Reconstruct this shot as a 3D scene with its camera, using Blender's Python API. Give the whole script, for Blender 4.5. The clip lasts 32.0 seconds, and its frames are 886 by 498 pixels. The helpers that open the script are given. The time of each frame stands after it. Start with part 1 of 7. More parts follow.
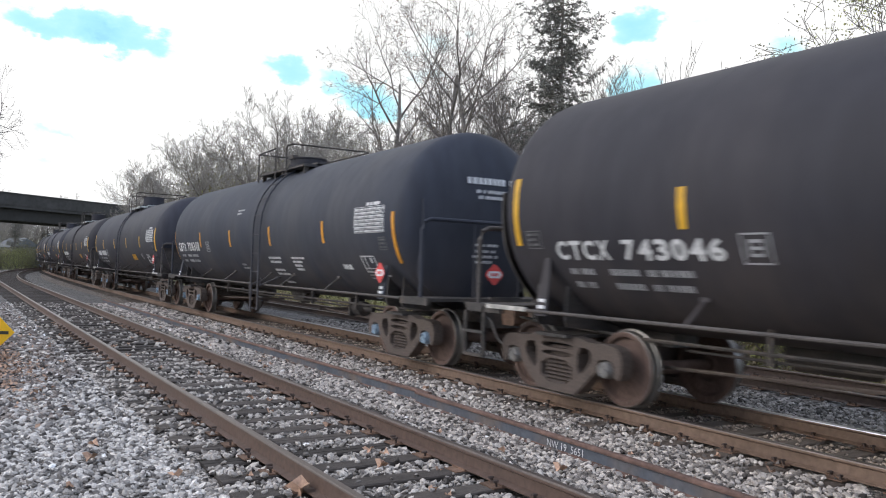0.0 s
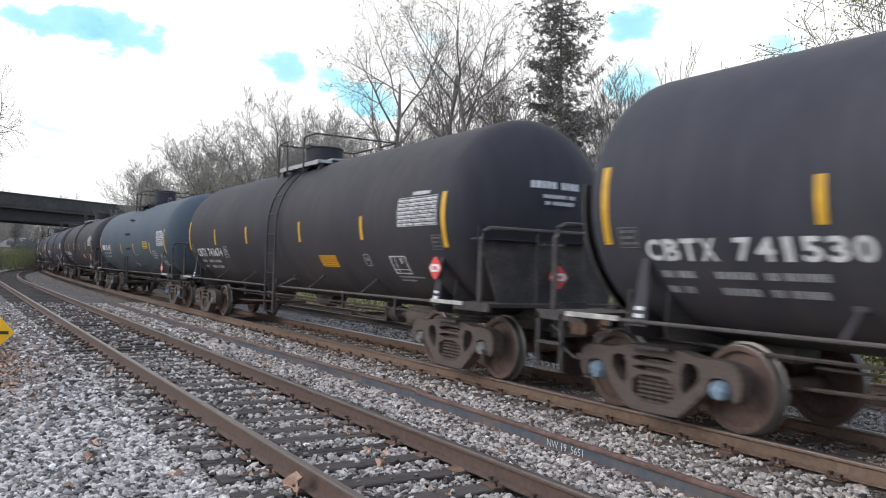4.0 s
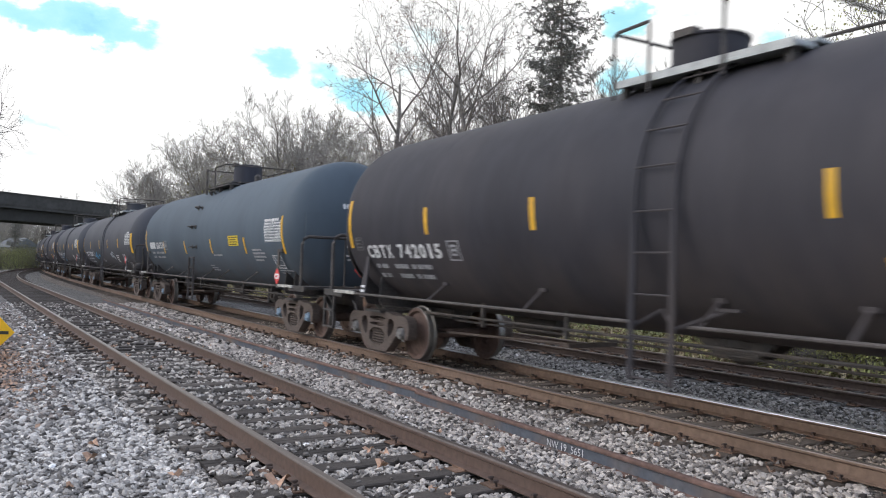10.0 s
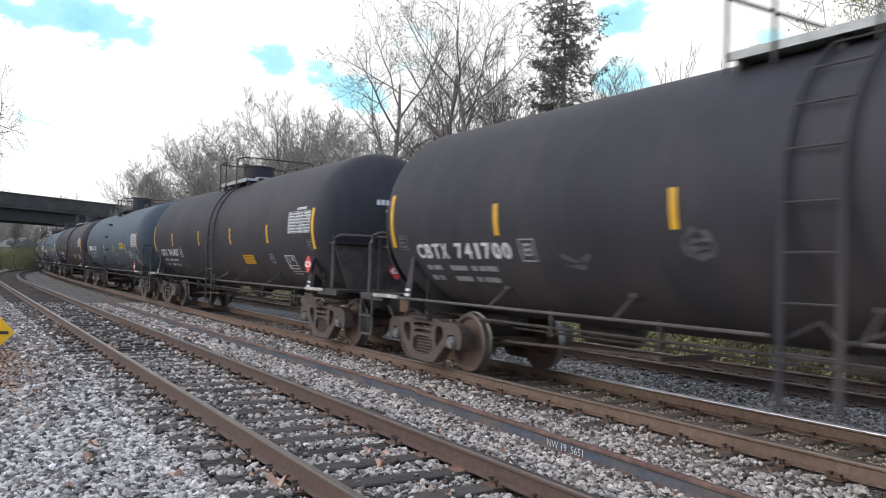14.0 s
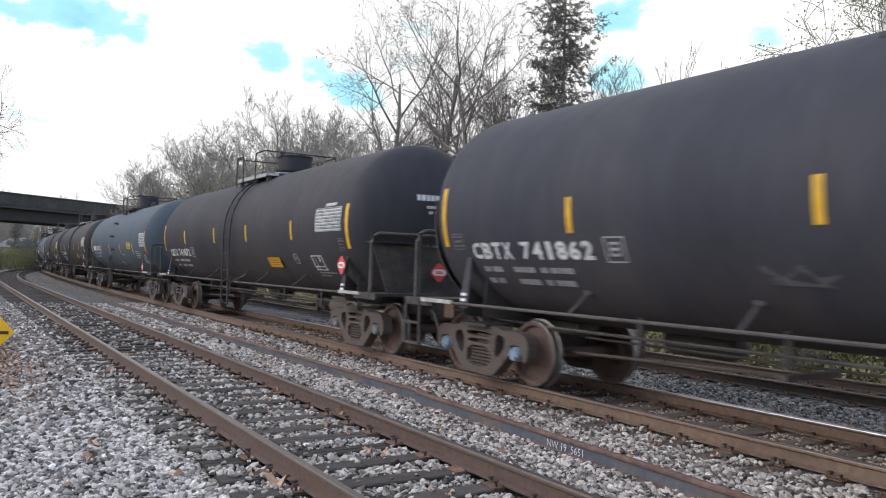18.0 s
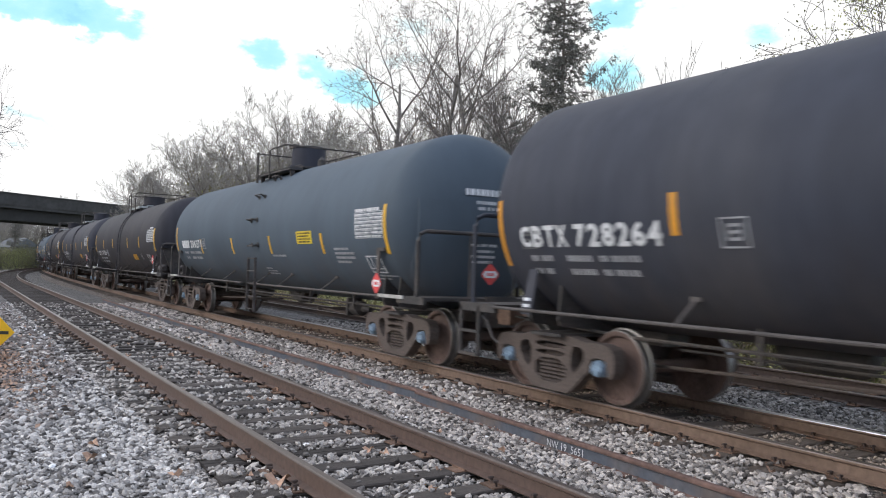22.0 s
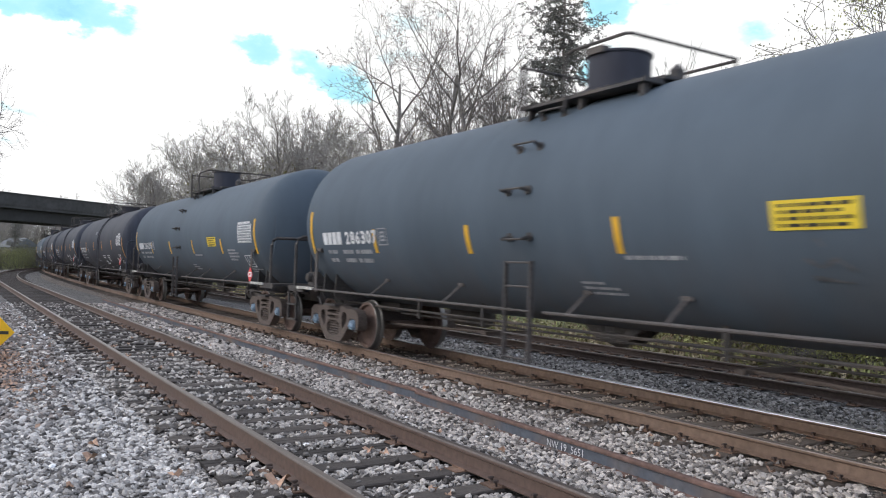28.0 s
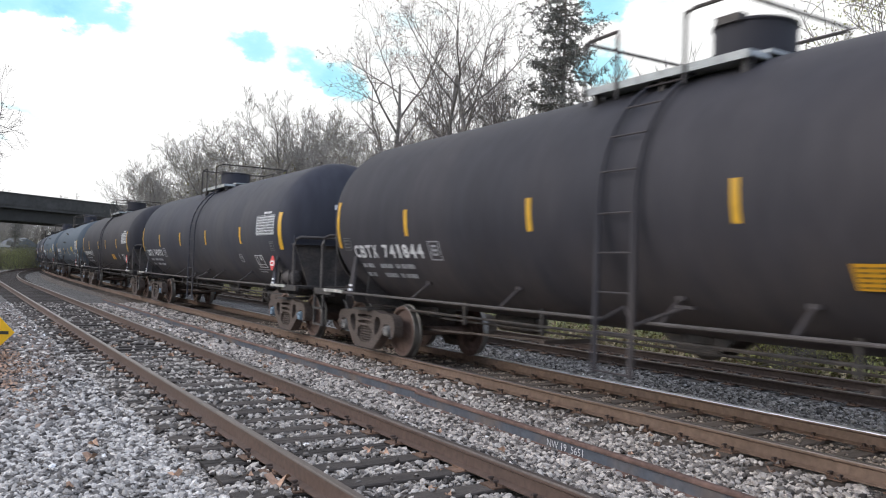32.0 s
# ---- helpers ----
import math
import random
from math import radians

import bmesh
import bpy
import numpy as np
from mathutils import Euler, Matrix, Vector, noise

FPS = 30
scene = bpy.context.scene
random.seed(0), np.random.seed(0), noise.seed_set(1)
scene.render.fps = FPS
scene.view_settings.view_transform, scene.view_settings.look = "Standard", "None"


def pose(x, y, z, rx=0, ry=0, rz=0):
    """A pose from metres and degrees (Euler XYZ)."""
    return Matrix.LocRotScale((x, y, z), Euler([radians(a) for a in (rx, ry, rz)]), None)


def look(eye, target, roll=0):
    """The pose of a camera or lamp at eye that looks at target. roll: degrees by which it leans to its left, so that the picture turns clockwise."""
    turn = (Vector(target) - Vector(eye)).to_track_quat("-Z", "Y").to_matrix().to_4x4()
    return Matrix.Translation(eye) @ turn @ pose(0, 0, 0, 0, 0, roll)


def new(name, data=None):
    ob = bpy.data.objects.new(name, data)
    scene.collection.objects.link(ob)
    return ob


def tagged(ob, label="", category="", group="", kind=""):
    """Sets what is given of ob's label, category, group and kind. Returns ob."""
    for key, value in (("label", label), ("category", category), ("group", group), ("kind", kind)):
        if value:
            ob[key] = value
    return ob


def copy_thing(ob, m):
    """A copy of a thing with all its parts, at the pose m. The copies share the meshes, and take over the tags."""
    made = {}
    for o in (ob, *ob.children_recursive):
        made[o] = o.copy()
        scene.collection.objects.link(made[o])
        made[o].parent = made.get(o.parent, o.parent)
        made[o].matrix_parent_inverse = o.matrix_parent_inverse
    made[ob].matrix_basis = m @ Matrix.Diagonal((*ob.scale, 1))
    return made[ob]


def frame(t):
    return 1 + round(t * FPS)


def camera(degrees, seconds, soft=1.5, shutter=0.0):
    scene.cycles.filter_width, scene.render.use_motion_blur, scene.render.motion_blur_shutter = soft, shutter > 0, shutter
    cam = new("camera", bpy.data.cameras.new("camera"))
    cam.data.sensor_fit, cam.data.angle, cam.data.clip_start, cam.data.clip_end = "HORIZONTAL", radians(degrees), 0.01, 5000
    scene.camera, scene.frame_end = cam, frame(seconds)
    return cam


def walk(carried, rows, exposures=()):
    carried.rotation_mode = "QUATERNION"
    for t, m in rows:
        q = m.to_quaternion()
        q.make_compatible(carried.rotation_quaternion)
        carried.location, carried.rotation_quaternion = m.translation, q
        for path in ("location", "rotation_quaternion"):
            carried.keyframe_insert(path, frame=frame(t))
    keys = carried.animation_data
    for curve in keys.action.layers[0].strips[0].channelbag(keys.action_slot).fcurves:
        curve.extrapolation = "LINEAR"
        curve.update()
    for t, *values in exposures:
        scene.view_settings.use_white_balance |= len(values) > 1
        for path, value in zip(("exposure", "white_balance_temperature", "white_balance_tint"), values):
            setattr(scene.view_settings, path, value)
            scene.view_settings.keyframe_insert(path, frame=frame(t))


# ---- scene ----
import collections

cam = camera(58.12, 32.0, soft=1.1, shutter=0.22)
EYE = Vector((0.0, 0.0, 1.5835))
YAW, PITCH, ROLL = radians(58.492), radians(1.458), 1.841
AIM = EYE + Vector((-math.sin(YAW) * math.cos(PITCH), math.cos(YAW) * math.cos(PITCH), math.sin(PITCH)))
walk(cam, [(0, look(EYE, AIM, ROLL)), (32.0, look(EYE, AIM, ROLL))], exposures=[(0, 0.17), (32.0, 0.17)])

# ---- light: a bright broken overcast, sun behind thin cloud ----
SUN_ELEV, SUN_ROT = radians(30), radians(200)
world = bpy.data.worlds.new("world")
scene.world = world
world.use_nodes = True
wn = world.node_tree.nodes
sky = wn.new("ShaderNodeTexSky")
sky.sky_type, sky.sun_disc, sky.sun_elevation, sky.sun_rotation = "NISHITA", False, SUN_ELEV, SUN_ROT
veil = wn.new("ShaderNodeMixRGB")
veil.inputs["Fac"].default_value = 0.62
veil.inputs["Color2"].default_value = (7.3, 8.25, 10.4, 1)
world.node_tree.links.new(sky.outputs[0], veil.inputs["Color1"])
world.node_tree.links.new(veil.outputs[0], wn["Background"].inputs["Color"])
wn["Background"].inputs["Strength"].default_value = 0.14
sun = new("sun", bpy.data.lights.new("sun", "SUN"))
sun.data.energy, sun.data.angle, sun.data.color = 1.25, radians(40), (1.0, 0.94, 0.87)
sun.matrix_world = look((-22, -58, 36), (0, 8, 0))


# ---- materials ----
def material(name, color, rough=0.6, metal=0.0, grain=(40, 0.25), stain=(1.5, 0.3), bump=0.2,
             spec=0.5, per_object=0.0, per_island=0.0, bump_scale=None, stretch=(1, 1, 1), tint=None):
    """Base colour broken up at two scales, with fine relief."""
    m = bpy.data.materials.new(name)
    m.use_nodes = True
    nt = m.node_tree
    b = nt.nodes["Principled BSDF"]
    b.inputs["Roughness"].default_value, b.inputs["Metallic"].default_value = rough, metal
    b.inputs["Specular IOR Level"].default_value = spec
    tc = nt.nodes.new("ShaderNodeTexCoord")
    mp = nt.nodes.new("ShaderNodeMapping")
    mp.inputs["Scale"].default_value = stretch
    nt.links.new(tc.outputs["Object"], mp.inputs[0])

    def noise_node(scale, detail=4):
        n = nt.nodes.new("ShaderNodeTexNoise")
        n.inputs["Scale"].default_value, n.inputs["Detail"].default_value = scale, detail
        nt.links.new(mp.outputs[0], n.inputs["Vector"])
        return n

    def mul(c, fac_socket, lo, hi):
        r = nt.nodes.new("ShaderNodeMapRange")
        r.inputs["From Min"].default_value, r.inputs["From Max"].default_value = 0.3, 0.7
        r.inputs["To Min"].default_value, r.inputs["To Max"].default_value = lo, hi
        nt.links.new(fac_socket, r.inputs["Value"])
        v = nt.nodes.new("ShaderNodeVectorMath")
        v.operation = "SCALE"
        nt.links.new(c, v.inputs[0])
        nt.links.new(r.outputs[0], v.inputs["Scale"])
        return v.outputs[0]

    rgb = nt.nodes.new("ShaderNodeRGB")
    rgb.outputs[0].default_value = (*color, 1)
    c = rgb.outputs[0]
    g = noise_node(grain[0])
    s = noise_node(stain[0], 6)
    if tint:
        mx = nt.nodes.new("ShaderNodeMixRGB")
        mx.inputs["Color2"].default_value = (*tint, 1)
        rr = nt.nodes.new("ShaderNodeMapRange")
        rr.inputs["From Min"].default_value, rr.inputs["From Max"].default_value = 0.45, 0.68
        nt.links.new(s.outputs["Fac"], rr.inputs["Value"])
        nt.links.new(rr.outputs[0], mx.inputs["Fac"])
        nt.links.new(c, mx.inputs["Color1"])
        c = mx.outputs[0]
    c = mul(c, g.outputs["Fac"], 1 - grain[1], 1 + grain[1])
    c = mul(c, s.outputs["Fac"], 1 - stain[1], 1 + stain[1])
    if per_object or per_island:
        if per_object:
            o, out = nt.nodes.new("ShaderNodeObjectInfo"), "Random"
        else:
            o, out = nt.nodes.new("ShaderNodeNewGeometry"), "Random Per Island"
        k = per_object or per_island
        r = nt.nodes.new("ShaderNodeMapRange")
        r.inputs["To Min"].default_value, r.inputs["To Max"].default_value = 1 - k, 1 + k
        nt.links.new(o.outputs[out], r.inputs["Value"])
        v = nt.nodes.new("ShaderNodeVectorMath")
        v.operation = "SCALE"
        nt.links.new(c, v.inputs[0])
        nt.links.new(r.outputs[0], v.inputs["Scale"])
        c = v.outputs[0]
    nt.links.new(c, b.inputs["Base Color"])
    if bump:
        bp = nt.nodes.new("ShaderNodeBump")
        bp.inputs["Strength"].default_value, bp.inputs["Distance"].default_value = bump, 0.02
        src = noise_node(bump_scale, 6) if bump_scale else g
        nt.links.new(src.outputs["Fac"], bp.inputs["Height"])
        nt.links.new(bp.outputs[0], b.inputs["Normal"])
    return m


def dust_and_bounce(m, dust, amount):
    """Brown road dust lying in patches on the lower shell, with drips down the side; also paints in warm bounced light
    on the belly.
    """
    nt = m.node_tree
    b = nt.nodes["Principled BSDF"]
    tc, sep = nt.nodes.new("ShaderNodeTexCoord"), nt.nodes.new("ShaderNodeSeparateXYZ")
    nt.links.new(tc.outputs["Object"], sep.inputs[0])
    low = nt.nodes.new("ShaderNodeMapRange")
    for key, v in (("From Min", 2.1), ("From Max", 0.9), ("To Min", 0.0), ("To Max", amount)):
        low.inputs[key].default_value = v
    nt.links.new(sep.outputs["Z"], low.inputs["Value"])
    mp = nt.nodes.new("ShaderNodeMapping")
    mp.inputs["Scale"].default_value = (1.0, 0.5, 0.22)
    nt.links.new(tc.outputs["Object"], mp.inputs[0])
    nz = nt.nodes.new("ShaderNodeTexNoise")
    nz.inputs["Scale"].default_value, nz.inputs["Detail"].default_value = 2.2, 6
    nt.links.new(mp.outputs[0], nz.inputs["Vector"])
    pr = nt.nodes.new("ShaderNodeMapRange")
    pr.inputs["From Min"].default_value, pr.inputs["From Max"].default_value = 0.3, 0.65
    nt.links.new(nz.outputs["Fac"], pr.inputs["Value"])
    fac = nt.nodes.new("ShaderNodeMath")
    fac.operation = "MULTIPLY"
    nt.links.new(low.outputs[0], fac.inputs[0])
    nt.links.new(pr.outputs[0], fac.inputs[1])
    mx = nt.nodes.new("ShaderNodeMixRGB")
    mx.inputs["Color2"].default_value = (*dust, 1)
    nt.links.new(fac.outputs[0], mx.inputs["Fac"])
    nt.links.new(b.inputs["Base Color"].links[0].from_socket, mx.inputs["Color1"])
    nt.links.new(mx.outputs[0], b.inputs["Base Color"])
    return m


CHARCOAL = material("charcoal_tank_paint", (0.0479, 0.049, 0.0633), 0.64, spec=0.22, grain=(4, 0.09), stain=(0.5, 0.18), bump=0.03, stretch=(1, 1, 0.3), tint=(0.0552, 0.054, 0.0607))
BROWNBLACK = material("brown_black_tank_paint", (0.0424, 0.0411, 0.049), 0.64, spec=0.22, grain=(4, 0.09), stain=(0.5, 0.2), bump=0.03, stretch=(1, 1, 0.3), tint=(0.0467, 0.0425, 0.0465))
GREYPAINT = material("grey_tank_paint", (0.0713, 0.0734, 0.0844), 0.64, spec=0.22, grain=(3, 0.06), stain=(0.45, 0.2), bump=0.03, stretch=(1, 1, 0.35))
SLATE = material("slate_tank_paint", (0.0467, 0.0515, 0.0682), 0.64, spec=0.22, grain=(4, 0.09), stain=(0.5, 0.18), bump=0.03, stretch=(1, 1, 0.3), tint=(0.0552, 0.0566, 0.0657))
BLUEGREY = material("blue_grey_tank_paint", (0.0798, 0.1026, 0.1265), 0.64, spec=0.22, grain=(3, 0.05), stain=(0.5, 0.14), bump=0.03, stretch=(1, 1, 0.35))
# dust colour, light enough to paint ground bounce onto the tank bellies too
DUST_BOUNCE = (0.118, 0.096, 0.084)
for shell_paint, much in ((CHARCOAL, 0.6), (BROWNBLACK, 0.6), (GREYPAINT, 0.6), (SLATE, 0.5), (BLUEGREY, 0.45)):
    dust_and_bounce(shell_paint, DUST_BOUNCE, much)
BLACK_STEEL = material("black_steel", (0.058, 0.051, 0.048), 0.65, grain=(25, 0.3), stain=(3, 0.3), bump=0.1, tint=(0.075, 0.060, 0.050))
GREY_STEEL = material("dusty_grey_steel", (0.085, 0.073, 0.068), 0.7, grain=(25, 0.25), stain=(3, 0.3), bump=0.1)
TRUCK_STEEL = material("dusty_cast_steel", (0.112, 0.086, 0.072), 0.85, grain=(30, 0.3), stain=(4, 0.3), bump=0.25, tint=(0.082, 0.062, 0.052))
WHEEL_STEEL = material("rusty_wheel_steel", (0.120, 0.076, 0.060), 0.78, grain=(20, 0.25), stain=(4, 0.25), bump=0.15)
TREAD = material("worn_bright_steel", (0.24, 0.225, 0.21), 0.45, metal=0.8, grain=(30, 0.15), stain=(6, 0.15), bump=0.05)
CAP_BLUE = material("pale_blue_bearing_cap", (0.22, 0.30, 0.38), 0.55, grain=(30, 0.25), stain=(8, 0.3), bump=0.1)
CAP_GREY = material("grey_bearing_cap", (0.20, 0.19, 0.18), 0.6, grain=(30, 0.25), stain=(8, 0.3), bump=0.1)
GRATING = material("galvanised_grating", (0.40, 0.41, 0.40), 0.55, metal=0.3, grain=(60, 0.2), stain=(4, 0.25), bump=0.1)
YELLOW = material("yellow_reflective_tape", (0.72, 0.40, 0.03), 0.4, grain=(60, 0.08), stain=(4, 0.15), bump=0.02)
AMBER = material("amber_reflective_tape", (0.66, 0.295, 0.03), 0.4, grain=(60, 0.08), stain=(4, 0.18), bump=0.02)
LEMON = material("yellow_panel_paint", (0.75, 0.55, 0.04), 0.5, grain=(60, 0.08), stain=(4, 0.12), bump=0.02)
ORANGE = material("orange_panel_paint", (0.72, 0.36, 0.02), 0.5, grain=(60, 0.08), stain=(4, 0.12), bump=0.02)
STENCIL = material("white_stencil_paint", (0.66, 0.66, 0.66), 0.6, grain=(50, 0.12), stain=(6, 0.18), bump=0.02)
CHALK_FAINT = material("faint_chalk_scrawl", (0.088, 0.088, 0.093), 0.7, grain=(50, 0.3), stain=(9, 0.4), bump=0.02)
FADED = material("faded_white_stencil", (0.34, 0.34, 0.35), 0.65, grain=(50, 0.2), stain=(6, 0.25), bump=0.02)
WORN_WHITE = material("worn_white_stencil", (0.14, 0.14, 0.14), 0.65, grain=(50, 0.2), stain=(6, 0.25), bump=0.02)
INK = material("black_lettering", (0.03, 0.028, 0.02), 0.6, grain=(50, 0.1), stain=(6, 0.1), bump=0)
PANEL_INK = material("faded_panel_lettering", (0.20, 0.115, 0.02), 0.6, grain=(50, 0.2), stain=(6, 0.2), bump=0)
RED = material("red_placard", (0.72, 0.075, 0.07), 0.45, grain=(60, 0.06), stain=(6, 0.1), bump=0.02)
WHITE = material("white_placard", (0.78, 0.78, 0.78), 0.45, grain=(60, 0.06), stain=(6, 0.1), bump=0.02)
SPRAY_BLUE = material("blue_spray_paint", (0.04, 0.27, 0.50), 0.5, grain=(20, 0.2), stain=(5, 0.2), bump=0)
SPRAY_SILVER = material("silver_spray_paint", (0.50, 0.57, 0.62), 0.45, grain=(20, 0.2), stain=(5, 0.2), bump=0)
RAIL_RUST = material("rusty_rail_steel", (0.118, 0.074, 0.056), 0.62, grain=(18, 0.2), stain=(0.8, 0.2), bump=0.12, tint=(0.092, 0.060, 0.047))
RAIL_MAIN = material("brown_main_line_rail", (0.185, 0.120, 0.082), 0.78, grain=(18, 0.2), stain=(0.8, 0.2), bump=0.12, tint=(0.15, 0.10, 0.072))
RAIL_DARK = material("dark_rail_steel", (0.082, 0.056, 0.044), 0.7, grain=(18, 0.2), stain=(0.8, 0.2), bump=0.12)
RAIL_TOP = material("worn_rail_head", (0.145, 0.118, 0.104), 0.38, metal=0.55, grain=(40, 0.15), stain=(2, 0.2), bump=0.05)
RAIL_BRIGHT = material("polished_rail_head", (0.46, 0.46, 0.49), 0.34, metal=1.0, grain=(40, 0.05), stain=(2, 0.06), bump=0.01)
LOOSE_BLUE = material("mill_scale_rail_steel", (0.10, 0.112, 0.135), 0.6, grain=(15, 0.2), stain=(1.5, 0.3), bump=0.08, tint=(0.12, 0.09, 0.07))
LOOSE_RUST = material("orange_rust_rail_edge", (0.155, 0.092, 0.072), 0.85, grain=(15, 0.25), stain=(2.5, 0.3), bump=0.15)
TIE = material("weathered_creosote_wood", (0.064, 0.053, 0.046), 0.9, grain=(14, 0.35), stain=(2, 0.3), bump=0.5, per_object=0.35, stretch=(6, 1, 6))
TIE_DUSTY = material("dust_covered_tie", (0.135, 0.105, 0.084), 0.92, grain=(14, 0.3), stain=(2, 0.3), bump=0.4, per_object=0.25, stretch=(6, 1, 6))
PLATE = material("rusty_tie_plate", (0.15, 0.09, 0.06), 0.85, grain=(30, 0.3), stain=(5, 0.3), bump=0.2, per_object=0.2)
SPIKE = material("dark_rusty_spike", (0.075, 0.052, 0.042), 0.85, grain=(30, 0.3), stain=(5, 0.2), bump=0.2)


def stones(name, cast, dim=1.0):
    """Crushed granite: every lump takes its own tone, from near black over blue-grey and tan to white quartz."""
    m = material(name, (1, 1, 1), 0.82, grain=(60, 0.22), stain=(9, 0.18), bump=0.25)
    nt = m.node_tree
    geo, ramp = nt.nodes.new("ShaderNodeNewGeometry"), nt.nodes.new("ShaderNodeValToRGB")
    tones = [(0.0, (0.055, 0.050, 0.048)), (0.20, (0.135, 0.13, 0.13)), (0.42, (0.225, 0.22, 0.217)), (0.58, (0.28, 0.25, 0.222)), (0.72, (0.36, 0.35, 0.335)), (0.88, (0.52, 0.51, 0.49)), (1.0, (0.80, 0.79, 0.77))]
    cr = ramp.color_ramp
    cr.interpolation = "LINEAR"
    for k, (pos, tone) in enumerate(tones):
        e = cr.elements[0] if k == 0 else cr.elements[1] if k == len(tones) - 1 else cr.elements.new(pos)
        e.position, e.color = pos, (*(c * q * dim for c, q in zip(tone, cast)), 1)
    nt.links.new(geo.outputs["Random Per Island"], ramp.inputs[0])
    for node in nt.nodes:
        if node.type == "RGB":
            for link in list(node.outputs[0].links):
                nt.links.new(ramp.outputs[0], link.to_socket)
    return m


STONE_LIGHT = stones("pale_granite_ballast", (1.04, 0.985, 0.94), 0.92)
STONE_MID = stones("mixed_granite_ballast", (1.09, 0.98, 0.89), 0.82)
STONE_WARM = stones("dusty_granite_ballast", (1.17, 0.97, 0.81), 0.70)
STONE_DIRTY = stones("dirty_ballast", (1.07, 0.98, 0.90), 0.76)
STONE_DARK = stones("blue_grey_ballast", (1.06, 0.99, 0.93), 0.42)
STONE_SOILED = stones("soiled_ballast", (1.12, 0.96, 0.87), 0.40)
LEAF_DRY = material("dry_brown_leaf", (0.50, 0.32, 0.22), 0.8, grain=(40, 0.25), stain=(8, 0.2), bump=0.15, per_object=0.3)
BARK = material("grey_brown_bark", (0.16, 0.14, 0.125), 0.92, grain=(12, 0.3), stain=(1.2, 0.25), bump=0.5)
BARK_PALE = material("pale_grey_bark", (0.19, 0.17, 0.155), 0.92, grain=(12, 0.3), stain=(1.2, 0.25), bump=0.4)
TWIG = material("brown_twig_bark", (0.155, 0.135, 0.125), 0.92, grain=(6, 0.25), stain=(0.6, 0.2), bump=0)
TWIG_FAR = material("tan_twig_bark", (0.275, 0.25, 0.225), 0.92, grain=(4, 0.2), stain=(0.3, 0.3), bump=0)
NEEDLE = material("dark_green_needles", (0.150, 0.147, 0.132), 0.85, grain=(8, 0.35), stain=(1, 0.35), bump=0, per_island=0.6)
LEAF_GREEN = material("yellow_green_leaves", (0.31, 0.315, 0.115), 0.7, grain=(8, 0.3), stain=(0.9, 0.35), bump=0, per_island=0.5)
LEAF_OLIVE = material("olive_autumn_leaves", (0.185, 0.172, 0.075), 0.75, grain=(8, 0.3), stain=(0.9, 0.35), bump=0, per_island=0.45)
LEAF_RUST = material("withered_brown_leaves", (0.22, 0.155, 0.095), 0.8, grain=(8, 0.3), stain=(0.9, 0.3), bump=0, per_island=0.4)
STRAW = material("pale_dry_straw", (0.36, 0.30, 0.19), 0.85, grain=(8, 0.25), stain=(0.9, 0.3), bump=0, per_island=0.4)
GRASS = material("rough_autumn_grass", (0.105, 0.115, 0.045), 0.9, grain=(7, 0.3), stain=(0.5, 0.35), bump=0.6, tint=(0.155, 0.13, 0.075), per_island=0.35)
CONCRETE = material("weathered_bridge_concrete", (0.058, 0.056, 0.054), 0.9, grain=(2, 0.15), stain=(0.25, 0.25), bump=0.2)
STRIP_GREY = material("dirty_pale_strip", (0.46, 0.44, 0.40), 0.7, grain=(30, 0.3), stain=(6, 0.35), bump=0.05)
GIRDER = material("dark_bridge_steel", (0.022, 0.021, 0.020), 0.7, grain=(2, 0.2), stain=(0.3, 0.2), bump=0.1)
SIGN_YELLOW = material("yellow_sign_sheet", (0.85, 0.47, 0.01), 0.4, grain=(30, 0.05), stain=(3, 0.1), bump=0.02)
ROOF = material("grey_shingle_roof", (0.13, 0.135, 0.14), 0.9, grain=(3, 0.2), stain=(0.5, 0.2), bump=0.2)
SIDING = material("pale_house_siding", (0.30, 0.29, 0.27), 0.8, grain=(3, 0.1), stain=(0.5, 0.15), bump=0.1)


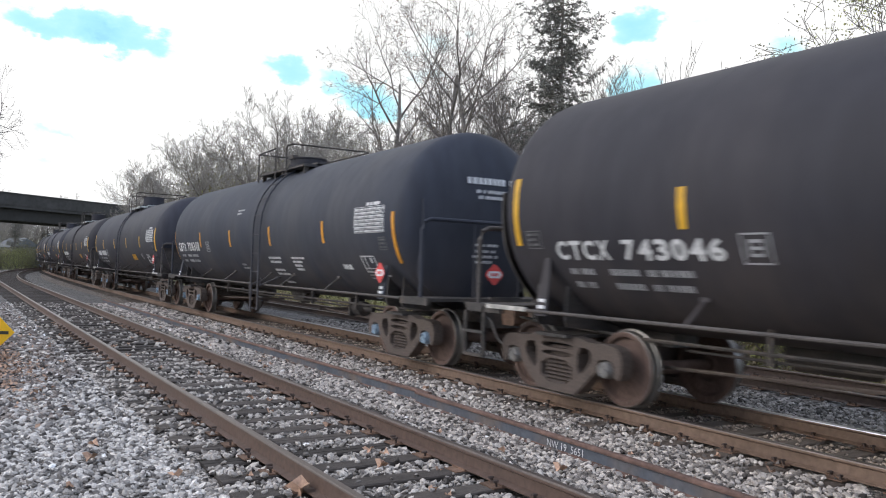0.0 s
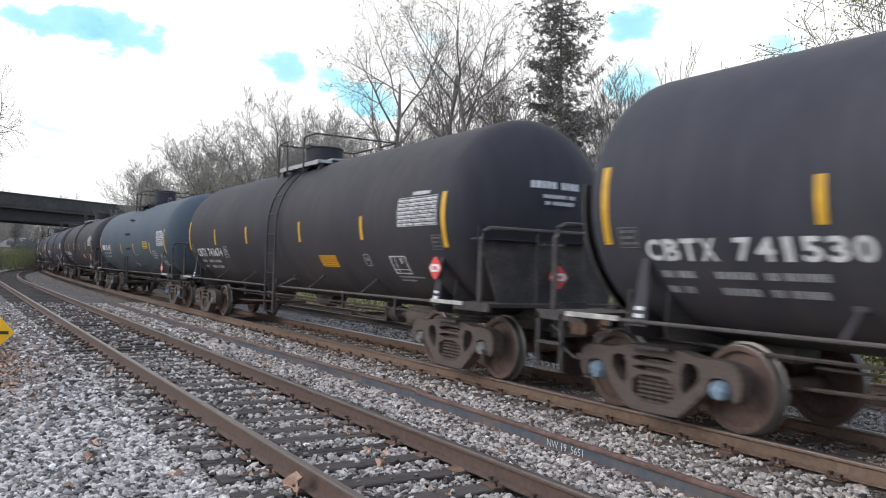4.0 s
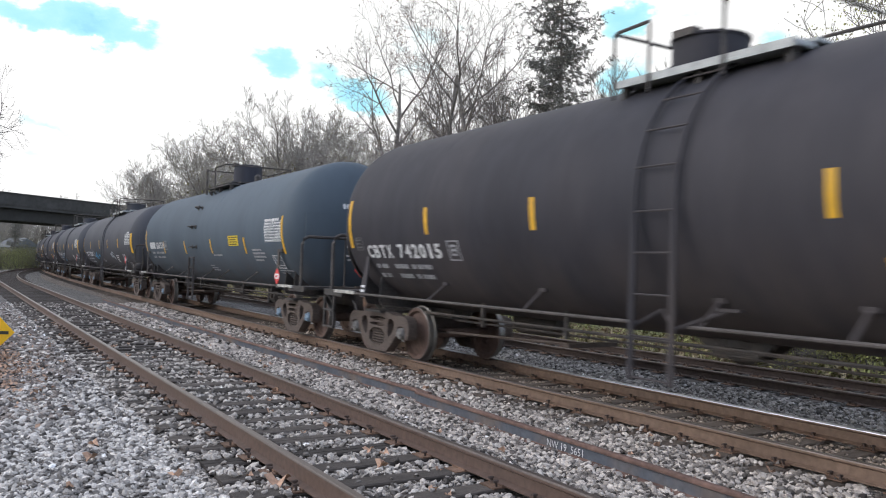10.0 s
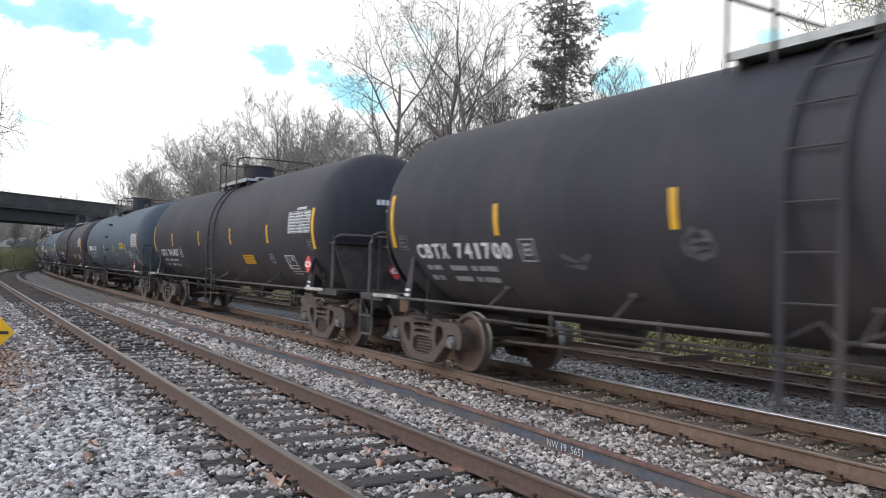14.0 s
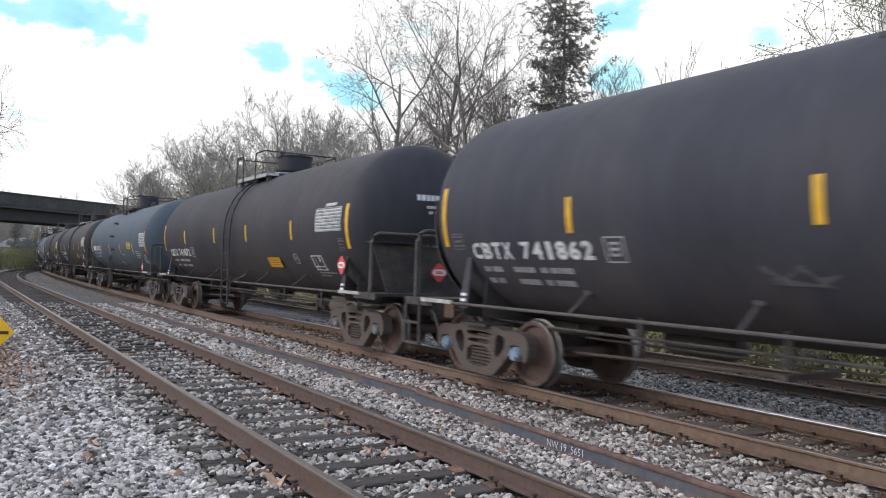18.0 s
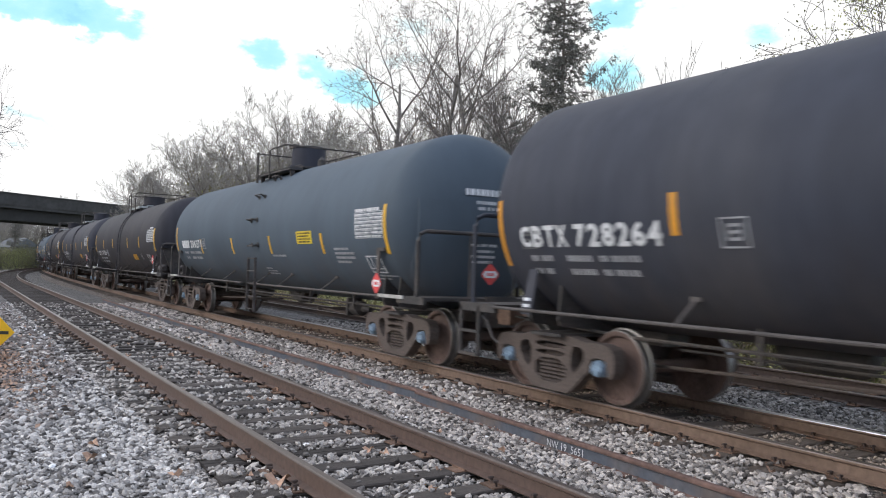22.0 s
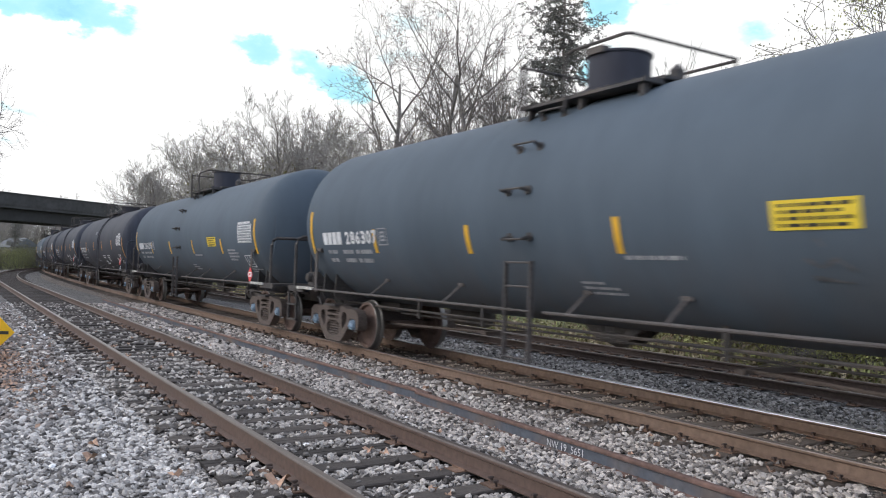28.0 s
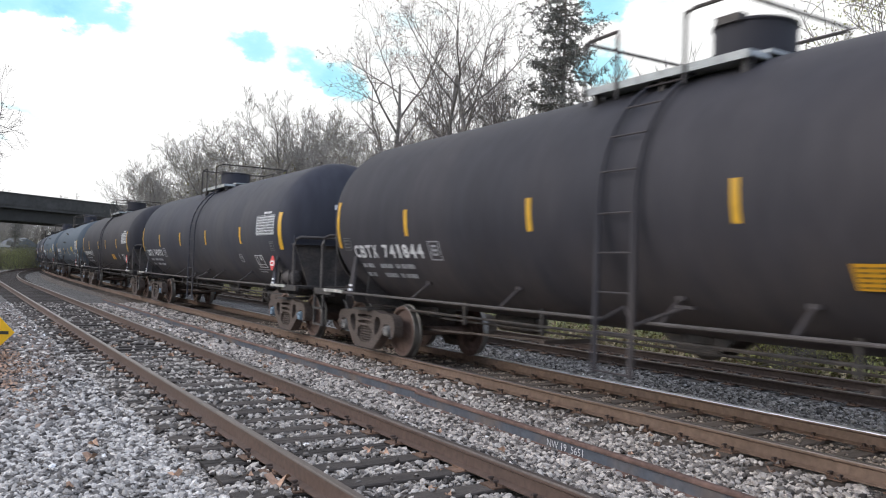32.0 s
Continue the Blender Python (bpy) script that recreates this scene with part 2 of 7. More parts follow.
# ---- mesh helpers ----
class Geo:
    """Collects vertices and faces of one mesh."""

    def __init__(self):
        self.v, self.f, self.m = [], [], []

    def add(self, verts, faces, mat=0):
        o = len(self.v)
        self.v.extend(verts)
        self.f.extend(tuple(i + o for i in f) for f in faces)
        self.m.extend([mat] * len(faces))
        return self

    def box(self, x0, x1, y0, y1, z0, z1, mat=0, turn=None):
        vs = [Vector((x, y, z)) for x in (x0, x1) for y in (y0, y1) for z in (z0, z1)]
        if turn is not None:
            vs = [turn @ v for v in vs]
        return self.add([tuple(v) for v in vs], [(0, 1, 3, 2), (4, 6, 7, 5), (0, 4, 5, 1), (2, 3, 7, 6), (0, 2, 6, 4), (1, 5, 7, 3)], mat)

    def prism(self, pts, y0, y1, mat=0):
        """Polygon in x, z drawn out along y."""
        n = len(pts)
        vs = [(x, y0, z) for x, z in pts] + [(x, y1, z) for x, z in pts]
        fs = [tuple(range(n))[::-1], tuple(range(n, 2 * n))] + [(i, (i + 1) % n, n + (i + 1) % n, n + i) for i in range(n)]
        return self.add(vs, fs, mat)

    def tube(self, pts, r, sides=6, mat=0, caps=True):
        pts = [Vector(p) for p in pts]
        rs = r if isinstance(r, (list, tuple)) else [r] * len(pts)
        vs, fs, up = [], [], Vector((0.13, 0.21, 0.97))
        for i, p in enumerate(pts):
            d = (pts[min(i + 1, len(pts) - 1)] - pts[max(i - 1, 0)]).normalized()
            a = d.cross(up)
            if a.length < 0.15:
                a = d.cross(Vector((1, 0.1, 0)))
            a.normalize()
            b = d.cross(a)
            for k in range(sides):
                t = 2 * math.pi * k / sides
                vs.append(tuple(p + (a * math.cos(t) + b * math.sin(t)) * rs[i]))
        for i in range(len(pts) - 1):
            for k in range(sides):
                k2 = (k + 1) % sides
                fs.append((i * sides + k, i * sides + k2, (i + 1) * sides + k2, (i + 1) * sides + k))
        if caps:
            fs += [tuple(range(sides))[::-1], tuple(range((len(pts) - 1) * sides, len(pts) * sides))]
        return self.add(vs, fs, mat)

    def lathe(self, prof, axis="y", at=(0, 0, 0), sides=24, mats=None):
        """Profile of (along, radius) turned about an axis through at."""
        vs, fs, ms = [], [], []
        for a, r in prof:
            for k in range(sides):
                t = 2 * math.pi * k / sides
                c, s = r * math.cos(t), r * math.sin(t)
                p = {"x": (a, c, s), "y": (c, a, s), "z": (c, s, a)}[axis]
                vs.append((p[0] + at[0], p[1] + at[1], p[2] + at[2]))
        o = len(self.v)
        self.v.extend(vs)
        for i in range(len(prof) - 1):
            for k in range(sides):
                k2 = (k + 1) % sides
                self.f.append((o + i * sides + k, o + i * sides + k2, o + (i + 1) * sides + k2, o + (i + 1) * sides + k))
                self.m.append(mats[i] if mats else 0)
        for i in (0, len(prof) - 1):
            if prof[i][1] > 1e-4:
                self.f.append(tuple(o + i * sides + k for k in range(sides)))
                self.m.append(mats[min(i, len(prof) - 2)] if mats else 0)
        return self

    def mesh(self, name, mats, smooth=False):
        me = bpy.data.meshes.new(name)
        me.from_pydata(self.v, [], self.f)
        for m in mats if isinstance(mats, (list, tuple)) else [mats]:
            me.materials.append(m)
        me.polygons.foreach_set("material_index", self.m)
        bm = bmesh.new()
        bm.from_mesh(me)
        bmesh.ops.recalc_face_normals(bm, faces=bm.faces)
        if smooth:
            for f in bm.faces:
                f.smooth = True
            for e in bm.edges:
                if len(e.link_faces) != 2 or e.calc_face_angle(0) > radians(38):
                    e.smooth = False
        bm.to_mesh(me)
        bm.free()
        return me


def raw_mesh(name, verts, faces, mats, midx=None, smooth=False):
    """A large mesh straight from arrays."""
    me = bpy.data.meshes.new(name)
    me.from_pydata(verts, [], faces)
    for m in mats if isinstance(mats, (list, tuple)) else [mats]:
        me.materials.append(m)
    if midx is not None:
        me.polygons.foreach_set("material_index", midx)
    if smooth:
        me.polygons.foreach_set("use_smooth", [True] * len(me.polygons))
    me.update()
    return me


def part(name, geo, mat, parent, label="", smooth=False, m=None):
    """One mesh object under a thing or a part."""
    me = geo if isinstance(geo, bpy.types.Mesh) else geo.mesh(name, mat, smooth)
    ob = new(name, me)
    ob.parent = parent
    if m is not None:
        ob.matrix_basis = m
    if label:
        tagged(ob, label)
    return ob


def empty(name, m=None):
    ob = new(name)
    ob.empty_display_size = 0.3
    if m is not None:
        ob.matrix_basis = m
    return ob


# ---- the three tracks: straight, then bending away under the bridge ----
Track = collections.namedtuple("Track", "y z arcs")
# arcs: where each begins along the track, and its radius
NEAR, MAIN, FAR = Track(3.212, 0.0, ((-55.0, 330.0),)), Track(7.677, 0.0, ((-24.0, 1500.0), (-105.0, 330.0))), Track(12.634, -0.108, ((-24.0, 1495.0), (-105.0, 325.0)))
BEND = 1.0


def along(tr, s, side=0.0, z=0.0):
    """Place on a track: s metres along it, side metres across (away from the camera), and the bend's angle there."""
    x, y, a = max(s, tr.arcs[0][0]), tr.y, 0.0
    for k, (start, radius) in enumerate(tr.arcs):
        stop = max(s, tr.arcs[k + 1][0] if k + 1 < len(tr.arcs) else -9999.0)
        u = start - stop
        if u <= 0:
            break
        b = min(a + u / radius, BEND)
        x -= radius * (math.sin(b) - math.sin(a))
        y += radius * (math.cos(a) - math.cos(b))
        rest = u - (b - a) * radius
        x, y, a = x - rest * math.cos(b), y + rest * math.sin(b), b
    return Vector((x + side * math.sin(a), y + side * math.cos(a), tr.z + z)), a


# ---- ground ----
def ground_height(y):
    pts = [(-40, -1.2), (-6, -0.75), (0.4, -0.30), (1.5, -0.235), (2.0, -0.235), (4.6, -0.235), (5.4, -0.25), (6.3, -0.215), (9.2, -0.215),
           (10.2, -0.33), (11.3, -0.315), (14.0, -0.315), (15.0, -0.5), (17, -0.45), (20, 0.1), (30, 1.6), (60, 5.0), (140, 8.0)]
    for (a, za), (b, zb) in zip(pts, pts[1:]):
        if y <= b:
            return za + (zb - za) * max(0.0, (y - a) / (b - a))
    return pts[-1][1]


def build_ground():
    cross = [-4000, -900, -200, -40, -15, -6, -2, 0.4, 1.0, 1.5, 2.0, 2.6, 3.25, 3.9, 4.6, 5.0, 5.4, 5.9, 6.3, 7.0, 7.74, 8.5, 9.2, 9.7, 10.2, 10.8, 11.3,
             12.7, 14.0, 14.5, 15.0, 16, 17, 18.5, 20, 24, 30, 42, 60, 95, 140, 400, 1200, 4000]
    runs = [4000, 1200, 460] + [440 - 40 * i for i in range(11)] + [20 - 2 * i for i in range(1, 60)] + [-100 - 12 * i for i in range(1, 30)] + [-520, -700, -1300, -4000]
    verts, faces, mats = [], [], []
    for s in runs:
        u = max(0.0, -58.0 - s)
        a = min(u / 300.0, BEND)
        rest = u - 300.0 * a
        bx, by = -58.0 - 300.0 * math.sin(a) - rest * math.cos(a), 300.0 * (1 - math.cos(a)) + rest * math.sin(a)
        if s >= -58.0:
            bx, by = s, 0.0
        for y in cross:
            k = 1.0 if -40 < y < 60 else 0.0
            side = y if abs(y) < 200 or a == 0 else y * (1 if y < 0 else 0.35)
            verts.append((bx + side * math.sin(a), by + side * math.cos(a), ground_height(y) + 0.02 * k * noise.noise((s * 0.7, y * 0.9, 3))))
    n = len(cross)
    for i in range(len(runs) - 1):
        for j in range(n - 1):
            faces.append((i * n + j, i * n + j + 1, (i + 1) * n + j + 1, (i + 1) * n + j))
            y = (cross[j] + cross[j + 1]) / 2
            if y < -6 or y > 14.6:
                mats.append(3)
            elif 1.75 < y < 4.6:
                mats.append(4)
            elif y < 5.95:
                mats.append(0)
            elif y < 9.3:
                mats.append(1)
            else:
                mats.append(2)

    def bed(name, color):
        m = material(name, color, 0.9, grain=(38, 0.35), stain=(0.8, 0.2), bump=0.3)
        nt = m.node_tree
        b = nt.nodes["Principled BSDF"]
        vor = nt.nodes.new("ShaderNodeTexVoronoi")
        vor.inputs["Scale"].default_value = 17
        tc = nt.nodes.new("ShaderNodeTexCoord")
        nt.links.new(tc.outputs["Object"], vor.inputs["Vector"])
        sep = nt.nodes.new("ShaderNodeSeparateColor")
        nt.links.new(vor.outputs["Color"], sep.inputs[0])
        mr = nt.nodes.new("ShaderNodeMapRange")
        mr.inputs["To Min"].default_value, mr.inputs["To Max"].default_value = 0.35, 1.5
        nt.links.new(sep.outputs[0], mr.inputs["Value"])
        v = nt.nodes.new("ShaderNodeVectorMath")
        v.operation = "SCALE"
        nt.links.new(b.inputs["Base Color"].links[0].from_socket, v.inputs[0])
        nt.links.new(mr.outputs[0], v.inputs["Scale"])
        nt.links.new(v.outputs[0], b.inputs["Base Color"])
        bp = nt.nodes.new("ShaderNodeBump")
        bp.inputs["Strength"].default_value, bp.inputs["Distance"].default_value = 1.0, 0.06
        bp.invert = True
        nt.links.new(vor.outputs["Distance"], bp.inputs["Height"])
        nt.links.new(bp.outputs[0], b.inputs["Normal"])
        return m

    me = raw_mesh("ground", verts, faces, [bed("pale_ballast_bed", (0.155, 0.144, 0.133)), bed("dusty_ballast_bed", (0.195, 0.160, 0.132)),
                                           bed("dark_ballast_bed", (0.135, 0.130, 0.128)), GRASS, bed("dirty_ballast_bed", (0.078, 0.067, 0.058))], mats)
    tagged(new("ground", me), "grey crushed stone ballast between tracks with rough grass beyond", "ground", kind="structure")


build_ground()

# ---- rails, ties, plates, spikes ----
RAIL_PROFILE = [(-0.068, -0.172), (-0.068, -0.160), (-0.012, -0.142), (-0.009, -0.050), (-0.036, -0.036), (-0.036, -0.016), (-0.033, -0.006), (-0.025, 0.0),
                (0.026, 0.0), (0.036, -0.008), (0.036, -0.036), (0.009, -0.050), (0.012, -0.142), (0.068, -0.160), (0.068, -0.172)]
RAIL_MATS = [0, 0, 0, 0, 0, 1, 1, 1, 1, 0, 0, 0, 0, 0, 0]


def swept(tr, side, samples, profile, mats):
    n = len(profile)
    verts, faces, midx = [], [], []
    for s in samples:
        for y, z in profile:
            verts.append(tuple(along(tr, s, side + y, z)[0]))
    for i in range(len(samples) - 1):
        for k in range(n):
            k2 = (k + 1) % n
            faces.append((i * n + k, (i + 1) * n + k, (i + 1) * n + k2, i * n + k2))
            midx.append(mats[k])
    return verts, faces, midx


RUN = [445, 20] + [tr_x for tr_x in range(10, -66, -6)] + [-66 - 6 * i for i in range(90)]
TIE_GEO = Geo()
for sx in (-1,):
    TIE_GEO.prism([(-0.115, -0.17), (0.115, -0.17), (0.115, -0.012), (0.105, 0.0), (-0.105, 0.0), (-0.115, -0.012)], -1.3, 1.3)
TIE_ME = TIE_GEO.mesh("tie", TIE)
# split ends and a sunk crack along the top
TIE_GEO2 = Geo()
TIE_GEO2.prism([(-0.115, -0.17), (0.115, -0.17), (0.115, -0.02), (0.10, -0.004), (0.018, -0.002), (0.008, -0.02), (-0.002, -0.002), (-0.105, 0.0), (-0.115, -0.014)], -1.3, 1.3)
TIE_ME2 = TIE_GEO2.mesh("tie_cracked", TIE)
TIE_DUSTY_ME = TIE_GEO.mesh("tie_dusty", TIE_DUSTY)
PLATE_GEO = Geo()
PLATE_GEO.box(-0.10, 0.10, -0.17, 0.17, 0.0, 0.012).box(-0.10, 0.10, -0.085, -0.069, 0.012, 0.026).box(-0.10, 0.10, 0.069, 0.085, 0.012, 0.026)
PLATE_ME = PLATE_GEO.mesh("tie_plate", PLATE)
SPIKE_GEO = Geo()
SPIKE_GEO.box(-0.009, 0.009, -0.009, 0.009, -0.03, 0.03).prism([(-0.016, 0.028), (0.016, 0.028), (0.012, 0.044), (-0.012, 0.044)], -0.034, 0.016)
SPIKE_ME = SPIKE_GEO.mesh("spike", SPIKE)
TIE_STEP = 0.572


SPOTS = {}


def build_track(name, tr, rail_mats, label, near_from, near_to, plates_to, seed):
    rng = random.Random(seed)
    root = tagged(empty(name), label, "railway track", kind="structure")
    for k, side in enumerate((-0.753, 0.753)):
        v, f, mi = swept(tr, side, RUN, RAIL_PROFILE, RAIL_MATS)
        part("rail", raw_mesh("rail", v, f, rail_mats[k], mi), None, root)
    far_v, far_f = [], []
    s = -5.97 + 17 * TIE_STEP
    count = 0
    box_f = [(0, 1, 3, 2), (4, 6, 7, 5), (0, 4, 5, 1), (2, 3, 7, 6), (0, 2, 6, 4), (1, 5, 7, 3)]
    spots = []
    while s > -330:
        spots.append(s)
        s -= TIE_STEP + rng.uniform(-0.015, 0.015)
    s = 4.45
    while s < 440:
        spots.append(s)
        s += TIE_STEP
    SPOTS[tr] = np.sort(np.array(spots))
    for s in spots:
        p, a = along(tr, s, rng.uniform(-0.04, 0.04), -0.186)
        turn = -a + rng.uniform(-0.025, 0.025)
        m = Matrix.Translation(p) @ Matrix.Rotation(turn, 4, "Z")
        if near_to < s < near_from:
            part("tie", TIE_DUSTY_ME if tr is MAIN else TIE_ME if rng.random() < 0.55 else TIE_ME2, None, root, m=m @ pose(0, 0, rng.uniform(-0.012, 0.006)))
            if s > plates_to:
                for side in (-0.753, 0.753):
                    q, a2 = along(tr, s, side, -0.186)
                    part("tie_plate", PLATE_ME, None, root, m=Matrix.Translation(q) @ Matrix.Rotation(-a2, 4, "Z"))
                    for dx, dy, flip in ((-0.06, -0.078, 0), (0.06, 0.078, 1), (0.06, -0.118, 0), (-0.05, 0.128, 1)):
                        if rng.random() < 0.9 and count < 300:
                            count += 1
                            part("spike", SPIKE_ME, None, root, m=Matrix.Translation(q + Vector((dx, dy, 0.012 + rng.uniform(0, 0.02)))) @ pose(0, 0, 0, 0, 0, (180 if flip else 0) + rng.uniform(-12, 12)))
        else:
            o = len(far_v)
            far_v += [tuple(m @ Vector((x, y, z))) for x in (-0.115, 0.115) for y in (-1.3, 1.3) for z in (-0.17, 0.0)]
            far_f += [tuple(i + o for i in f) for f in box_f]
    tagged(part("distant_ties", raw_mesh("distant_ties", far_v, far_f, TIE), None, root), kind="stuff")
    return root


build_track("track_1", NEAR, ([RAIL_RUST, RAIL_TOP], [RAIL_RUST, RAIL_TOP]), "rusty rails on weathered timber ties in pale ballast", 1.0, -48, -24, 1)
build_track("track_2", MAIN, ([RAIL_MAIN, RAIL_TOP], [RAIL_MAIN, RAIL_BRIGHT]), "brown rails of the main line carrying the tank train", 0.0, -48, -22, 2)
build_track("track_3", FAR, ([RAIL_DARK, RAIL_TOP], [RAIL_DARK, RAIL_TOP]), "dark rusty rails of a quiet siding before the grass", -3.0, -40, -17, 3)


# ---- loose ballast stones ----
def stone_shapes(rng, n):
    """Angular lumps: jittered icosahedra."""
    g = (1 + 5 ** 0.5) / 2
    base = np.array([(-1, g, 0), (1, g, 0), (-1, -g, 0), (1, -g, 0), (0, -1, g), (0, 1, g), (0, -1, -g), (0, 1, -g), (g, 0, -1), (g, 0, 1), (-g, 0, -1), (-g, 0, 1)]) / 1.9
    tri = np.array([(0, 11, 5), (0, 5, 1), (0, 1, 7), (0, 7, 10), (0, 10, 11), (1, 5, 9), (5, 11, 4), (11, 10, 2), (10, 7, 6), (7, 1, 8),
                    (3, 9, 4), (3, 4, 2), (3, 2, 6), (3, 6, 8), (3, 8, 9), (4, 9, 5), (2, 4, 11), (6, 2, 10), (8, 6, 7), (9, 8, 1)])
    out = []
    for _ in range(n):
        v = base * rng.uniform(0.6, 1.2, (12, 1)) * np.array([[rng.uniform(1.0, 1.55), rng.uniform(0.75, 1.1), rng.uniform(0.5, 0.85)]])
        out.append(v)
    return out, tri


def scatter(name, label, mat, seed, zones):
    """zones: x0, x1, y0, y1, stones per square metre, size, tracks whose ties stay clear"""
    rng = np.random.default_rng(seed)
    shapes, tri = stone_shapes(rng, 24)
    V, F, o = [], [], 0
    for x0, x1, y0, y1, dens, size, clear in zones:
        n = int((x1 - x0) * (y1 - y0) * dens)
        xs, ys = rng.uniform(x0, x1, n), rng.uniform(y0, y1, n)
        seen = (ys > -0.045 * xs - 0.1) & (xs < -0.48 * ys + 0.4)
        keep = seen if dens > 170 or x1 < 0 else ~seen
        for x, y in zip(xs[keep], ys[keep]):
            z = ground_height(y) + 0.012
            skip = False
            for tr in clear:
                d = abs(y - tr.y)
                if abs(d - 0.753) < 0.085:
                    skip = True
                if d < 1.3:
                    i = np.searchsorted(SPOTS[tr], x)
                    gap = min(abs(SPOTS[tr][i] - x), abs(SPOTS[tr][i - 1] - x))
                    skip = skip or (gap < 0.14 and rng.random() < (0.97 if d < 0.85 else 0.88))
                    z = tr.z - 0.208 if gap >= 0.14 else tr.z - 0.175
            if skip:
                continue
            k = size * rng.uniform(0.55, 1.35)
            a, b, c = rng.uniform(-0.7, 0.7), rng.uniform(-0.7, 0.7), rng.uniform(0, 6.28)
            R = np.array(Euler((a, b, c)).to_matrix())
            v = (shapes[rng.integers(24)] * k) @ R.T + np.array((x, y, z + rng.uniform(-0.3, 0.35) * k))
            V.append(v)
            F.append(tri + o)
            o += 12
    verts = np.concatenate(V)
    faces = np.concatenate(F)
    me = bpy.data.meshes.new(name)
    me.vertices.add(len(verts))
    me.vertices.foreach_set("co", verts.astype(np.float32).ravel())
    me.loops.add(faces.size)
    me.loops.foreach_set("vertex_index", faces.astype(np.int32).ravel())
    me.polygons.add(len(faces))
    me.polygons.foreach_set("loop_start", np.arange(0, faces.size, 3, dtype=np.int32))
    me.polygons.foreach_set("use_smooth", np.zeros(len(faces), dtype=bool))
    me.update(calc_edges=True)
    me.materials.append(mat)
    tagged(new(name, me), label, "ballast", kind="stuff")


scatter("pale_ballast_stones", "pale grey and white crushed granite lumps beside the track", STONE_LIGHT, 5,
        [(-9, 0.35, 0.2, 1.85, 760, 0.030, ()), (-12.5, -9, 0.2, 1.85, 380, 0.037, ()), (-16, -12.5, 0.9, 1.85, 220, 0.037, ()), (-34, -16, 1.1, 1.9, 80, 0.050, ()), (-10, 6, -3.0, 1.85, 165, 0.036, ()), (-3, 6, 4.62, 6.82, 150, 0.036, ())])
scatter("soiled_ballast_stones", "grey ballast lumps soiled brown round the yellow sign", STONE_SOILED, 10,
        [(-14, -10.0, 0.2, 1.3, 180, 0.037, ()), (-34, -13.0, 0.2, 1.75, 260, 0.043, ())])
scatter("mixed_ballast_stones", "grey crushed granite lumps heaped between the tracks", STONE_MID, 9,
        [(-9, -1.5, 4.62, 6.82, 700, 0.029, (MAIN,)), (-16, -9, 4.62, 6.82, 420, 0.035, (MAIN,)), (-34, -16, 4.62, 6.7, 150, 0.050, ())])
scatter("dirty_ballast_stones", "grey and brown ballast lumps between weathered ties", STONE_DIRTY, 8,
        [(-9, -0.4, 1.75, 4.65, 620, 0.029, (NEAR,)), (-16, -9, 1.75, 4.65, 330, 0.034, (NEAR,)), (-34, -16, 1.75, 4.65, 40, 0.045, (NEAR,)), (-3, 6, 1.75, 4.65, 160, 0.034, (NEAR,))])
scatter("dusty_ballast_stones", "dusty brown grey ballast lumps between main line ties", STONE_WARM, 6,
        [(-12, -2.5, 6.82, 9.1, 560, 0.020, (MAIN,)), (-24, -12, 6.82, 9.1, 220, 0.028, (MAIN,))])
scatter("dark_ballast_stones", "dark blue grey crushed stone between the far tracks", STONE_DARK, 7,
        [(-14, -3.5, 9.0, 11.4, 300, 0.036, ()), (-26, -14, 9.0, 11.4, 150, 0.042, ()), (-24, -5, 11.4, 14.2, 90, 0.034, (FAR,))])

# ---- tank cars ----
TANK_R, TANK_Z = 1.55, 2.43
TRUCK_X, WHEEL_R, WHEELBASE = 7.025, 0.457, 1.778
# where the dished heads begin and how deep they are
HEADS = {"dark": (7.42, 0.75), "grey": (7.42, 0.75), "blue": (7.42, 0.75), "slate": (7.56, 0.54)}
HEAD = list(HEADS["dark"])


def on_shell(x, z, off=0.008):
    """A point on the near side of the tank shell at height z."""
    dz = max(-1.0, min(1.0, (z - TANK_Z) / TANK_R))
    a = math.asin(dz)
    r = TANK_R + off
    beyond = min(0.97, max(0.0, (abs(x) - HEAD[0]) / HEAD[1]))
    if beyond > 0:
        girth = TANK_R * math.sqrt(1 - beyond ** 2)
        return (x, -math.sqrt(max(0.01, girth ** 2 - (z - TANK_Z) ** 2)) - 1.15 * off, z)
    return (x, -r * math.cos(a), TANK_Z + r * math.sin(a))


def decal(geo, x0, x1, z0, z1, off=0.008, lean=0.0, mat=0, steps=None):
    """A patch of paint or film on the shell: follows its curve, with a thin edge."""
    n = steps or max(1, int((z1 - z0) / 0.09))
    vs = []
    for o in (off, off - 0.006):
        for i in range(n + 1):
            z = z0 + (z1 - z0) * i / n
            sh = lean * (z - (z0 + z1) / 2)
            vs += [on_shell(x0 + sh, z, o), on_shell(x1 + sh, z, o)]
    m = 2 * (n + 1)
    fs = [(2 * i, 2 * i + 1, 2 * i + 3, 2 * i + 2) for i in range(n)]
    fs += [(2 * i, 2 * i + 2, m + 2 * i + 2, m + 2 * i) for i in range(n)] + [(2 * i + 1, m + 2 * i + 1, m + 2 * i + 3, 2 * i + 3) for i in range(n)]
    return geo.add(vs, fs, mat)


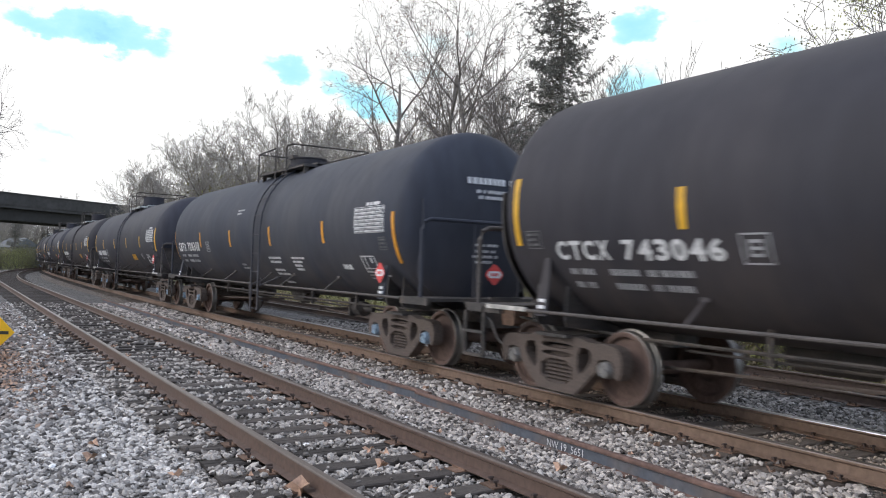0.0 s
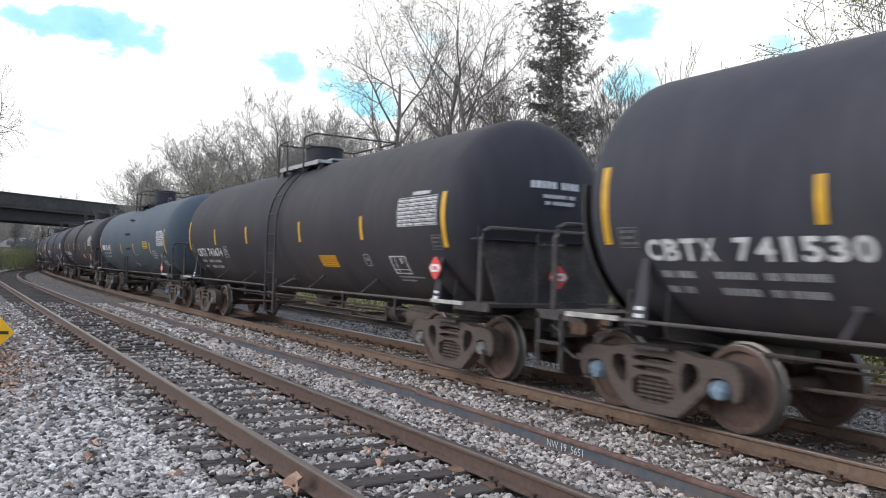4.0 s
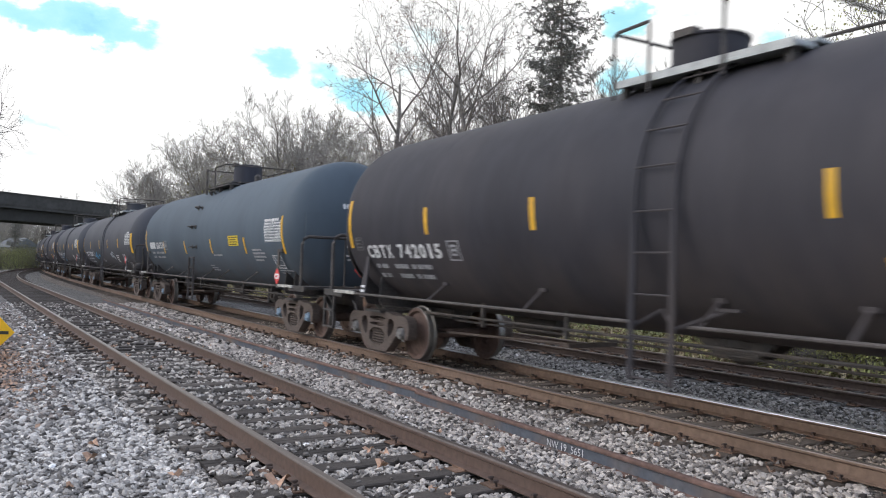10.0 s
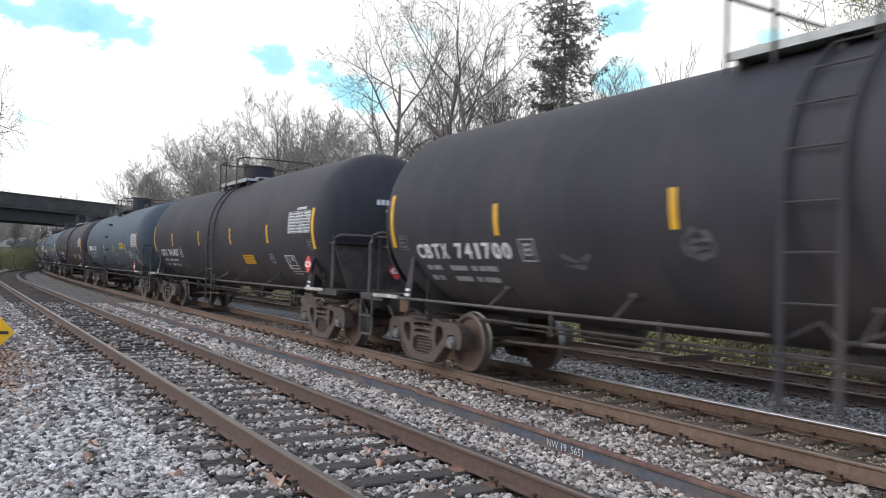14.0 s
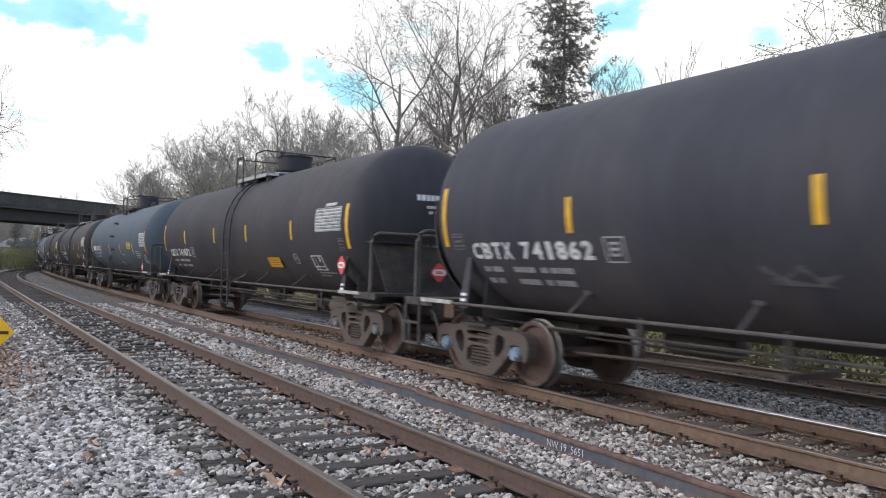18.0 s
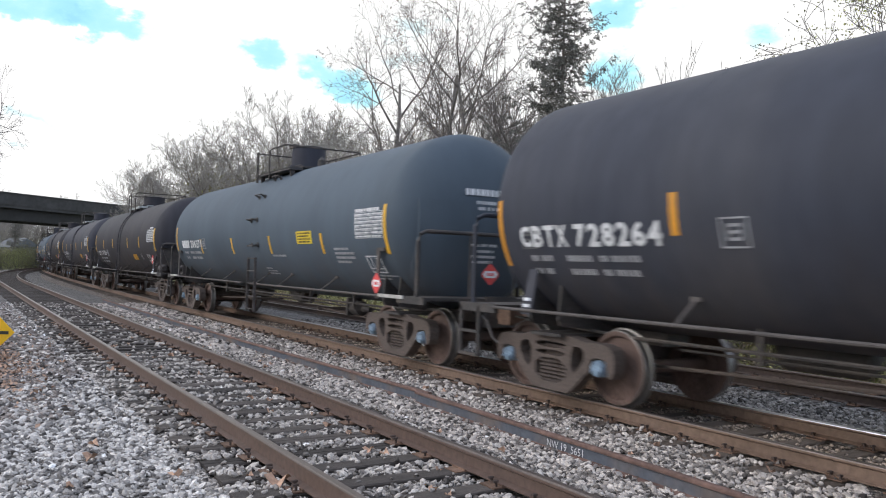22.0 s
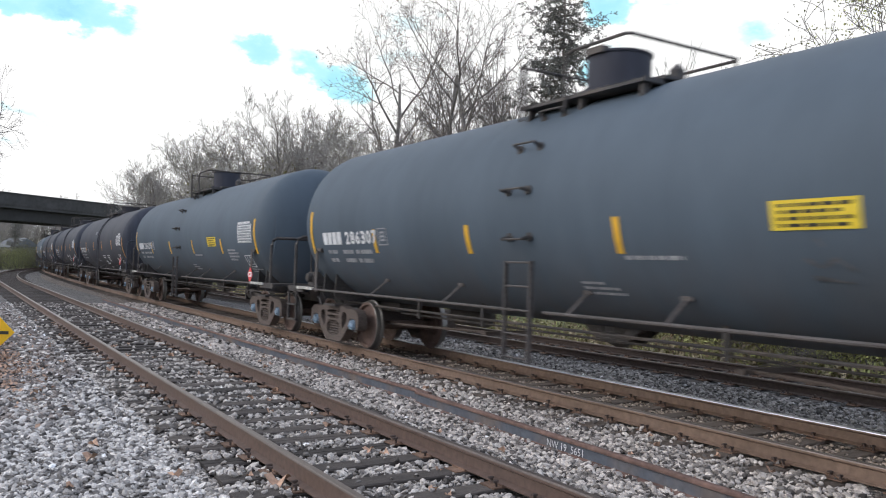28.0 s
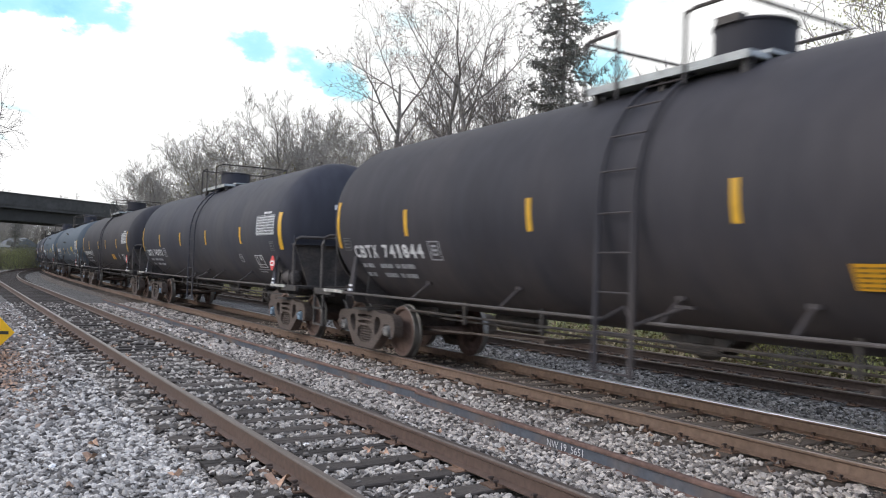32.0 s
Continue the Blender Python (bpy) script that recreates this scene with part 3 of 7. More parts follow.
def text_bars(rng, x0, x1, z_top, lines, height=0.045, gap=0.035, off=0.008):
    """Lines of writing too small to read, as broken bars."""
    g = Geo()
    z = z_top
    for frac in lines:
        x, end = x0, x0 + (x1 - x0) * frac
        while x < end - 0.02:
            w = min(end - x, rng.uniform(0.04, 0.15))
            decal(g, x, x + w, z - height, z, off)
            x += w + rng.uniform(0.018, 0.045)
        z -= height + gap
    return g


def head_x(y, z, grow=0.0):
    """How far out the dished head stands at a point across it."""
    q = min(1.0, math.hypot(y, z - TANK_Z) / (TANK_R + grow))
    return HEAD[0] + (HEAD[1] + grow) * math.sqrt(1 - q * q)


def tank_shell():
    """Plain welded shell with dished heads."""
    prof = []
    for i in range(15):
        q = math.sin(math.pi / 2 * i / 14)
        prof.append((-head_x(0, TANK_Z + q * TANK_R), max(0.001, TANK_R * q)))
    prof += [(x, TANK_R) for x in (-7.30, -4.65, -1.55, 1.55, 4.65, 7.30)]
    prof += [(-a, r) for a, r in prof[14::-1]]
    g = Geo()
    g.lathe(prof, "x", (0, 0, TANK_Z), 56)
    return g


def head_shield(end, off=0.01, top=0.30, wide=1.22):
    """Dished plate over the lower half of the tank head."""
    g = Geo()
    rows, cols = 10, 20
    vs = []
    for layer in (off + 0.035, off):
        for i in range(rows):
            z = TANK_Z - 1.36 + (1.36 + top) * i / (rows - 1)
            w = min(wide, math.sqrt(max(0.05, (TANK_R * 0.985) ** 2 - (z - TANK_Z) ** 2)))
            for j in range(cols):
                y = -w + 2 * w * j / (cols - 1)
                vs.append((head_x(y, z, 0.02) * end + layer * end, y, z))
    n = rows * cols
    fs = [(i * cols + j, i * cols + j + 1, (i + 1) * cols + j + 1, (i + 1) * cols + j) for i in range(rows - 1) for j in range(cols - 1)]
    fs += [tuple(n + k for k in f[::-1]) for f in fs]
    for j in range(cols - 1):
        for i in (0, rows - 1):
            fs.append((i * cols + j, i * cols + j + 1, n + i * cols + j + 1, n + i * cols + j))
    for i in range(rows - 1):
        for j in (0, cols - 1):
            fs.append((i * cols + j, (i + 1) * cols + j, n + (i + 1) * cols + j, n + i * cols + j))
    return g.add(vs, fs)


def rounded(loop, times=2):
    """Corner-cut a closed outline."""
    for _ in range(times):
        out = []
        for (xa, za), (xb, zb) in zip(loop, loop[1:] + loop[:1]):
            out += [(xa * 0.75 + xb * 0.25, za * 0.75 + zb * 0.25), (xa * 0.25 + xb * 0.75, za * 0.25 + zb * 0.75)]
        loop = out
    return loop


def side_frame_mesh():
    """Cast truck side frame: curved outline, two windows, a spring pocket and bolster slots."""
    half = [(0.0, 0.80), (0.42, 0.80), (0.60, 0.75), (0.92, 0.76), (1.10, 0.72), (1.17, 0.60), (1.16, 0.40), (1.06, 0.33), (1.03, 0.52), (0.98, 0.575), (0.80, 0.575), (0.75, 0.50), (0.74, 0.42),
            (0.70, 0.38), (0.38, 0.10), (0.34, 0.085), (0.0, 0.085)]
    outer = half + [(-x, z) for x, z in half[-2:0:-1]]
    holes = [[(s * 0.40, 0.68), (s * 0.60, 0.68), (s * 0.65, 0.56), (s * 0.54, 0.41), (s * 0.40, 0.33)] for s in (-1, 1)]
    holes += [[(-0.31, 0.49), (0.31, 0.49), (0.29, 0.19), (-0.29, 0.19)], [(-0.30, 0.70), (0.30, 0.70), (0.30, 0.63), (-0.30, 0.63)], [(-0.28, 0.59), (0.28, 0.59), (0.28, 0.53), (-0.28, 0.53)]]
    bm = bmesh.new()
    loops = [rounded(outer, 1)] + [rounded(h, 1) for h in holes]
    for loop in loops:
        vs = [bm.verts.new((x, -0.10, z)) for x, z in loop]
        for p, q in zip(vs, vs[1:] + vs[:1]):
            bm.edges.new((p, q))
    bmesh.ops.triangle_fill(bm, use_beauty=True, use_dissolve=False, edges=bm.edges[:])
    ext = bmesh.ops.extrude_face_region(bm, geom=bm.faces[:])
    for v in ext["geom"]:
        if isinstance(v, bmesh.types.BMVert):
            v.co.y = 0.09
    bmesh.ops.recalc_face_normals(bm, faces=bm.faces)
    rim = [e for e in bm.edges if len(e.link_faces) == 2 and e.calc_face_angle(0) > 1.2]
    bmesh.ops.bevel(bm, geom=rim, offset=0.014, segments=1, affect="EDGES", clamp_overlap=True)
    me = bpy.data.meshes.new("side_frame")
    bm.to_mesh(me)
    bm.free()
    me.materials.append(TRUCK_STEEL)
    return me


def spring_geo():
    prof = []
    for i in range(13):
        prof.append((-0.145 + 0.29 * i / 12, 0.064 if i % 2 == 0 else 0.040))
    return Geo().lathe(prof, "z", sides=8)


def wheel_geo(s):
    """s: -1 for the near wheel. Flange inside, tread, rim, dished plate and hub."""
    y = s * 0.7
    prof = [(-s * 0.03, 0.09), (-s * 0.03, 0.16), (s * 0.02, 0.22), (s * 0.0, 0.36), (-s * 0.05, 0.40), (-s * 0.05, 0.485), (-s * 0.02, 0.487), (-s * 0.012, 0.462),
            (s * 0.085, 0.453), (s * 0.09, 0.445), (s * 0.088, 0.39), (s * 0.04, 0.365), (s * 0.05, 0.22), (s * 0.09, 0.16), (s * 0.10, 0.09)]
    return Geo().lathe([(a + y, r) for a, r in prof], "y", sides=32, mats=[0] * 5 + [1] * 4 + [0] * 5)


def cap_geo(s):
    g = Geo()
    g.lathe([(s * 0.86, 0.085), (s * 0.95, 0.10), (s * 1.08, 0.105), (s * 1.10, 0.095), (s * 1.13, 0.088), (s * 1.135, 0.05)], "y", sides=16)
    for k in range(3):
        a = 2 * math.pi * k / 3
        g.lathe([(s * 1.13, 0.020), (s * 1.155, 0.018), (s * 1.155, 0.001)], "y", (0.058 * math.cos(a), 0, 0.058 * math.sin(a)), 6)
    return g


SHARED = {}


def shared(key, make, mat, smooth=False):
    if key not in SHARED:
        SHARED[key] = make().mesh(key, mat, smooth)
    return SHARED[key]


def add_running_gear(root, cap_mat):
    if "side_frame" not in SHARED:
        SHARED["side_frame"] = side_frame_mesh()
    sf = SHARED["side_frame"]
    sp = shared("spring", spring_geo, TRUCK_STEEL, True)
    for tx in (-TRUCK_X, TRUCK_X):
        part("bolster", shared("bolster", lambda: Geo().prism([(-0.22, 0.45), (0.22, 0.45), (0.2, 0.66), (-0.2, 0.66)], -1.0, 1.0).lathe([(0.64, 0.3), (0.76, 0.3)], "z", sides=20), TRUCK_STEEL), None, root, m=pose(tx, 0, 0))
        for sy in (-1, 1):
            f = part("side_frame", sf, None, root, "dusty cast steel truck side frame", m=pose(tx, sy * 1.0, 0, 0, 0, 0 if sy < 0 else 180))
            for k in (-0.19, -0.06, 0.07, 0.20):
                part("spring", sp, None, f, m=pose(k - 0.005, -0.02, 0.34))
        for ax in (-WHEELBASE / 2, WHEELBASE / 2):
            axle = part("axle", shared("axle", lambda: Geo().lathe([(-1.0, 0.07), (-0.78, 0.08), (-0.6, 0.09), (0.0, 0.08), (0.6, 0.09), (0.78, 0.08), (1.0, 0.07)], "y", sides=14), WHEEL_STEEL, True), None, root, m=pose(tx + ax, 0, WHEEL_R))
            for sy in (-1, 1):
                part("wheel", shared("wheel%d" % sy, lambda: wheel_geo(sy), [WHEEL_STEEL, TREAD], True), None, axle, "rusty steel wheel with bright worn tread")
                part("bearing_cap", shared("cap%d%s" % (sy, cap_mat.name), lambda: cap_geo(sy), cap_mat, True), None, axle)
        part("brake_beam", shared("brake_beam", lambda: Geo().box(-0.06, 0.06, -0.8, 0.8, 0.30, 0.40).box(-0.36, 0.36, -0.05, 0.05, 0.34, 0.44), BLACK_STEEL), None, root, m=pose(tx, 0, 0))


def add_ladder(root, x0, x1, paint):
    """Full ladder: two stiles that follow the shell, and rungs."""
    g = Geo()
    r = TANK_R + 0.065
    for x in (x0, x1):
        pts = [(x, -1.625, 0.50), (x, -1.625, 1.30), (x, -1.625, 2.10), (x, -1.622, 2.30)]
        for i in range(9):
            a = radians(2 + 73 * i / 8)
            pts.append((x, -r * math.cos(a), TANK_Z + r * math.sin(a)))
        vs, fs = [], []
        for i, (xa, ya, za) in enumerate(pts):
            (_, y0, z0), (_, y1, z1) = pts[max(0, i - 1)], pts[min(len(pts) - 1, i + 1)]
            d = Vector((0, y1 - y0, z1 - z0)).normalized()
            n = Vector((0, -d.z, d.y)) * 0.016
            wide = 0.034 if za < 2.12 else 0.018
            vs += [(xa + dx, ya + n.y * k, za + n.z * k) for dx, k in ((-wide, -1), (wide, -1), (wide, 1), (-wide, 1))]
        for i in range(len(pts) - 1):
            fs += [(4 * i + k, 4 * i + (k + 1) % 4, 4 * i + 4 + (k + 1) % 4, 4 * i + 4 + k) for k in range(4)]
        fs += [(0, 1, 2, 3), tuple(4 * (len(pts) - 1) + k for k in range(4))]
        g.add(vs, fs)
    lad = part("side_ladder", g, paint, root, "steel ladder following the curve of the tank")
    mid = (x0 + x1) / 2
    part("brace", Geo().tube([(x0, -1.60, 1.06), (mid, -1.46, 1.24), (x1, -1.60, 1.06)], 0.018, 6).tube([(x1, -1.60, 1.06), (x1 + 0.42, -1.30, 1.27)], 0.018, 6).box(x1 + 0.32, x1 + 0.56, -1.34, -1.26, 1.26, 1.29), paint, lad)
    spots = [(-1.625, z) for z in (0.53, 0.96, 1.39, 1.82, 2.25)]
    spots += [(-(r + 0.01) * math.cos(radians(10 + 15 * i)), TANK_Z + (r + 0.01) * math.sin(radians(10 + 15 * i))) for i in range(5)]
    for y, z in spots:
        part("rung", shared("rung%.2f%s" % (x1 - x0, paint.name), lambda: Geo().tube([(0, 0, 0), (x1 - x0, 0, 0)], 0.012, 6), paint), None, lad, m=pose(x0, y, z))


def rung_geo(x0, x1, a):
    g = Geo()
    y0, z0 = -(TANK_R + 0.005) * math.cos(a), TANK_Z + (TANK_R + 0.005) * math.sin(a)
    y1, z1 = -(TANK_R + 0.13) * math.cos(a), TANK_Z + (TANK_R + 0.13) * math.sin(a)
    g.tube([(x0, y1, z1), (x1, y1, z1)], 0.014, 6)
    for x in (x0, x1):
        g.tube([(x, y0, z0), (x, y1 * 1.012, z1)], [0.03, 0.02], 8)
        g.tube([(x - 0.001, y0 * 0.999, z0), (x, y0 * 1.015, z0)], 0.06, 10)
    return g


def add_short_ladder(root, x0, x1):
    g = Geo()
    for x in (x0, x1):
        g.box(x - 0.012, x + 0.012, -1.65, -1.59, 0.45, 1.72)
    lad = part("side_ladder", g, GREY_STEEL, root, "short grey steel ladder hung below the tank side")
    for z in (0.5, 0.8, 1.1, 1.4, 1.7):
        part("rung", shared("rung%.2fgrey" % (x1 - x0), lambda: Geo().tube([(0, 0, 0), (x1 - x0, 0, 0)], 0.014, 6), GREY_STEEL), None, lad, m=pose(x0, -1.62, z))


def top_fittings(root, kind, steel):
    top = TANK_Z + TANK_R
    # manway, walkway ends, and the gap in the near rail where the ladder comes up
    dx, x_l, x_r, dome_r, dome_h, gap_l, gap_r, corner, zr = {
        "blue": (-0.35, -1.10, 1.24, 0.43, 0.44, -0.98, -0.12, 1.00, 0.47), "slate": (-0.15, -1.08, 1.98, 0.45, 0.16, 0.20, 0.95, 1.36, 0.43),
        "grey": (-0.15, -1.10, 1.98, 0.45, 0.24, 0.32, 1.08, 1.42, 0.53), "dark": (-0.9, -1.20, 1.22, 0.45, 0.31, -0.62, 0.42, 1.10, 0.50)}[kind]
    part("manway_nozzle", Geo().lathe([(top - 0.12, dome_r * 0.92), (top + 0.06, dome_r * 0.92), (top + 0.06, dome_r + 0.05), (top + 0.12, dome_r + 0.05)], "z", (dx, 0, 0), 28), steel, root, "", True)
    dome = part("protective_housing", Geo().lathe([(top + 0.12, dome_r), (top + 0.12 + dome_h, dome_r), (top + 0.13 + dome_h, dome_r + 0.02), (top + 0.16 + dome_h, dome_r + 0.02),
                                                  (top + 0.19 + dome_h, dome_r * 0.6), (top + 0.20 + dome_h, 0.001)], "z", (dx, 0, 0), 28), steel, root, "round protective housing over the valves", True)
    part("hinge", Geo().box(dx - 0.16, dx + 0.16, -dome_r - 0.04, -dome_r + 0.1, top + 0.12 + dome_h, top + 0.21 + dome_h), BLACK_STEEL, dome)
    # walkway: two side boards of grating on angle brackets, and cross boards at the ends
    wk = Geo()
    for sy in (-1, 1):
        wk.box(x_l, x_r, sy * 0.80 - 0.17, sy * 0.80 + 0.17, top - 0.14, top - 0.10)
        for x in (x_l + 0.1, (x_l + x_r) / 2, x_r - 0.1):
            part("walkway_bracket", shared("walkway_bracket", lambda: Geo().box(-0.03, 0.03, -0.05, 0.05, -0.36, -0.14), BLACK_STEEL), None, root, m=pose(x, sy * 0.86, top))
        if kind in ("dark", "grey"):
            wk.box(x_l, x_r, sy * 0.97 - 0.012, sy * 0.97 + 0.012, top - 0.17, top - 0.08)
    for x in (x_l, x_r - 0.3):
        wk.box(x, x + 0.3, -0.63, 0.63, top - 0.06, top - 0.02)
    for i in range(16):
        x = x_l + (x_r - x_l - 0.04) * i / 15
        for sy in (-1, 1):
            wk.box(x, x + 0.025, sy * 0.80 - 0.165, sy * 0.80 + 0.165, top - 0.10, top - 0.075)
    part("walkway", wk, GRATING if kind in ("dark", "grey") else BLACK_STEEL, root, "steel grating walkway around the manway" if kind in ("dark", "grey") else "")
    z = top + zr
    foot = top - 0.30
    w = 1.0
    left = [(gap_l, -w, z + 0.02), (x_l + 0.05, -w, z), (x_l, -w + 0.05, z), (x_l, w - 0.05, z), (x_l + 0.05, w, z), (gap_l + 0.5, w, z)]
    right = [(gap_r, -w, z - 0.14), (gap_r + 0.02, -w, z - 0.03), (gap_r + 0.12, -w, z), (corner - 0.05, -w, z), (corner, -w + 0.06, z), (corner, w - 0.06, z), (corner - 0.05, w, z), (gap_r - 0.2, w, z)]
    rail = part("safety_rail", Geo().tube(left, 0.021, 6).tube(right, 0.021, 6), BLACK_STEEL, root, "pipe safety rail around the top walkway", True)
    for x, y in ((x_l + 0.02, -w), (gap_l, -w), (gap_r, -w), (x_l + 0.02, w), (gap_l + 0.4, w), (corner - 0.06, w)):
        part("post", shared("rail_post%.2f" % zr, lambda: Geo().tube([(0, 0, foot - z), (0, 0, -0.01)], 0.02, 6), BLACK_STEEL), None, rail, m=pose(x, y, z))
    if kind == "blue":
        part("vent_valve", Geo().lathe([(top - 0.1, 0.1), (top + 0.2, 0.1), (top + 0.25, 0.05), (top + 0.3, 0.001)], "z", (0.85, 0, 0), 12), BLACK_STEEL, root, "", True)


def placard_geo(cx, cy, cz, end=0, r=0.17):
    """Diamond hazard placard: red with a white band. end: facing along x instead of sideways."""
    g = Geo()

    def put(pts, depth, mat):
        out = []
        for d in (depth, depth - 0.004):
            for u, w in pts:
                out.append((cx + end * d, cy + u, cz + w) if end else (cx + u, cy - d, cz + w))
        n = len(pts)
        g.add(out, [tuple(range(n))] + [(i, (i + 1) % n, n + (i + 1) % n, n + i) for i in range(n)], mat)

    c = r * 0.16
    put([(-r, c), (-r, -c), (-c, -r), (c, -r), (r, -c), (r, c), (c, r), (-c, r)], 0.010, 0)
    b = 0.058
    k = r * 0.95
    put([(-k + b, b), (-k + b * 0.2, 0), (-k + b, -b), (k - b, -b), (k - b * 0.2, 0), (k - b, b)], 0.015, 1)
    for x in (-0.07, -0.02, 0.03):
        put([(x, -0.025), (x + 0.035, -0.025), (x + 0.035, 0.025), (x, 0.025)], 0.019, 0)
    return g


# stencilled mark: start, base height, letter pitch, letter height
MARKS = {"blue": (-6.64, 1.99, 0.217, 0.23), "slate": (-7.18, 1.90, 0.232, 0.26), "grey": (-6.66, 1.70, 0.240, 0.23), "dark": (-6.80, 1.75, 0.233, 0.22)}
BOX_X = {"blue": -4.30, "slate": -4.0, "grey": -3.93, "dark": -4.15}


def fine(ob):
    return tagged(ob, kind="stuff")


def make_car(kind, paint, seed, cap_mat, label):
    rng = random.Random(seed)
    HEAD[:] = HEADS[kind]
    root = tagged(empty("tank_car"), label, "tank car", "tank cars of the train")
    part("tank", shared("tank" + paint.name, tank_shell, paint, True), None, root)
    seams = Geo()
    for x in (-7.40, -4.66, -1.52, 1.52, 4.66, 7.40):
        seams.lathe([(x - 0.014, TANK_R - 0.01), (x - 0.008, TANK_R + 0.0012), (x + 0.008, TANK_R + 0.0012), (x + 0.014, TANK_R - 0.01)], "x", (0, 0, TANK_Z), 56)
    fine(part("weld_seams", seams, paint, root, "", True))
    for end in (-1, 1):
        if kind == "dark" and end < 0:
            part("head_shield", head_shield(end, 0.11, 0.22, 1.34), BLACK_STEEL, root, "black dished shield before the tank head", True)
        elif kind == "dark":
            ex = end * 8.20
            pg = [(-1.38, 2.02), (1.38, 2.02), (1.05, 1.12), (-1.05, 1.12)]
            vs = [(x, y, z) for x in (ex - 0.02, ex + 0.02) for y, z in pg]
            g = Geo().add(vs, [(0, 1, 2, 3), (4, 5, 6, 7)] + [(i, (i + 1) % 4, 4 + (i + 1) % 4, 4 + i) for i in range(4)])
            bulk = part("end_plate", g, BLACK_STEEL, root, "flat trapezoid plate below the tank head")
            part("ledge", Geo().box(*sorted((end * 8.0, end * 8.30)), -1.40, 1.40, 2.02, 2.05).box(*sorted((end * 8.17, end * 8.20)), -1.40, 1.40, 2.05, 2.22), paint, bulk)
        else:
            part("head_shield", head_shield(end), paint, root, "", True)
        s = end
        # stub sill with striker
        part("stub_sill", Geo().box(min(s * 5.9, s * 8.54), max(s * 5.9, s * 8.54), -0.2, 0.2, 0.72, 1.12).box(min(s * 8.52, s * 8.60), max(s * 8.52, s * 8.60), -0.3, 0.3, 0.66, 1.16), BLACK_STEEL, root)
        cp = Geo()
        cp.box(min(s * 8.58, s * 8.92), max(s * 8.58, s * 8.92), -0.07, 0.07, 0.80, 0.96)
        cp.prism([(s * 8.88, 0.74), (s * 9.14, 0.74), (s * 9.19, 0.78), (s * 9.19, 1.0), (s * 9.12, 1.03), (s * 8.88, 1.03)], -0.12 * s - 0.13, -0.12 * s + 0.15)
        part("coupler", cp, PLATE, root, "rusty cast knuckle coupler")
        part("air_hose", Geo().tube([(s * 8.58, -0.36, 0.84), (s * 8.72, -0.36, 0.78), (s * 8.88, -0.34, 0.52), (s * 9.02, -0.30, 0.42), (s * 9.13, -0.27, 0.44)], 0.024, 7).lathe([(-0.31, 0.045), (-0.22, 0.045)], "y", (s * 9.11, 0, 0.45), 8), BLACK_STEEL, root, "black rubber air hose hanging by the coupler", True)
        # body bolster with saddle plates to the shell
        for sy in (-1, 1):
            sd = Geo()
            a0 = s * TRUCK_X - 0.3
            for x in (a0, a0 + 0.56):
                pts = [(0.0, 0.80), (sy * 1.18, 0.92), (sy * 1.22, 1.0)]
                arc = [(sy * TANK_R * 0.995 * math.sin(radians(t)), TANK_Z - TANK_R * 0.995 * math.cos(radians(t))) for t in (50, 40, 28, 15, 0)]
                pg = pts + arc
                vs = [(x, y, z) for y, z in pg] + [(x + 0.04, y, z) for y, z in pg]
                n = len(pg)
                sd.add(vs, [tuple(range(n)), tuple(range(n, 2 * n))] + [(i, (i + 1) % n, n + (i + 1) % n, n + i) for i in range(n)])
            sd.box(a0, a0 + 0.6, min(0, sy * 1.2), max(0, sy * 1.2), 0.78, 0.82)
            part("body_bolster", sd, BLACK_STEEL, root)
        # end platform, steps and handrail
        x0, x1 = sorted((s * 7.75, s * 8.58))
        pl = Geo()
        pl.box(x0, x1, -1.42, 1.42, 1.08, 1.13)
        for sy in (-1, 1):
            pl.box(x0 - 0.02, x1 + 0.02, sy * 1.46 - 0.03, sy * 1.46 + 0.03, 1.02, 1.135)
        part("end_platform", pl, BLACK_STEEL, root)
        for sy in (-1, 1):
            lv = Geo().box(*sorted((s * 7.15, s * 8.0)), *sorted((sy * 1.492, sy * 1.53)), 1.085, 1.14)
            if kind != "slate":
                part("grey_edge_strip", lv, STRIP_GREY, root)
            st = Geo()
            if s * sy < 0:
                continue
            for xs in (8.10, 8.54):
                st.box(*sorted((s * xs, s * (xs + 0.05))), sy * 1.47 - 0.02, sy * 1.47 + 0.02, 0.42, 1.1)
            for zs in (0.42, 0.74):
                st.box(*sorted((s * 8.10, s * 8.59)), sy * 1.47 - 0.035, sy * 1.47 + 0.035, zs - 0.018, zs + 0.018)
            part("sill_step", st, BLACK_STEEL, root)
        hr = Geo()
        hx = s * 8.32
        hz = 2.37 if kind == "slate" else 2.18
        hr.tube([(hx, -1.44, 1.1), (hx, -1.44, hz - 0.16), (hx, -1.40, hz - 0.05), (hx, -1.30, hz), (hx, 1.30, hz), (hx, 1.40, hz - 0.05), (hx, 1.44, hz - 0.16), (hx, 1.44, 1.1)], 0.034, 8)
        for yy in (-0.45, 0.45):
            hr.tube([(hx, yy, hz - 0.02), (hx, yy, 1.1)], 0.018, 6)
        part("end_handrail", hr, GREY_STEEL if kind == "dark" else paint if kind == "slate" else BLACK_STEEL, root, "", True)
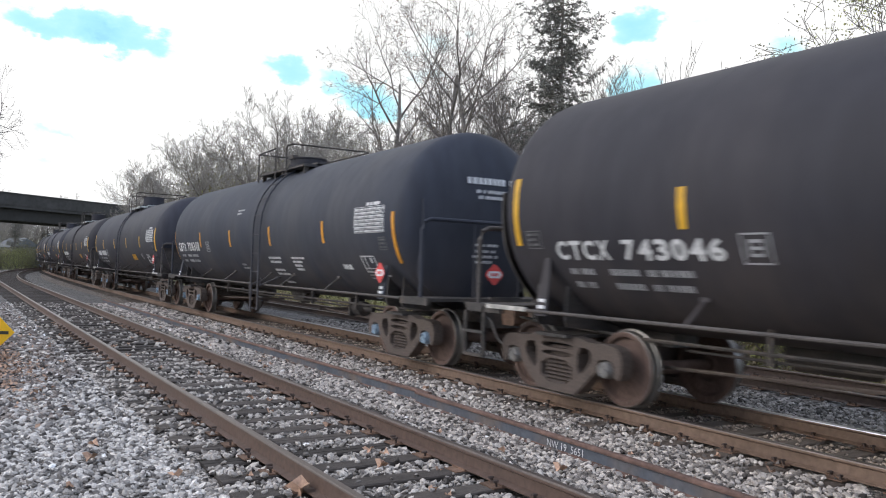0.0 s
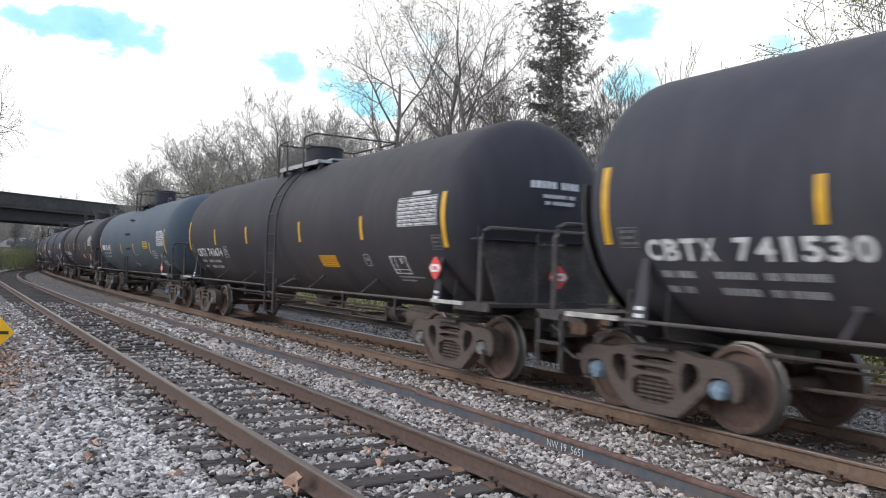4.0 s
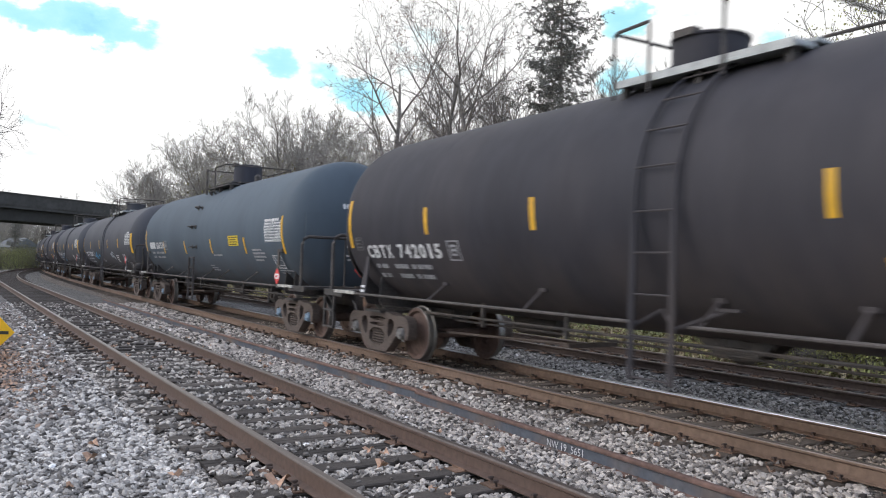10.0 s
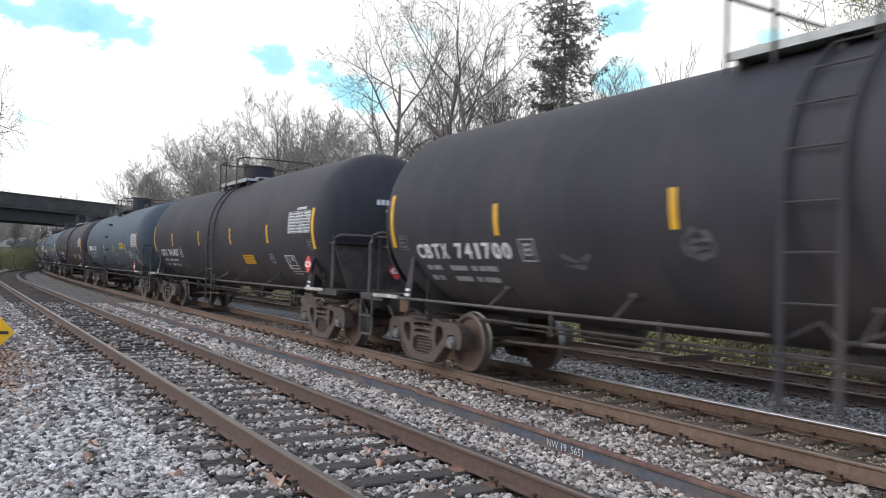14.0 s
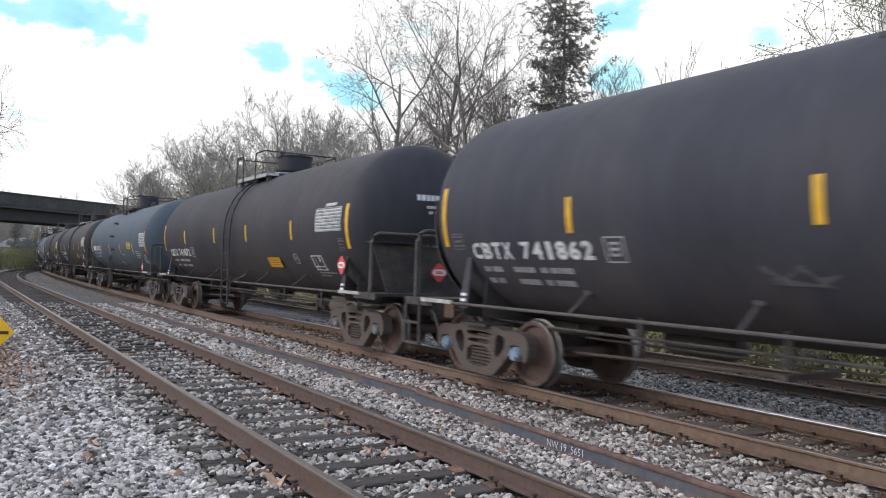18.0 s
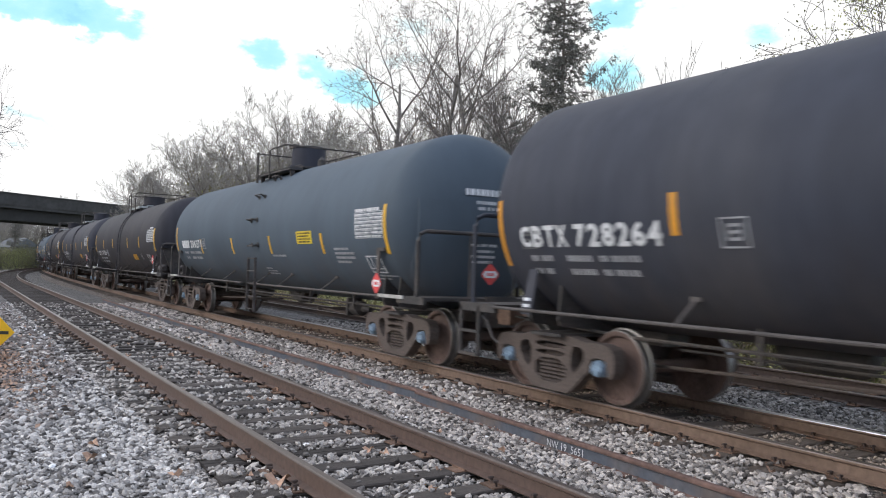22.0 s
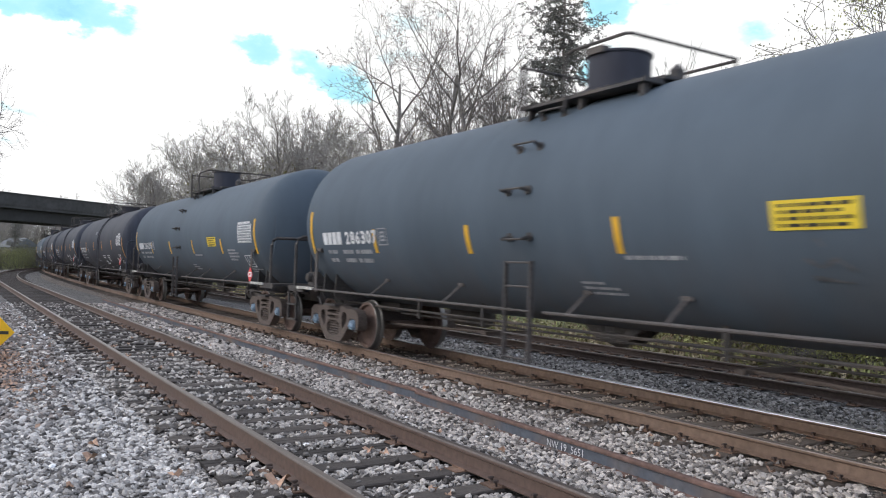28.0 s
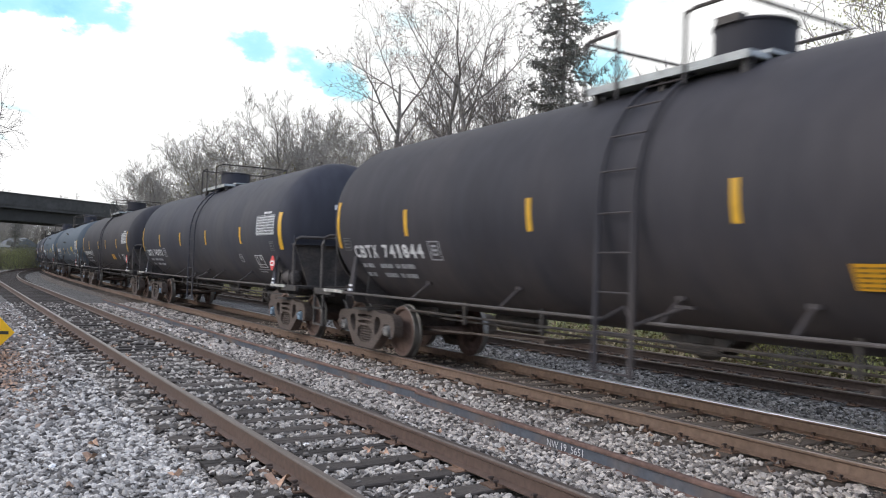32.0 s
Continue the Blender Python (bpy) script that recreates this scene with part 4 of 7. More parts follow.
        # upright placard plate on the platform corner, braced to the shell
        for sy in (-1, 1):
            br = Geo()
            xx = s * 7.05 + (0.18 if kind == "dark" else 0.0)
            slim = kind in ("dark", "grey")
            pg = [(xx - 0.11, 1.05, 1.50), (xx + 0.11, 1.05, 1.50), (xx + (0.055 if slim else 0.10), 1.78 if slim else 1.62, 1.40), (xx - 0.055, 1.78 if slim else 1.62, 1.40)]
            if kind == "blue":
                pg = [(xx - 0.055, 1.05, 1.50), (xx + 0.055, 1.05, 1.50), (xx + 0.055, 1.90, 1.50), (xx - 0.055, 1.90, 1.50)]
                br.box(xx - 0.05, xx + 0.22, *sorted((sy * 1.42, sy * 1.50)), 1.86, 1.92).box(xx + 0.12, xx + 0.22, *sorted((sy * 1.38, sy * 1.46)), 1.84, 1.94)
            vs = [(x, sy * (y + d), z) for d in (0.0, -0.025) for x, z, y in pg]
            br.add(vs, [(0, 1, 2, 3), (4, 5, 6, 7)] + [(i, (i + 1) % 4, 4 + (i + 1) % 4, 4 + i) for i in range(4)])
            hold = part("placard_holder", br, GREY_STEEL if kind == "blue" else paint, root)
            if sy < 0 and kind != "blue":
                part("reflector", Geo().box(xx - 0.06, xx + 0.06, -1.502, -1.480, 1.14, 1.18).box(xx - 0.055, xx + 0.055, -1.490, -1.465, 1.22, 1.26), WHITE, hold)
            if sy < 0:
                if s > 0:
                    part("hazard_placard", placard_geo(xx, -1.505, {"blue": 1.31, "slate": 1.49, "grey": 1.55, "dark": 1.60}[kind]), [RED, WHITE], hold, "red and white diamond hazard placard")
        if kind == "blue" and s < 0:
            part("control_valve", Geo().box(-8.36, -8.06, -1.12, -0.82, 1.14, 1.44).lathe([(-1.24, 0.001), (-1.22, 0.09), (-1.12, 0.10), (-0.75, 0.10), (-0.72, 0.001)], "y", (-8.2, 0, 1.32), 12).tube([(-8.2, -0.85, 1.2), (-7.9, -0.8, 1.16), (-7.7, -0.6, 1.1)], 0.02, 6), GREY_STEEL, root, "grey brake control valve on the end platform", True)
        if kind == "grey" and s > 0:
            hb = part("hand_brake", Geo().box(8.20, 8.36, -0.92, -0.62, 1.72, 2.02).box(8.24, 8.30, -0.80, -0.74, 1.10, 1.75).tube([(8.27, -0.7, 1.75), (8.27, -0.2, 1.14)], 0.022, 6), BLACK_STEEL, root, "dark hand brake housing on the end platform")
            part("brake_wheel", Geo().tube([(8.44, -0.77 + 0.26 * math.cos(radians(20 * k)), 1.90 + 0.26 * math.sin(radians(20 * k))) for k in range(19)], 0.018, 6, caps=False).tube([(8.44, -0.77, 1.64), (8.40, -0.77, 1.90), (8.44, -0.77, 2.16)], 0.014, 5).tube([(8.44, -1.03, 1.90), (8.40, -0.77, 1.90), (8.44, -0.51, 1.90)], 0.014, 5), BLACK_STEEL, hb)
        if s > 0:
            part("end_placard", placard_geo(s * 8.33, -0.05, 1.52, 1, 0.17), [RED, WHITE], root, "red and white diamond hazard placard")
            for z, w, h in ((2.84, 0.95, 0.11), (2.69, 0.62, 0.055), (2.59, 0.55, 0.055), (1.98, 0.5, 0.045), (1.88, 0.42, 0.045), (1.79, 0.5, 0.045), (1.70, 0.4, 0.045)):
                if kind == "slate" and z > 2.1:
                    z += 0.19
                if z < 2.1 and (kind == "grey" or (kind == "dark" and z < 1.9)):
                    continue
                flat = kind == "dark" and z < 2.1
                g = Geo()
                y = (0.03 if z > 2.1 else -0.1) - w / 2
                end = y + w
                while y < end - 0.02:
                    cw = h * rng.uniform(0.55, 0.85)
                    vs = []
                    for yy in (y, min(y + cw, end)):
                        for zz in (z, z + h):
                            out = 8.226 if flat else head_x(yy, zz, 0.02) + (0.052 if z < TANK_Z + 0.3 else 0.004)
                            vs.append((out, yy, zz))
                    g.add(vs, [(0, 2, 3, 1)])
                    y += cw + h * (0.9 if rng.random() < 0.18 else 0.2)
                fine(part("head_lettering", g, STENCIL, root))
    # side rails with slanted struts up to the shell
    for sy in (-1, 1):
        gap = {"blue": -0.16, "slate": 0.81, "grey": 0.56, "dark": 0.08}[kind]
        sr = Geo()
        if sy < 0:
            sr.tube([(-7.75, sy * 1.5, 1.10), (gap - 0.32, sy * 1.5, 1.09)], 0.022, 8).tube([(gap + 0.34, sy * 1.5, 1.09), (7.75, sy * 1.5, 1.10)], 0.022, 8)
        else:
            sr.tube([(-7.75, sy * 1.5, 1.10), (7.75, sy * 1.5, 1.10)], 0.022, 8)
        part("side_rail", sr, GREY_STEEL, root, "long pipe rail along the tank's lower edge", True)
        for x in (-4.6, -2.2, 0.62, 2.15, 4.6):
            a = radians(-44)
            p1 = (x - 0.05, sy * (TANK_R * math.cos(a) + 0.02), TANK_Z + TANK_R * math.sin(a))
            g = Geo()
            vs = []
            for px, py, pz in ((x, sy * 1.5, 1.09), p1):
                for dx in (-0.024, 0.024):
                    for dz in (-0.012, 0.012):
                        vs.append((px + dx, py, pz + dz))
            g.add(vs, [(0, 1, 3, 2), (4, 6, 7, 5), (0, 4, 5, 1), (2, 3, 7, 6), (0, 2, 6, 4), (1, 5, 7, 3)])
            g.box(p1[0] - 0.07, p1[0] + 0.07, p1[1] - 0.02, p1[1] + 0.02, p1[2] - 0.02, p1[2] + 0.03)
            part("strut", g, GREY_STEEL if kind in ("blue", "slate") else paint, root)
    # under-tank gear
    part("train_pipe", Geo().tube([(-8.5, -0.55, 0.92), (-6, -0.75, 0.84), (6, -0.75, 0.84), (8.5, -0.55, 0.92)], 0.022, 6).tube([(-5.6, -0.3, 0.72), (5.6, -0.3, 0.72)], 0.018, 6), BLACK_STEEL, root)
    part("bottom_outlet", Geo().lathe([(0.62, 0.10), (0.66, 0.16), (0.8, 0.17), (0.82, 0.3), (1.02, 0.32)], "z", (0.0, 0, 0), 16).prism([(-0.7, 1.0), (-0.25, 0.68), (0.25, 0.68), (0.7, 1.0)], -0.2, -0.17).prism([(-0.7, 1.0), (-0.25, 0.68), (0.25, 0.68), (0.7, 1.0)], 0.17, 0.2), BLACK_STEEL, root)
    part("air_reservoir", Geo().lathe([(-4.75, 0.001), (-4.7, 0.14), (-4.6, 0.2), (-3.7, 0.2), (-3.6, 0.14), (-3.55, 0.001)], "x", (0, 0.35, 0.78), 16), BLACK_STEEL, root, "", True)
    part("brake_cylinder", Geo().lathe([(4.0, 0.001), (4.0, 0.15), (4.35, 0.15), (4.4, 0.06), (4.75, 0.05), (4.75, 0.001)], "x", (0, -0.45, 0.72), 14).box(3.92, 4.0, -0.62, -0.28, 0.56, 0.92), BLACK_STEEL, root, "", True)
    if kind == "dark":
        part("auxiliary_reservoir", Geo().lathe([(4.95, 0.001), (5.0, 0.12), (5.08, 0.18), (5.75, 0.18), (5.83, 0.12), (5.88, 0.001)], "x", (0, -0.62, 0.74), 16).tube([(5.4, -0.62, 0.9), (5.4, -0.5, 0.85)], 0.025, 6), TRUCK_STEEL, root, "", True)
    for e in (-1, 1):
        part("brake_rod", Geo().tube([(e * 2.4, -0.5, 0.62), (e * 6.0, -0.42, 0.50)], 0.022, 6).box(*sorted((e * 2.32, e * 2.42)), -0.62, 0.3, 0.58, 0.64), TRUCK_STEEL, root)
    for x in (-4.15, -2.2, 2.3, 4.6):
        part("pipe_hanger", Geo().box(x - 0.025, x + 0.025, -0.78, -0.72, 0.72, 1.25), BLACK_STEEL, root)
    top_fittings(root, kind, CHARCOAL if kind == "blue" else BROWNBLACK if kind == "slate" else paint)
    # ladders
    if kind == "blue":
        for i in range(5):
            part("grab_rung", rung_geo(-0.52, -0.10, radians(-15 + 22 * i)), BLACK_STEEL, root)
        add_short_ladder(root, -0.42, 0.10)
    else:
        add_ladder(root, *{"dark": (-0.2, 0.35), "grey": (0.3, 0.82), "slate": (0.56, 1.06)}[kind], paint)
    # reflective strips
    strips = {"blue": [(-7.24, 1.81, 2.65), (-4.44, 1.83, 2.23), (-1.53, 1.82, 2.22), (1.45, 1.82, 2.22), (4.53, 1.82, 2.22), (7.345, 1.81, 2.65)],
              "slate": [(-7.59, 1.66, 2.51), (-4.55, 2.0, 2.43), (-1.63, 2.0, 2.43), (1.45, 2.0, 2.43), (4.56, 2.02, 2.45), (7.52, 1.66, 2.51)],
              "grey": [(-7.5, 1.81, 2.68), (-4.53, 2.08, 2.48), (-1.5, 2.08, 2.48), (1.5, 2.08, 2.48), (4.56, 2.08, 2.48), (7.5, 1.84, 2.66)],
              "dark": [(-7.36, 1.92, 2.77), (-4.77, 2.06, 2.48), (-1.56, 2.06, 2.48), (1.55, 2.06, 2.48), (4.52, 2.06, 2.48), (7.455, 1.91, 2.74)]}[kind]
    for x, za, zb in strips:
        part("reflective_strip", decal(Geo(), x - 0.05, x + 0.05, za, zb), AMBER if kind == "slate" else YELLOW, root, "amber reflective strip" if kind == "slate" else "yellow reflective strip")
    # stencils
    bx, bz, step, tall = MARKS[kind]
    if kind == "blue":
        mark = Geo()
        for i in range(4):
            x = bx + i * step
            decal(mark, x, x + step * 0.80, bz, bz + tall)
        part("owner_mark", mark, STENCIL, root, "white block shapes of the owner's mark")
    cap = Geo()
    for row in range(2):
        for start, count in ((0.12, 2), (0.32, 3 - row), (0.80, 6), (1.36, 2), (1.56, 6 - row)):
            for k in range(count):
                xa = bx + start + 0.075 * k
                decal(cap, xa, xa + 0.055, bz - 0.17 - 0.155 * row, bz - 0.10 - 0.155 * row)
    fine(part("fine_print", cap, FADED, root))
    box = Geo()
    x0 = BOX_X[kind]
    for a in (x0, x0 + 0.305):
        decal(box, a, a + 0.018, bz - 0.03, bz + 0.26)
    for z in (bz - 0.03, bz + 0.242):
        decal(box, x0, x0 + 0.323, z, z + 0.018, 0.0095)
    for z in (bz + 0.04, bz + 0.105, bz + 0.17):
        decal(box, x0 + 0.10, x0 + 0.235, z, z + 0.03, 0.0095)
    decal(decal(box, x0 + 0.085, x0 + 0.105, bz + 0.04, bz + 0.20), x0 + 0.225, x0 + 0.24, bz + 0.06, bz + 0.20)
    part("stencil_box", box, FADED, root)
    if kind != "blue":
        for xa in (-7.18, 6.93):
            nb = text_bars(rng, xa + 0.02, xa + 0.25, 2.07, (1.0, 0.8, 1.0), 0.03, 0.032)
            for za in (1.88, 2.09):
                decal(nb, xa, xa + 0.27, za, za + 0.012, 0.0095)
            decal(decal(nb, xa, xa + 0.012, 1.88, 2.10), xa + 0.258, xa + 0.27, 1.88, 2.10)
            fine(part("fine_print", nb, WORN_WHITE, root))
    tb = Geo()
    lx0, lx1 = {"blue": (6.13, 7.22), "slate": (6.04, 7.19), "grey": (5.95, 7.15), "dark": (5.9, 7.12)}[kind]
    z = {"blue": 2.52, "slate": 2.61, "grey": 2.62, "dark": 2.68}[kind]
    top_z = z
    for i in range(7):
        x = lx0 + 0.03
        while x < lx1 - 0.06:
            w = min(lx1 - 0.03 - x, rng.uniform(0.05, 0.17))
            decal(tb, x, x + w, z - 0.030, z)
            x += w + rng.uniform(0.02, 0.05)
        z -= 0.064
        decal(tb, lx0, lx1, z + 0.016, z + 0.024)
    decal(tb, lx0, lx1, top_z + 0.018, top_z + 0.026)
    for x in (lx0, lx1 - 0.012):
        decal(tb, x, x + 0.012, z + 0.016, top_z + 0.026, 0.0095)
    part("test_table", tb, STENCIL, root, "white stencilled table of test dates")
    fine(part("fine_print", text_bars(rng, lx0 + (0.0 if kind == "blue" else 0.45), lx0 + 0.95, {"blue": 2.61, "slate": 2.71, "grey": 2.72, "dark": 2.79}[kind], (1.0,), 0.055), STENCIL, root))
    sq = Geo()
    qx = {"blue": 6.35, "slate": 6.05, "grey": 5.9, "dark": 5.38}[kind]
    for a, b, c, d in ((qx, qx + 0.54, 1.765, 1.785), (qx, qx + 0.54, 1.49, 1.51), (qx, qx + 0.022, 1.49, 1.78), (qx + 0.518, qx + 0.54, 1.49, 1.78), (qx + 0.15, qx + 0.165, 1.52, 1.76), (qx + 0.35, qx + 0.40, 1.66, 1.75), (qx, qx + 0.54, 1.555, 1.570)):
        decal(sq, a, b, c, d, 0.008 + (0.002 if d - c < 0.05 else 0), 0.0)
    part("stencil_frame", sq, STENCIL, root, "white stencilled frame of small boxes")
    fine(part("fine_print", text_bars(rng, qx + 0.02, qx + 0.85, 1.455, (1.0, 0.6), 0.026, 0.03), FADED, root))
    if kind == "dark":
        part("notice_panel", decal(Geo(), 2.36, 3.16, 1.57, 1.79), ORANGE, root, "orange notice panel with dark lines")
        fine(part("fine_print", text_bars(rng, 2.40, 3.12, 1.765, (1.0, 0.95, 1.0, 0.9, 0.95), 0.016, 0.024, 0.011), PANEL_INK, root))
        hexa = Geo()
        for za, zb, w in ((1.80, 1.815, 0.05), (1.75, 1.80, 0.105), (1.67, 1.75, 0.125), (1.62, 1.67, 0.105), (1.605, 1.62, 0.05)):
            if w > 0.06:
                decal(decal(hexa, 4.5 - w, 4.5 - w + 0.022, za, zb), 4.5 + w - 0.022, 4.5 + w, za, zb)
            else:
                decal(hexa, 4.5 - 0.085, 4.5 + 0.085, za, zb)
        decal(decal(hexa, 4.43, 4.57, 1.70, 1.72), 4.44, 4.56, 1.735, 1.75)
        part("hexagon_mark", hexa, FADED, root)
    elif kind == "blue":
        part("notice_panel", decal(Geo(), 3.22, 4.05, 2.02, 2.28), LEMON, root, "yellow notice panel with dark lines")
        fine(part("fine_print", text_bars(rng, 3.30, 3.98, 2.25, (1.0, 0.9, 1.0, 0.95), 0.03, 0.028, 0.011), INK, root))
        fine(part("fine_print", text_bars(rng, 5.05, 5.9, 1.93, (0.75, 1.0, 1.0, 0.7), 0.045, 0.035), FADED, root))
        fine(part("fine_print", text_bars(rng, 1.5, 2.33, 1.80, (1.0,), 0.045), FADED, root))
        fine(part("fine_print", text_bars(rng, 0.6, 1.25, 1.5, (0.6, 0.9, 1.0), 0.03, 0.03), FADED, root))
    else:
        if kind == "slate":
            fine(part("fine_print", text_bars(rng, 1.08, 1.86, 1.75, (1.0, 0.9, 0.0, 0.8, 1.0, 0.0, 0.7), 0.05, 0.04), STENCIL, root))
        fine(part("fine_print", text_bars(rng, 2.55, 3.27, 1.75, (1.0, 0.7, 0.6, 0.55), 0.045, 0.035), STENCIL, root))
        if kind == "slate":
            fine(part("fine_print", text_bars(rng, -1.1, -0.6, 2.93, (1.0, 0.7), 0.04, 0.04), FADED, root))
        fine(part("fine_print", text_bars(rng, -1.25, -0.72, 1.57, (0.6, 1.0), 0.045, 0.04), FADED, root))
        fine(part("fine_print", text_bars(rng, 5.12, 5.5, 1.62, (1.0,), 0.09, 0.04), STENCIL, root))
    add_running_gear(root, cap_mat)
    return root


# ---- digits for the car numbers, from the built-in font ----
def digit_meshes():
    out = {}
    for ch in "0123456789BCTX":
        cu = bpy.data.curves.new("digit", "FONT")
        cu.body, cu.size, cu.offset, cu.resolution_u = ch, 1.0, 0.034, 3
        ob = new("digit", cu)
        bpy.context.view_layer.update()
        me = bpy.data.meshes.new_from_object(ob.evaluated_get(bpy.context.evaluated_depsgraph_get()))
        co = np.array([v.co for v in me.vertices])
        lo, hi = co.min(0), co.max(0)
        out[ch] = ([((c[0] - lo[0]) / (hi[0] - lo[0]), (c[1] - lo[1]) / (hi[1] - lo[1])) for c in co], [tuple(p.vertices) for p in me.polygons], 0.45 if ch == "1" else 1.0)
        bpy.data.objects.remove(ob)
        bpy.data.curves.remove(cu)
        bpy.data.meshes.remove(me)
    return out


DIGITS = digit_meshes()


def number_geo(text, x0, z0, width=0.165, step=0.215, height=0.24):
    g = Geo()
    for i, ch in enumerate(text):
        v, f, k = DIGITS[ch]
        x = x0 + i * step + (1 - k) * width / 2
        g.add([on_shell(x + a * width * k, z0 + b * height, 0.012) for a, b in v], f)
    return g


def ring(x, z, a, b):
    """A closed hand-drawn loop."""
    return [(x + a * math.cos(k * 0.63), z + b * math.sin(k * 0.63)) for k in range(11)]


def spray(car, strokes, width, mat, label):
    """Spray-painted strokes on the shell."""
    g = Geo()
    for k, pts in enumerate(strokes):
        fine_pts = []
        for (xa, za), (xb, zb) in zip(pts, pts[1:]):
            for i in range(5):
                fine_pts.append((xa + (xb - xa) * i / 5, za + (zb - za) * i / 5))
        fine_pts.append(pts[-1])
        side = []
        for i, (x, z) in enumerate(fine_pts):
            xa, za = fine_pts[max(0, i - 2)]
            xb, zb = fine_pts[min(len(fine_pts) - 1, i + 2)]
            d = math.hypot(xb - xa, zb - za) or 1.0
            w = width * (0.75 + 0.35 * math.sin(i * 0.9 + k))
            side.append((-(zb - za) / d * w, (xb - xa) / d * w))
        vs = []
        for (x, z), (nx, nz) in zip(fine_pts, side):
            vs += [on_shell(x + nx, z + nz, 0.009 + 0.001 * k), on_shell(x - nx, z - nz, 0.009 + 0.001 * k)]
        g.add(vs, [(2 * i, 2 * i + 1, 2 * i + 3, 2 * i + 2) for i in range(len(fine_pts) - 1)])
    part("graffiti", g, mat, car, label)


# order of the train, leading car first: number, kind, and where its painted marks centre along the line at the start
TRAIN = [("728113", "slate", -128.83), ("742260", "dark", -110.55), ("741305", "brown", -92.27), ("743371", "dark", -73.99),
         ("741188", "brown", -55.71), ("742502", "dark", -37.43), ("728318", "slate", -19.15), ("743046", "brown", -0.71),
         ("286290", "blue", 17.34), ("741674", "brown", 35.79), ("741530", "dark", 53.89), ("729645", "grey", 72.06),
         ("729593", "grey", 90.34), ("286310", "blue", 108.72), ("742015", "brown", 126.96), ("286258", "blue", 145.22),
         ("741437", "brown", 163.64), ("741700", "brown", 181.85), ("286301", "blue", 200.06), ("741872", "brown", 218.29),
         ("741862", "dark", 236.56), ("741541", "brown", 254.98), ("286279", "blue", 273.03), ("728264", "slate", 291.16),
         ("728212", "slate", 309.53), ("728237", "slate", 327.56), ("286295", "blue", 345.76), ("286307", "blue", 364.03),
         ("741934", "brown", 382.27), ("743192", "dark", 400.41), ("741844", "brown", 418.64)]
PITCH_OF_CARS, FIRST = 18.2565, -128.666
PLACE = [FIRST + PITCH_OF_CARS * i - 0.065 * max(0, i - 24) for i in range(len(TRAIN))]
SPEED = 13.283
STYLE = {"dark": "dark", "brown": "dark", "slate": "slate", "grey": "grey", "blue": "blue"}
LABELS = {"dark": "charcoal railway tank car with yellow strips on the main line",
          "brown": "brown-black railway tank car with orange notice panel on main line",
          "slate": "dark slate railway tank car with white stencils on main line",
          "grey": "charcoal railway tank car with spray-painted side on main line",
          "blue": "blue-grey railway tank car with yellow notice panel on main line"}
PROTO = {}
CARS = []
for idx, (num, kind, place) in enumerate(TRAIN):
    paint = {"dark": CHARCOAL, "grey": GREYPAINT, "brown": BROWNBLACK, "slate": SLATE, "blue": BLUEGREY}[kind]
    if kind not in PROTO:
        PROTO[kind] = car = make_car(STYLE[kind], paint, 11 + len(PROTO), CAP_GREY if kind == "brown" else CAP_BLUE, LABELS[kind])
    else:
        car = copy_thing(PROTO[kind], pose(0, 0, 0))
    CARS.append(car)
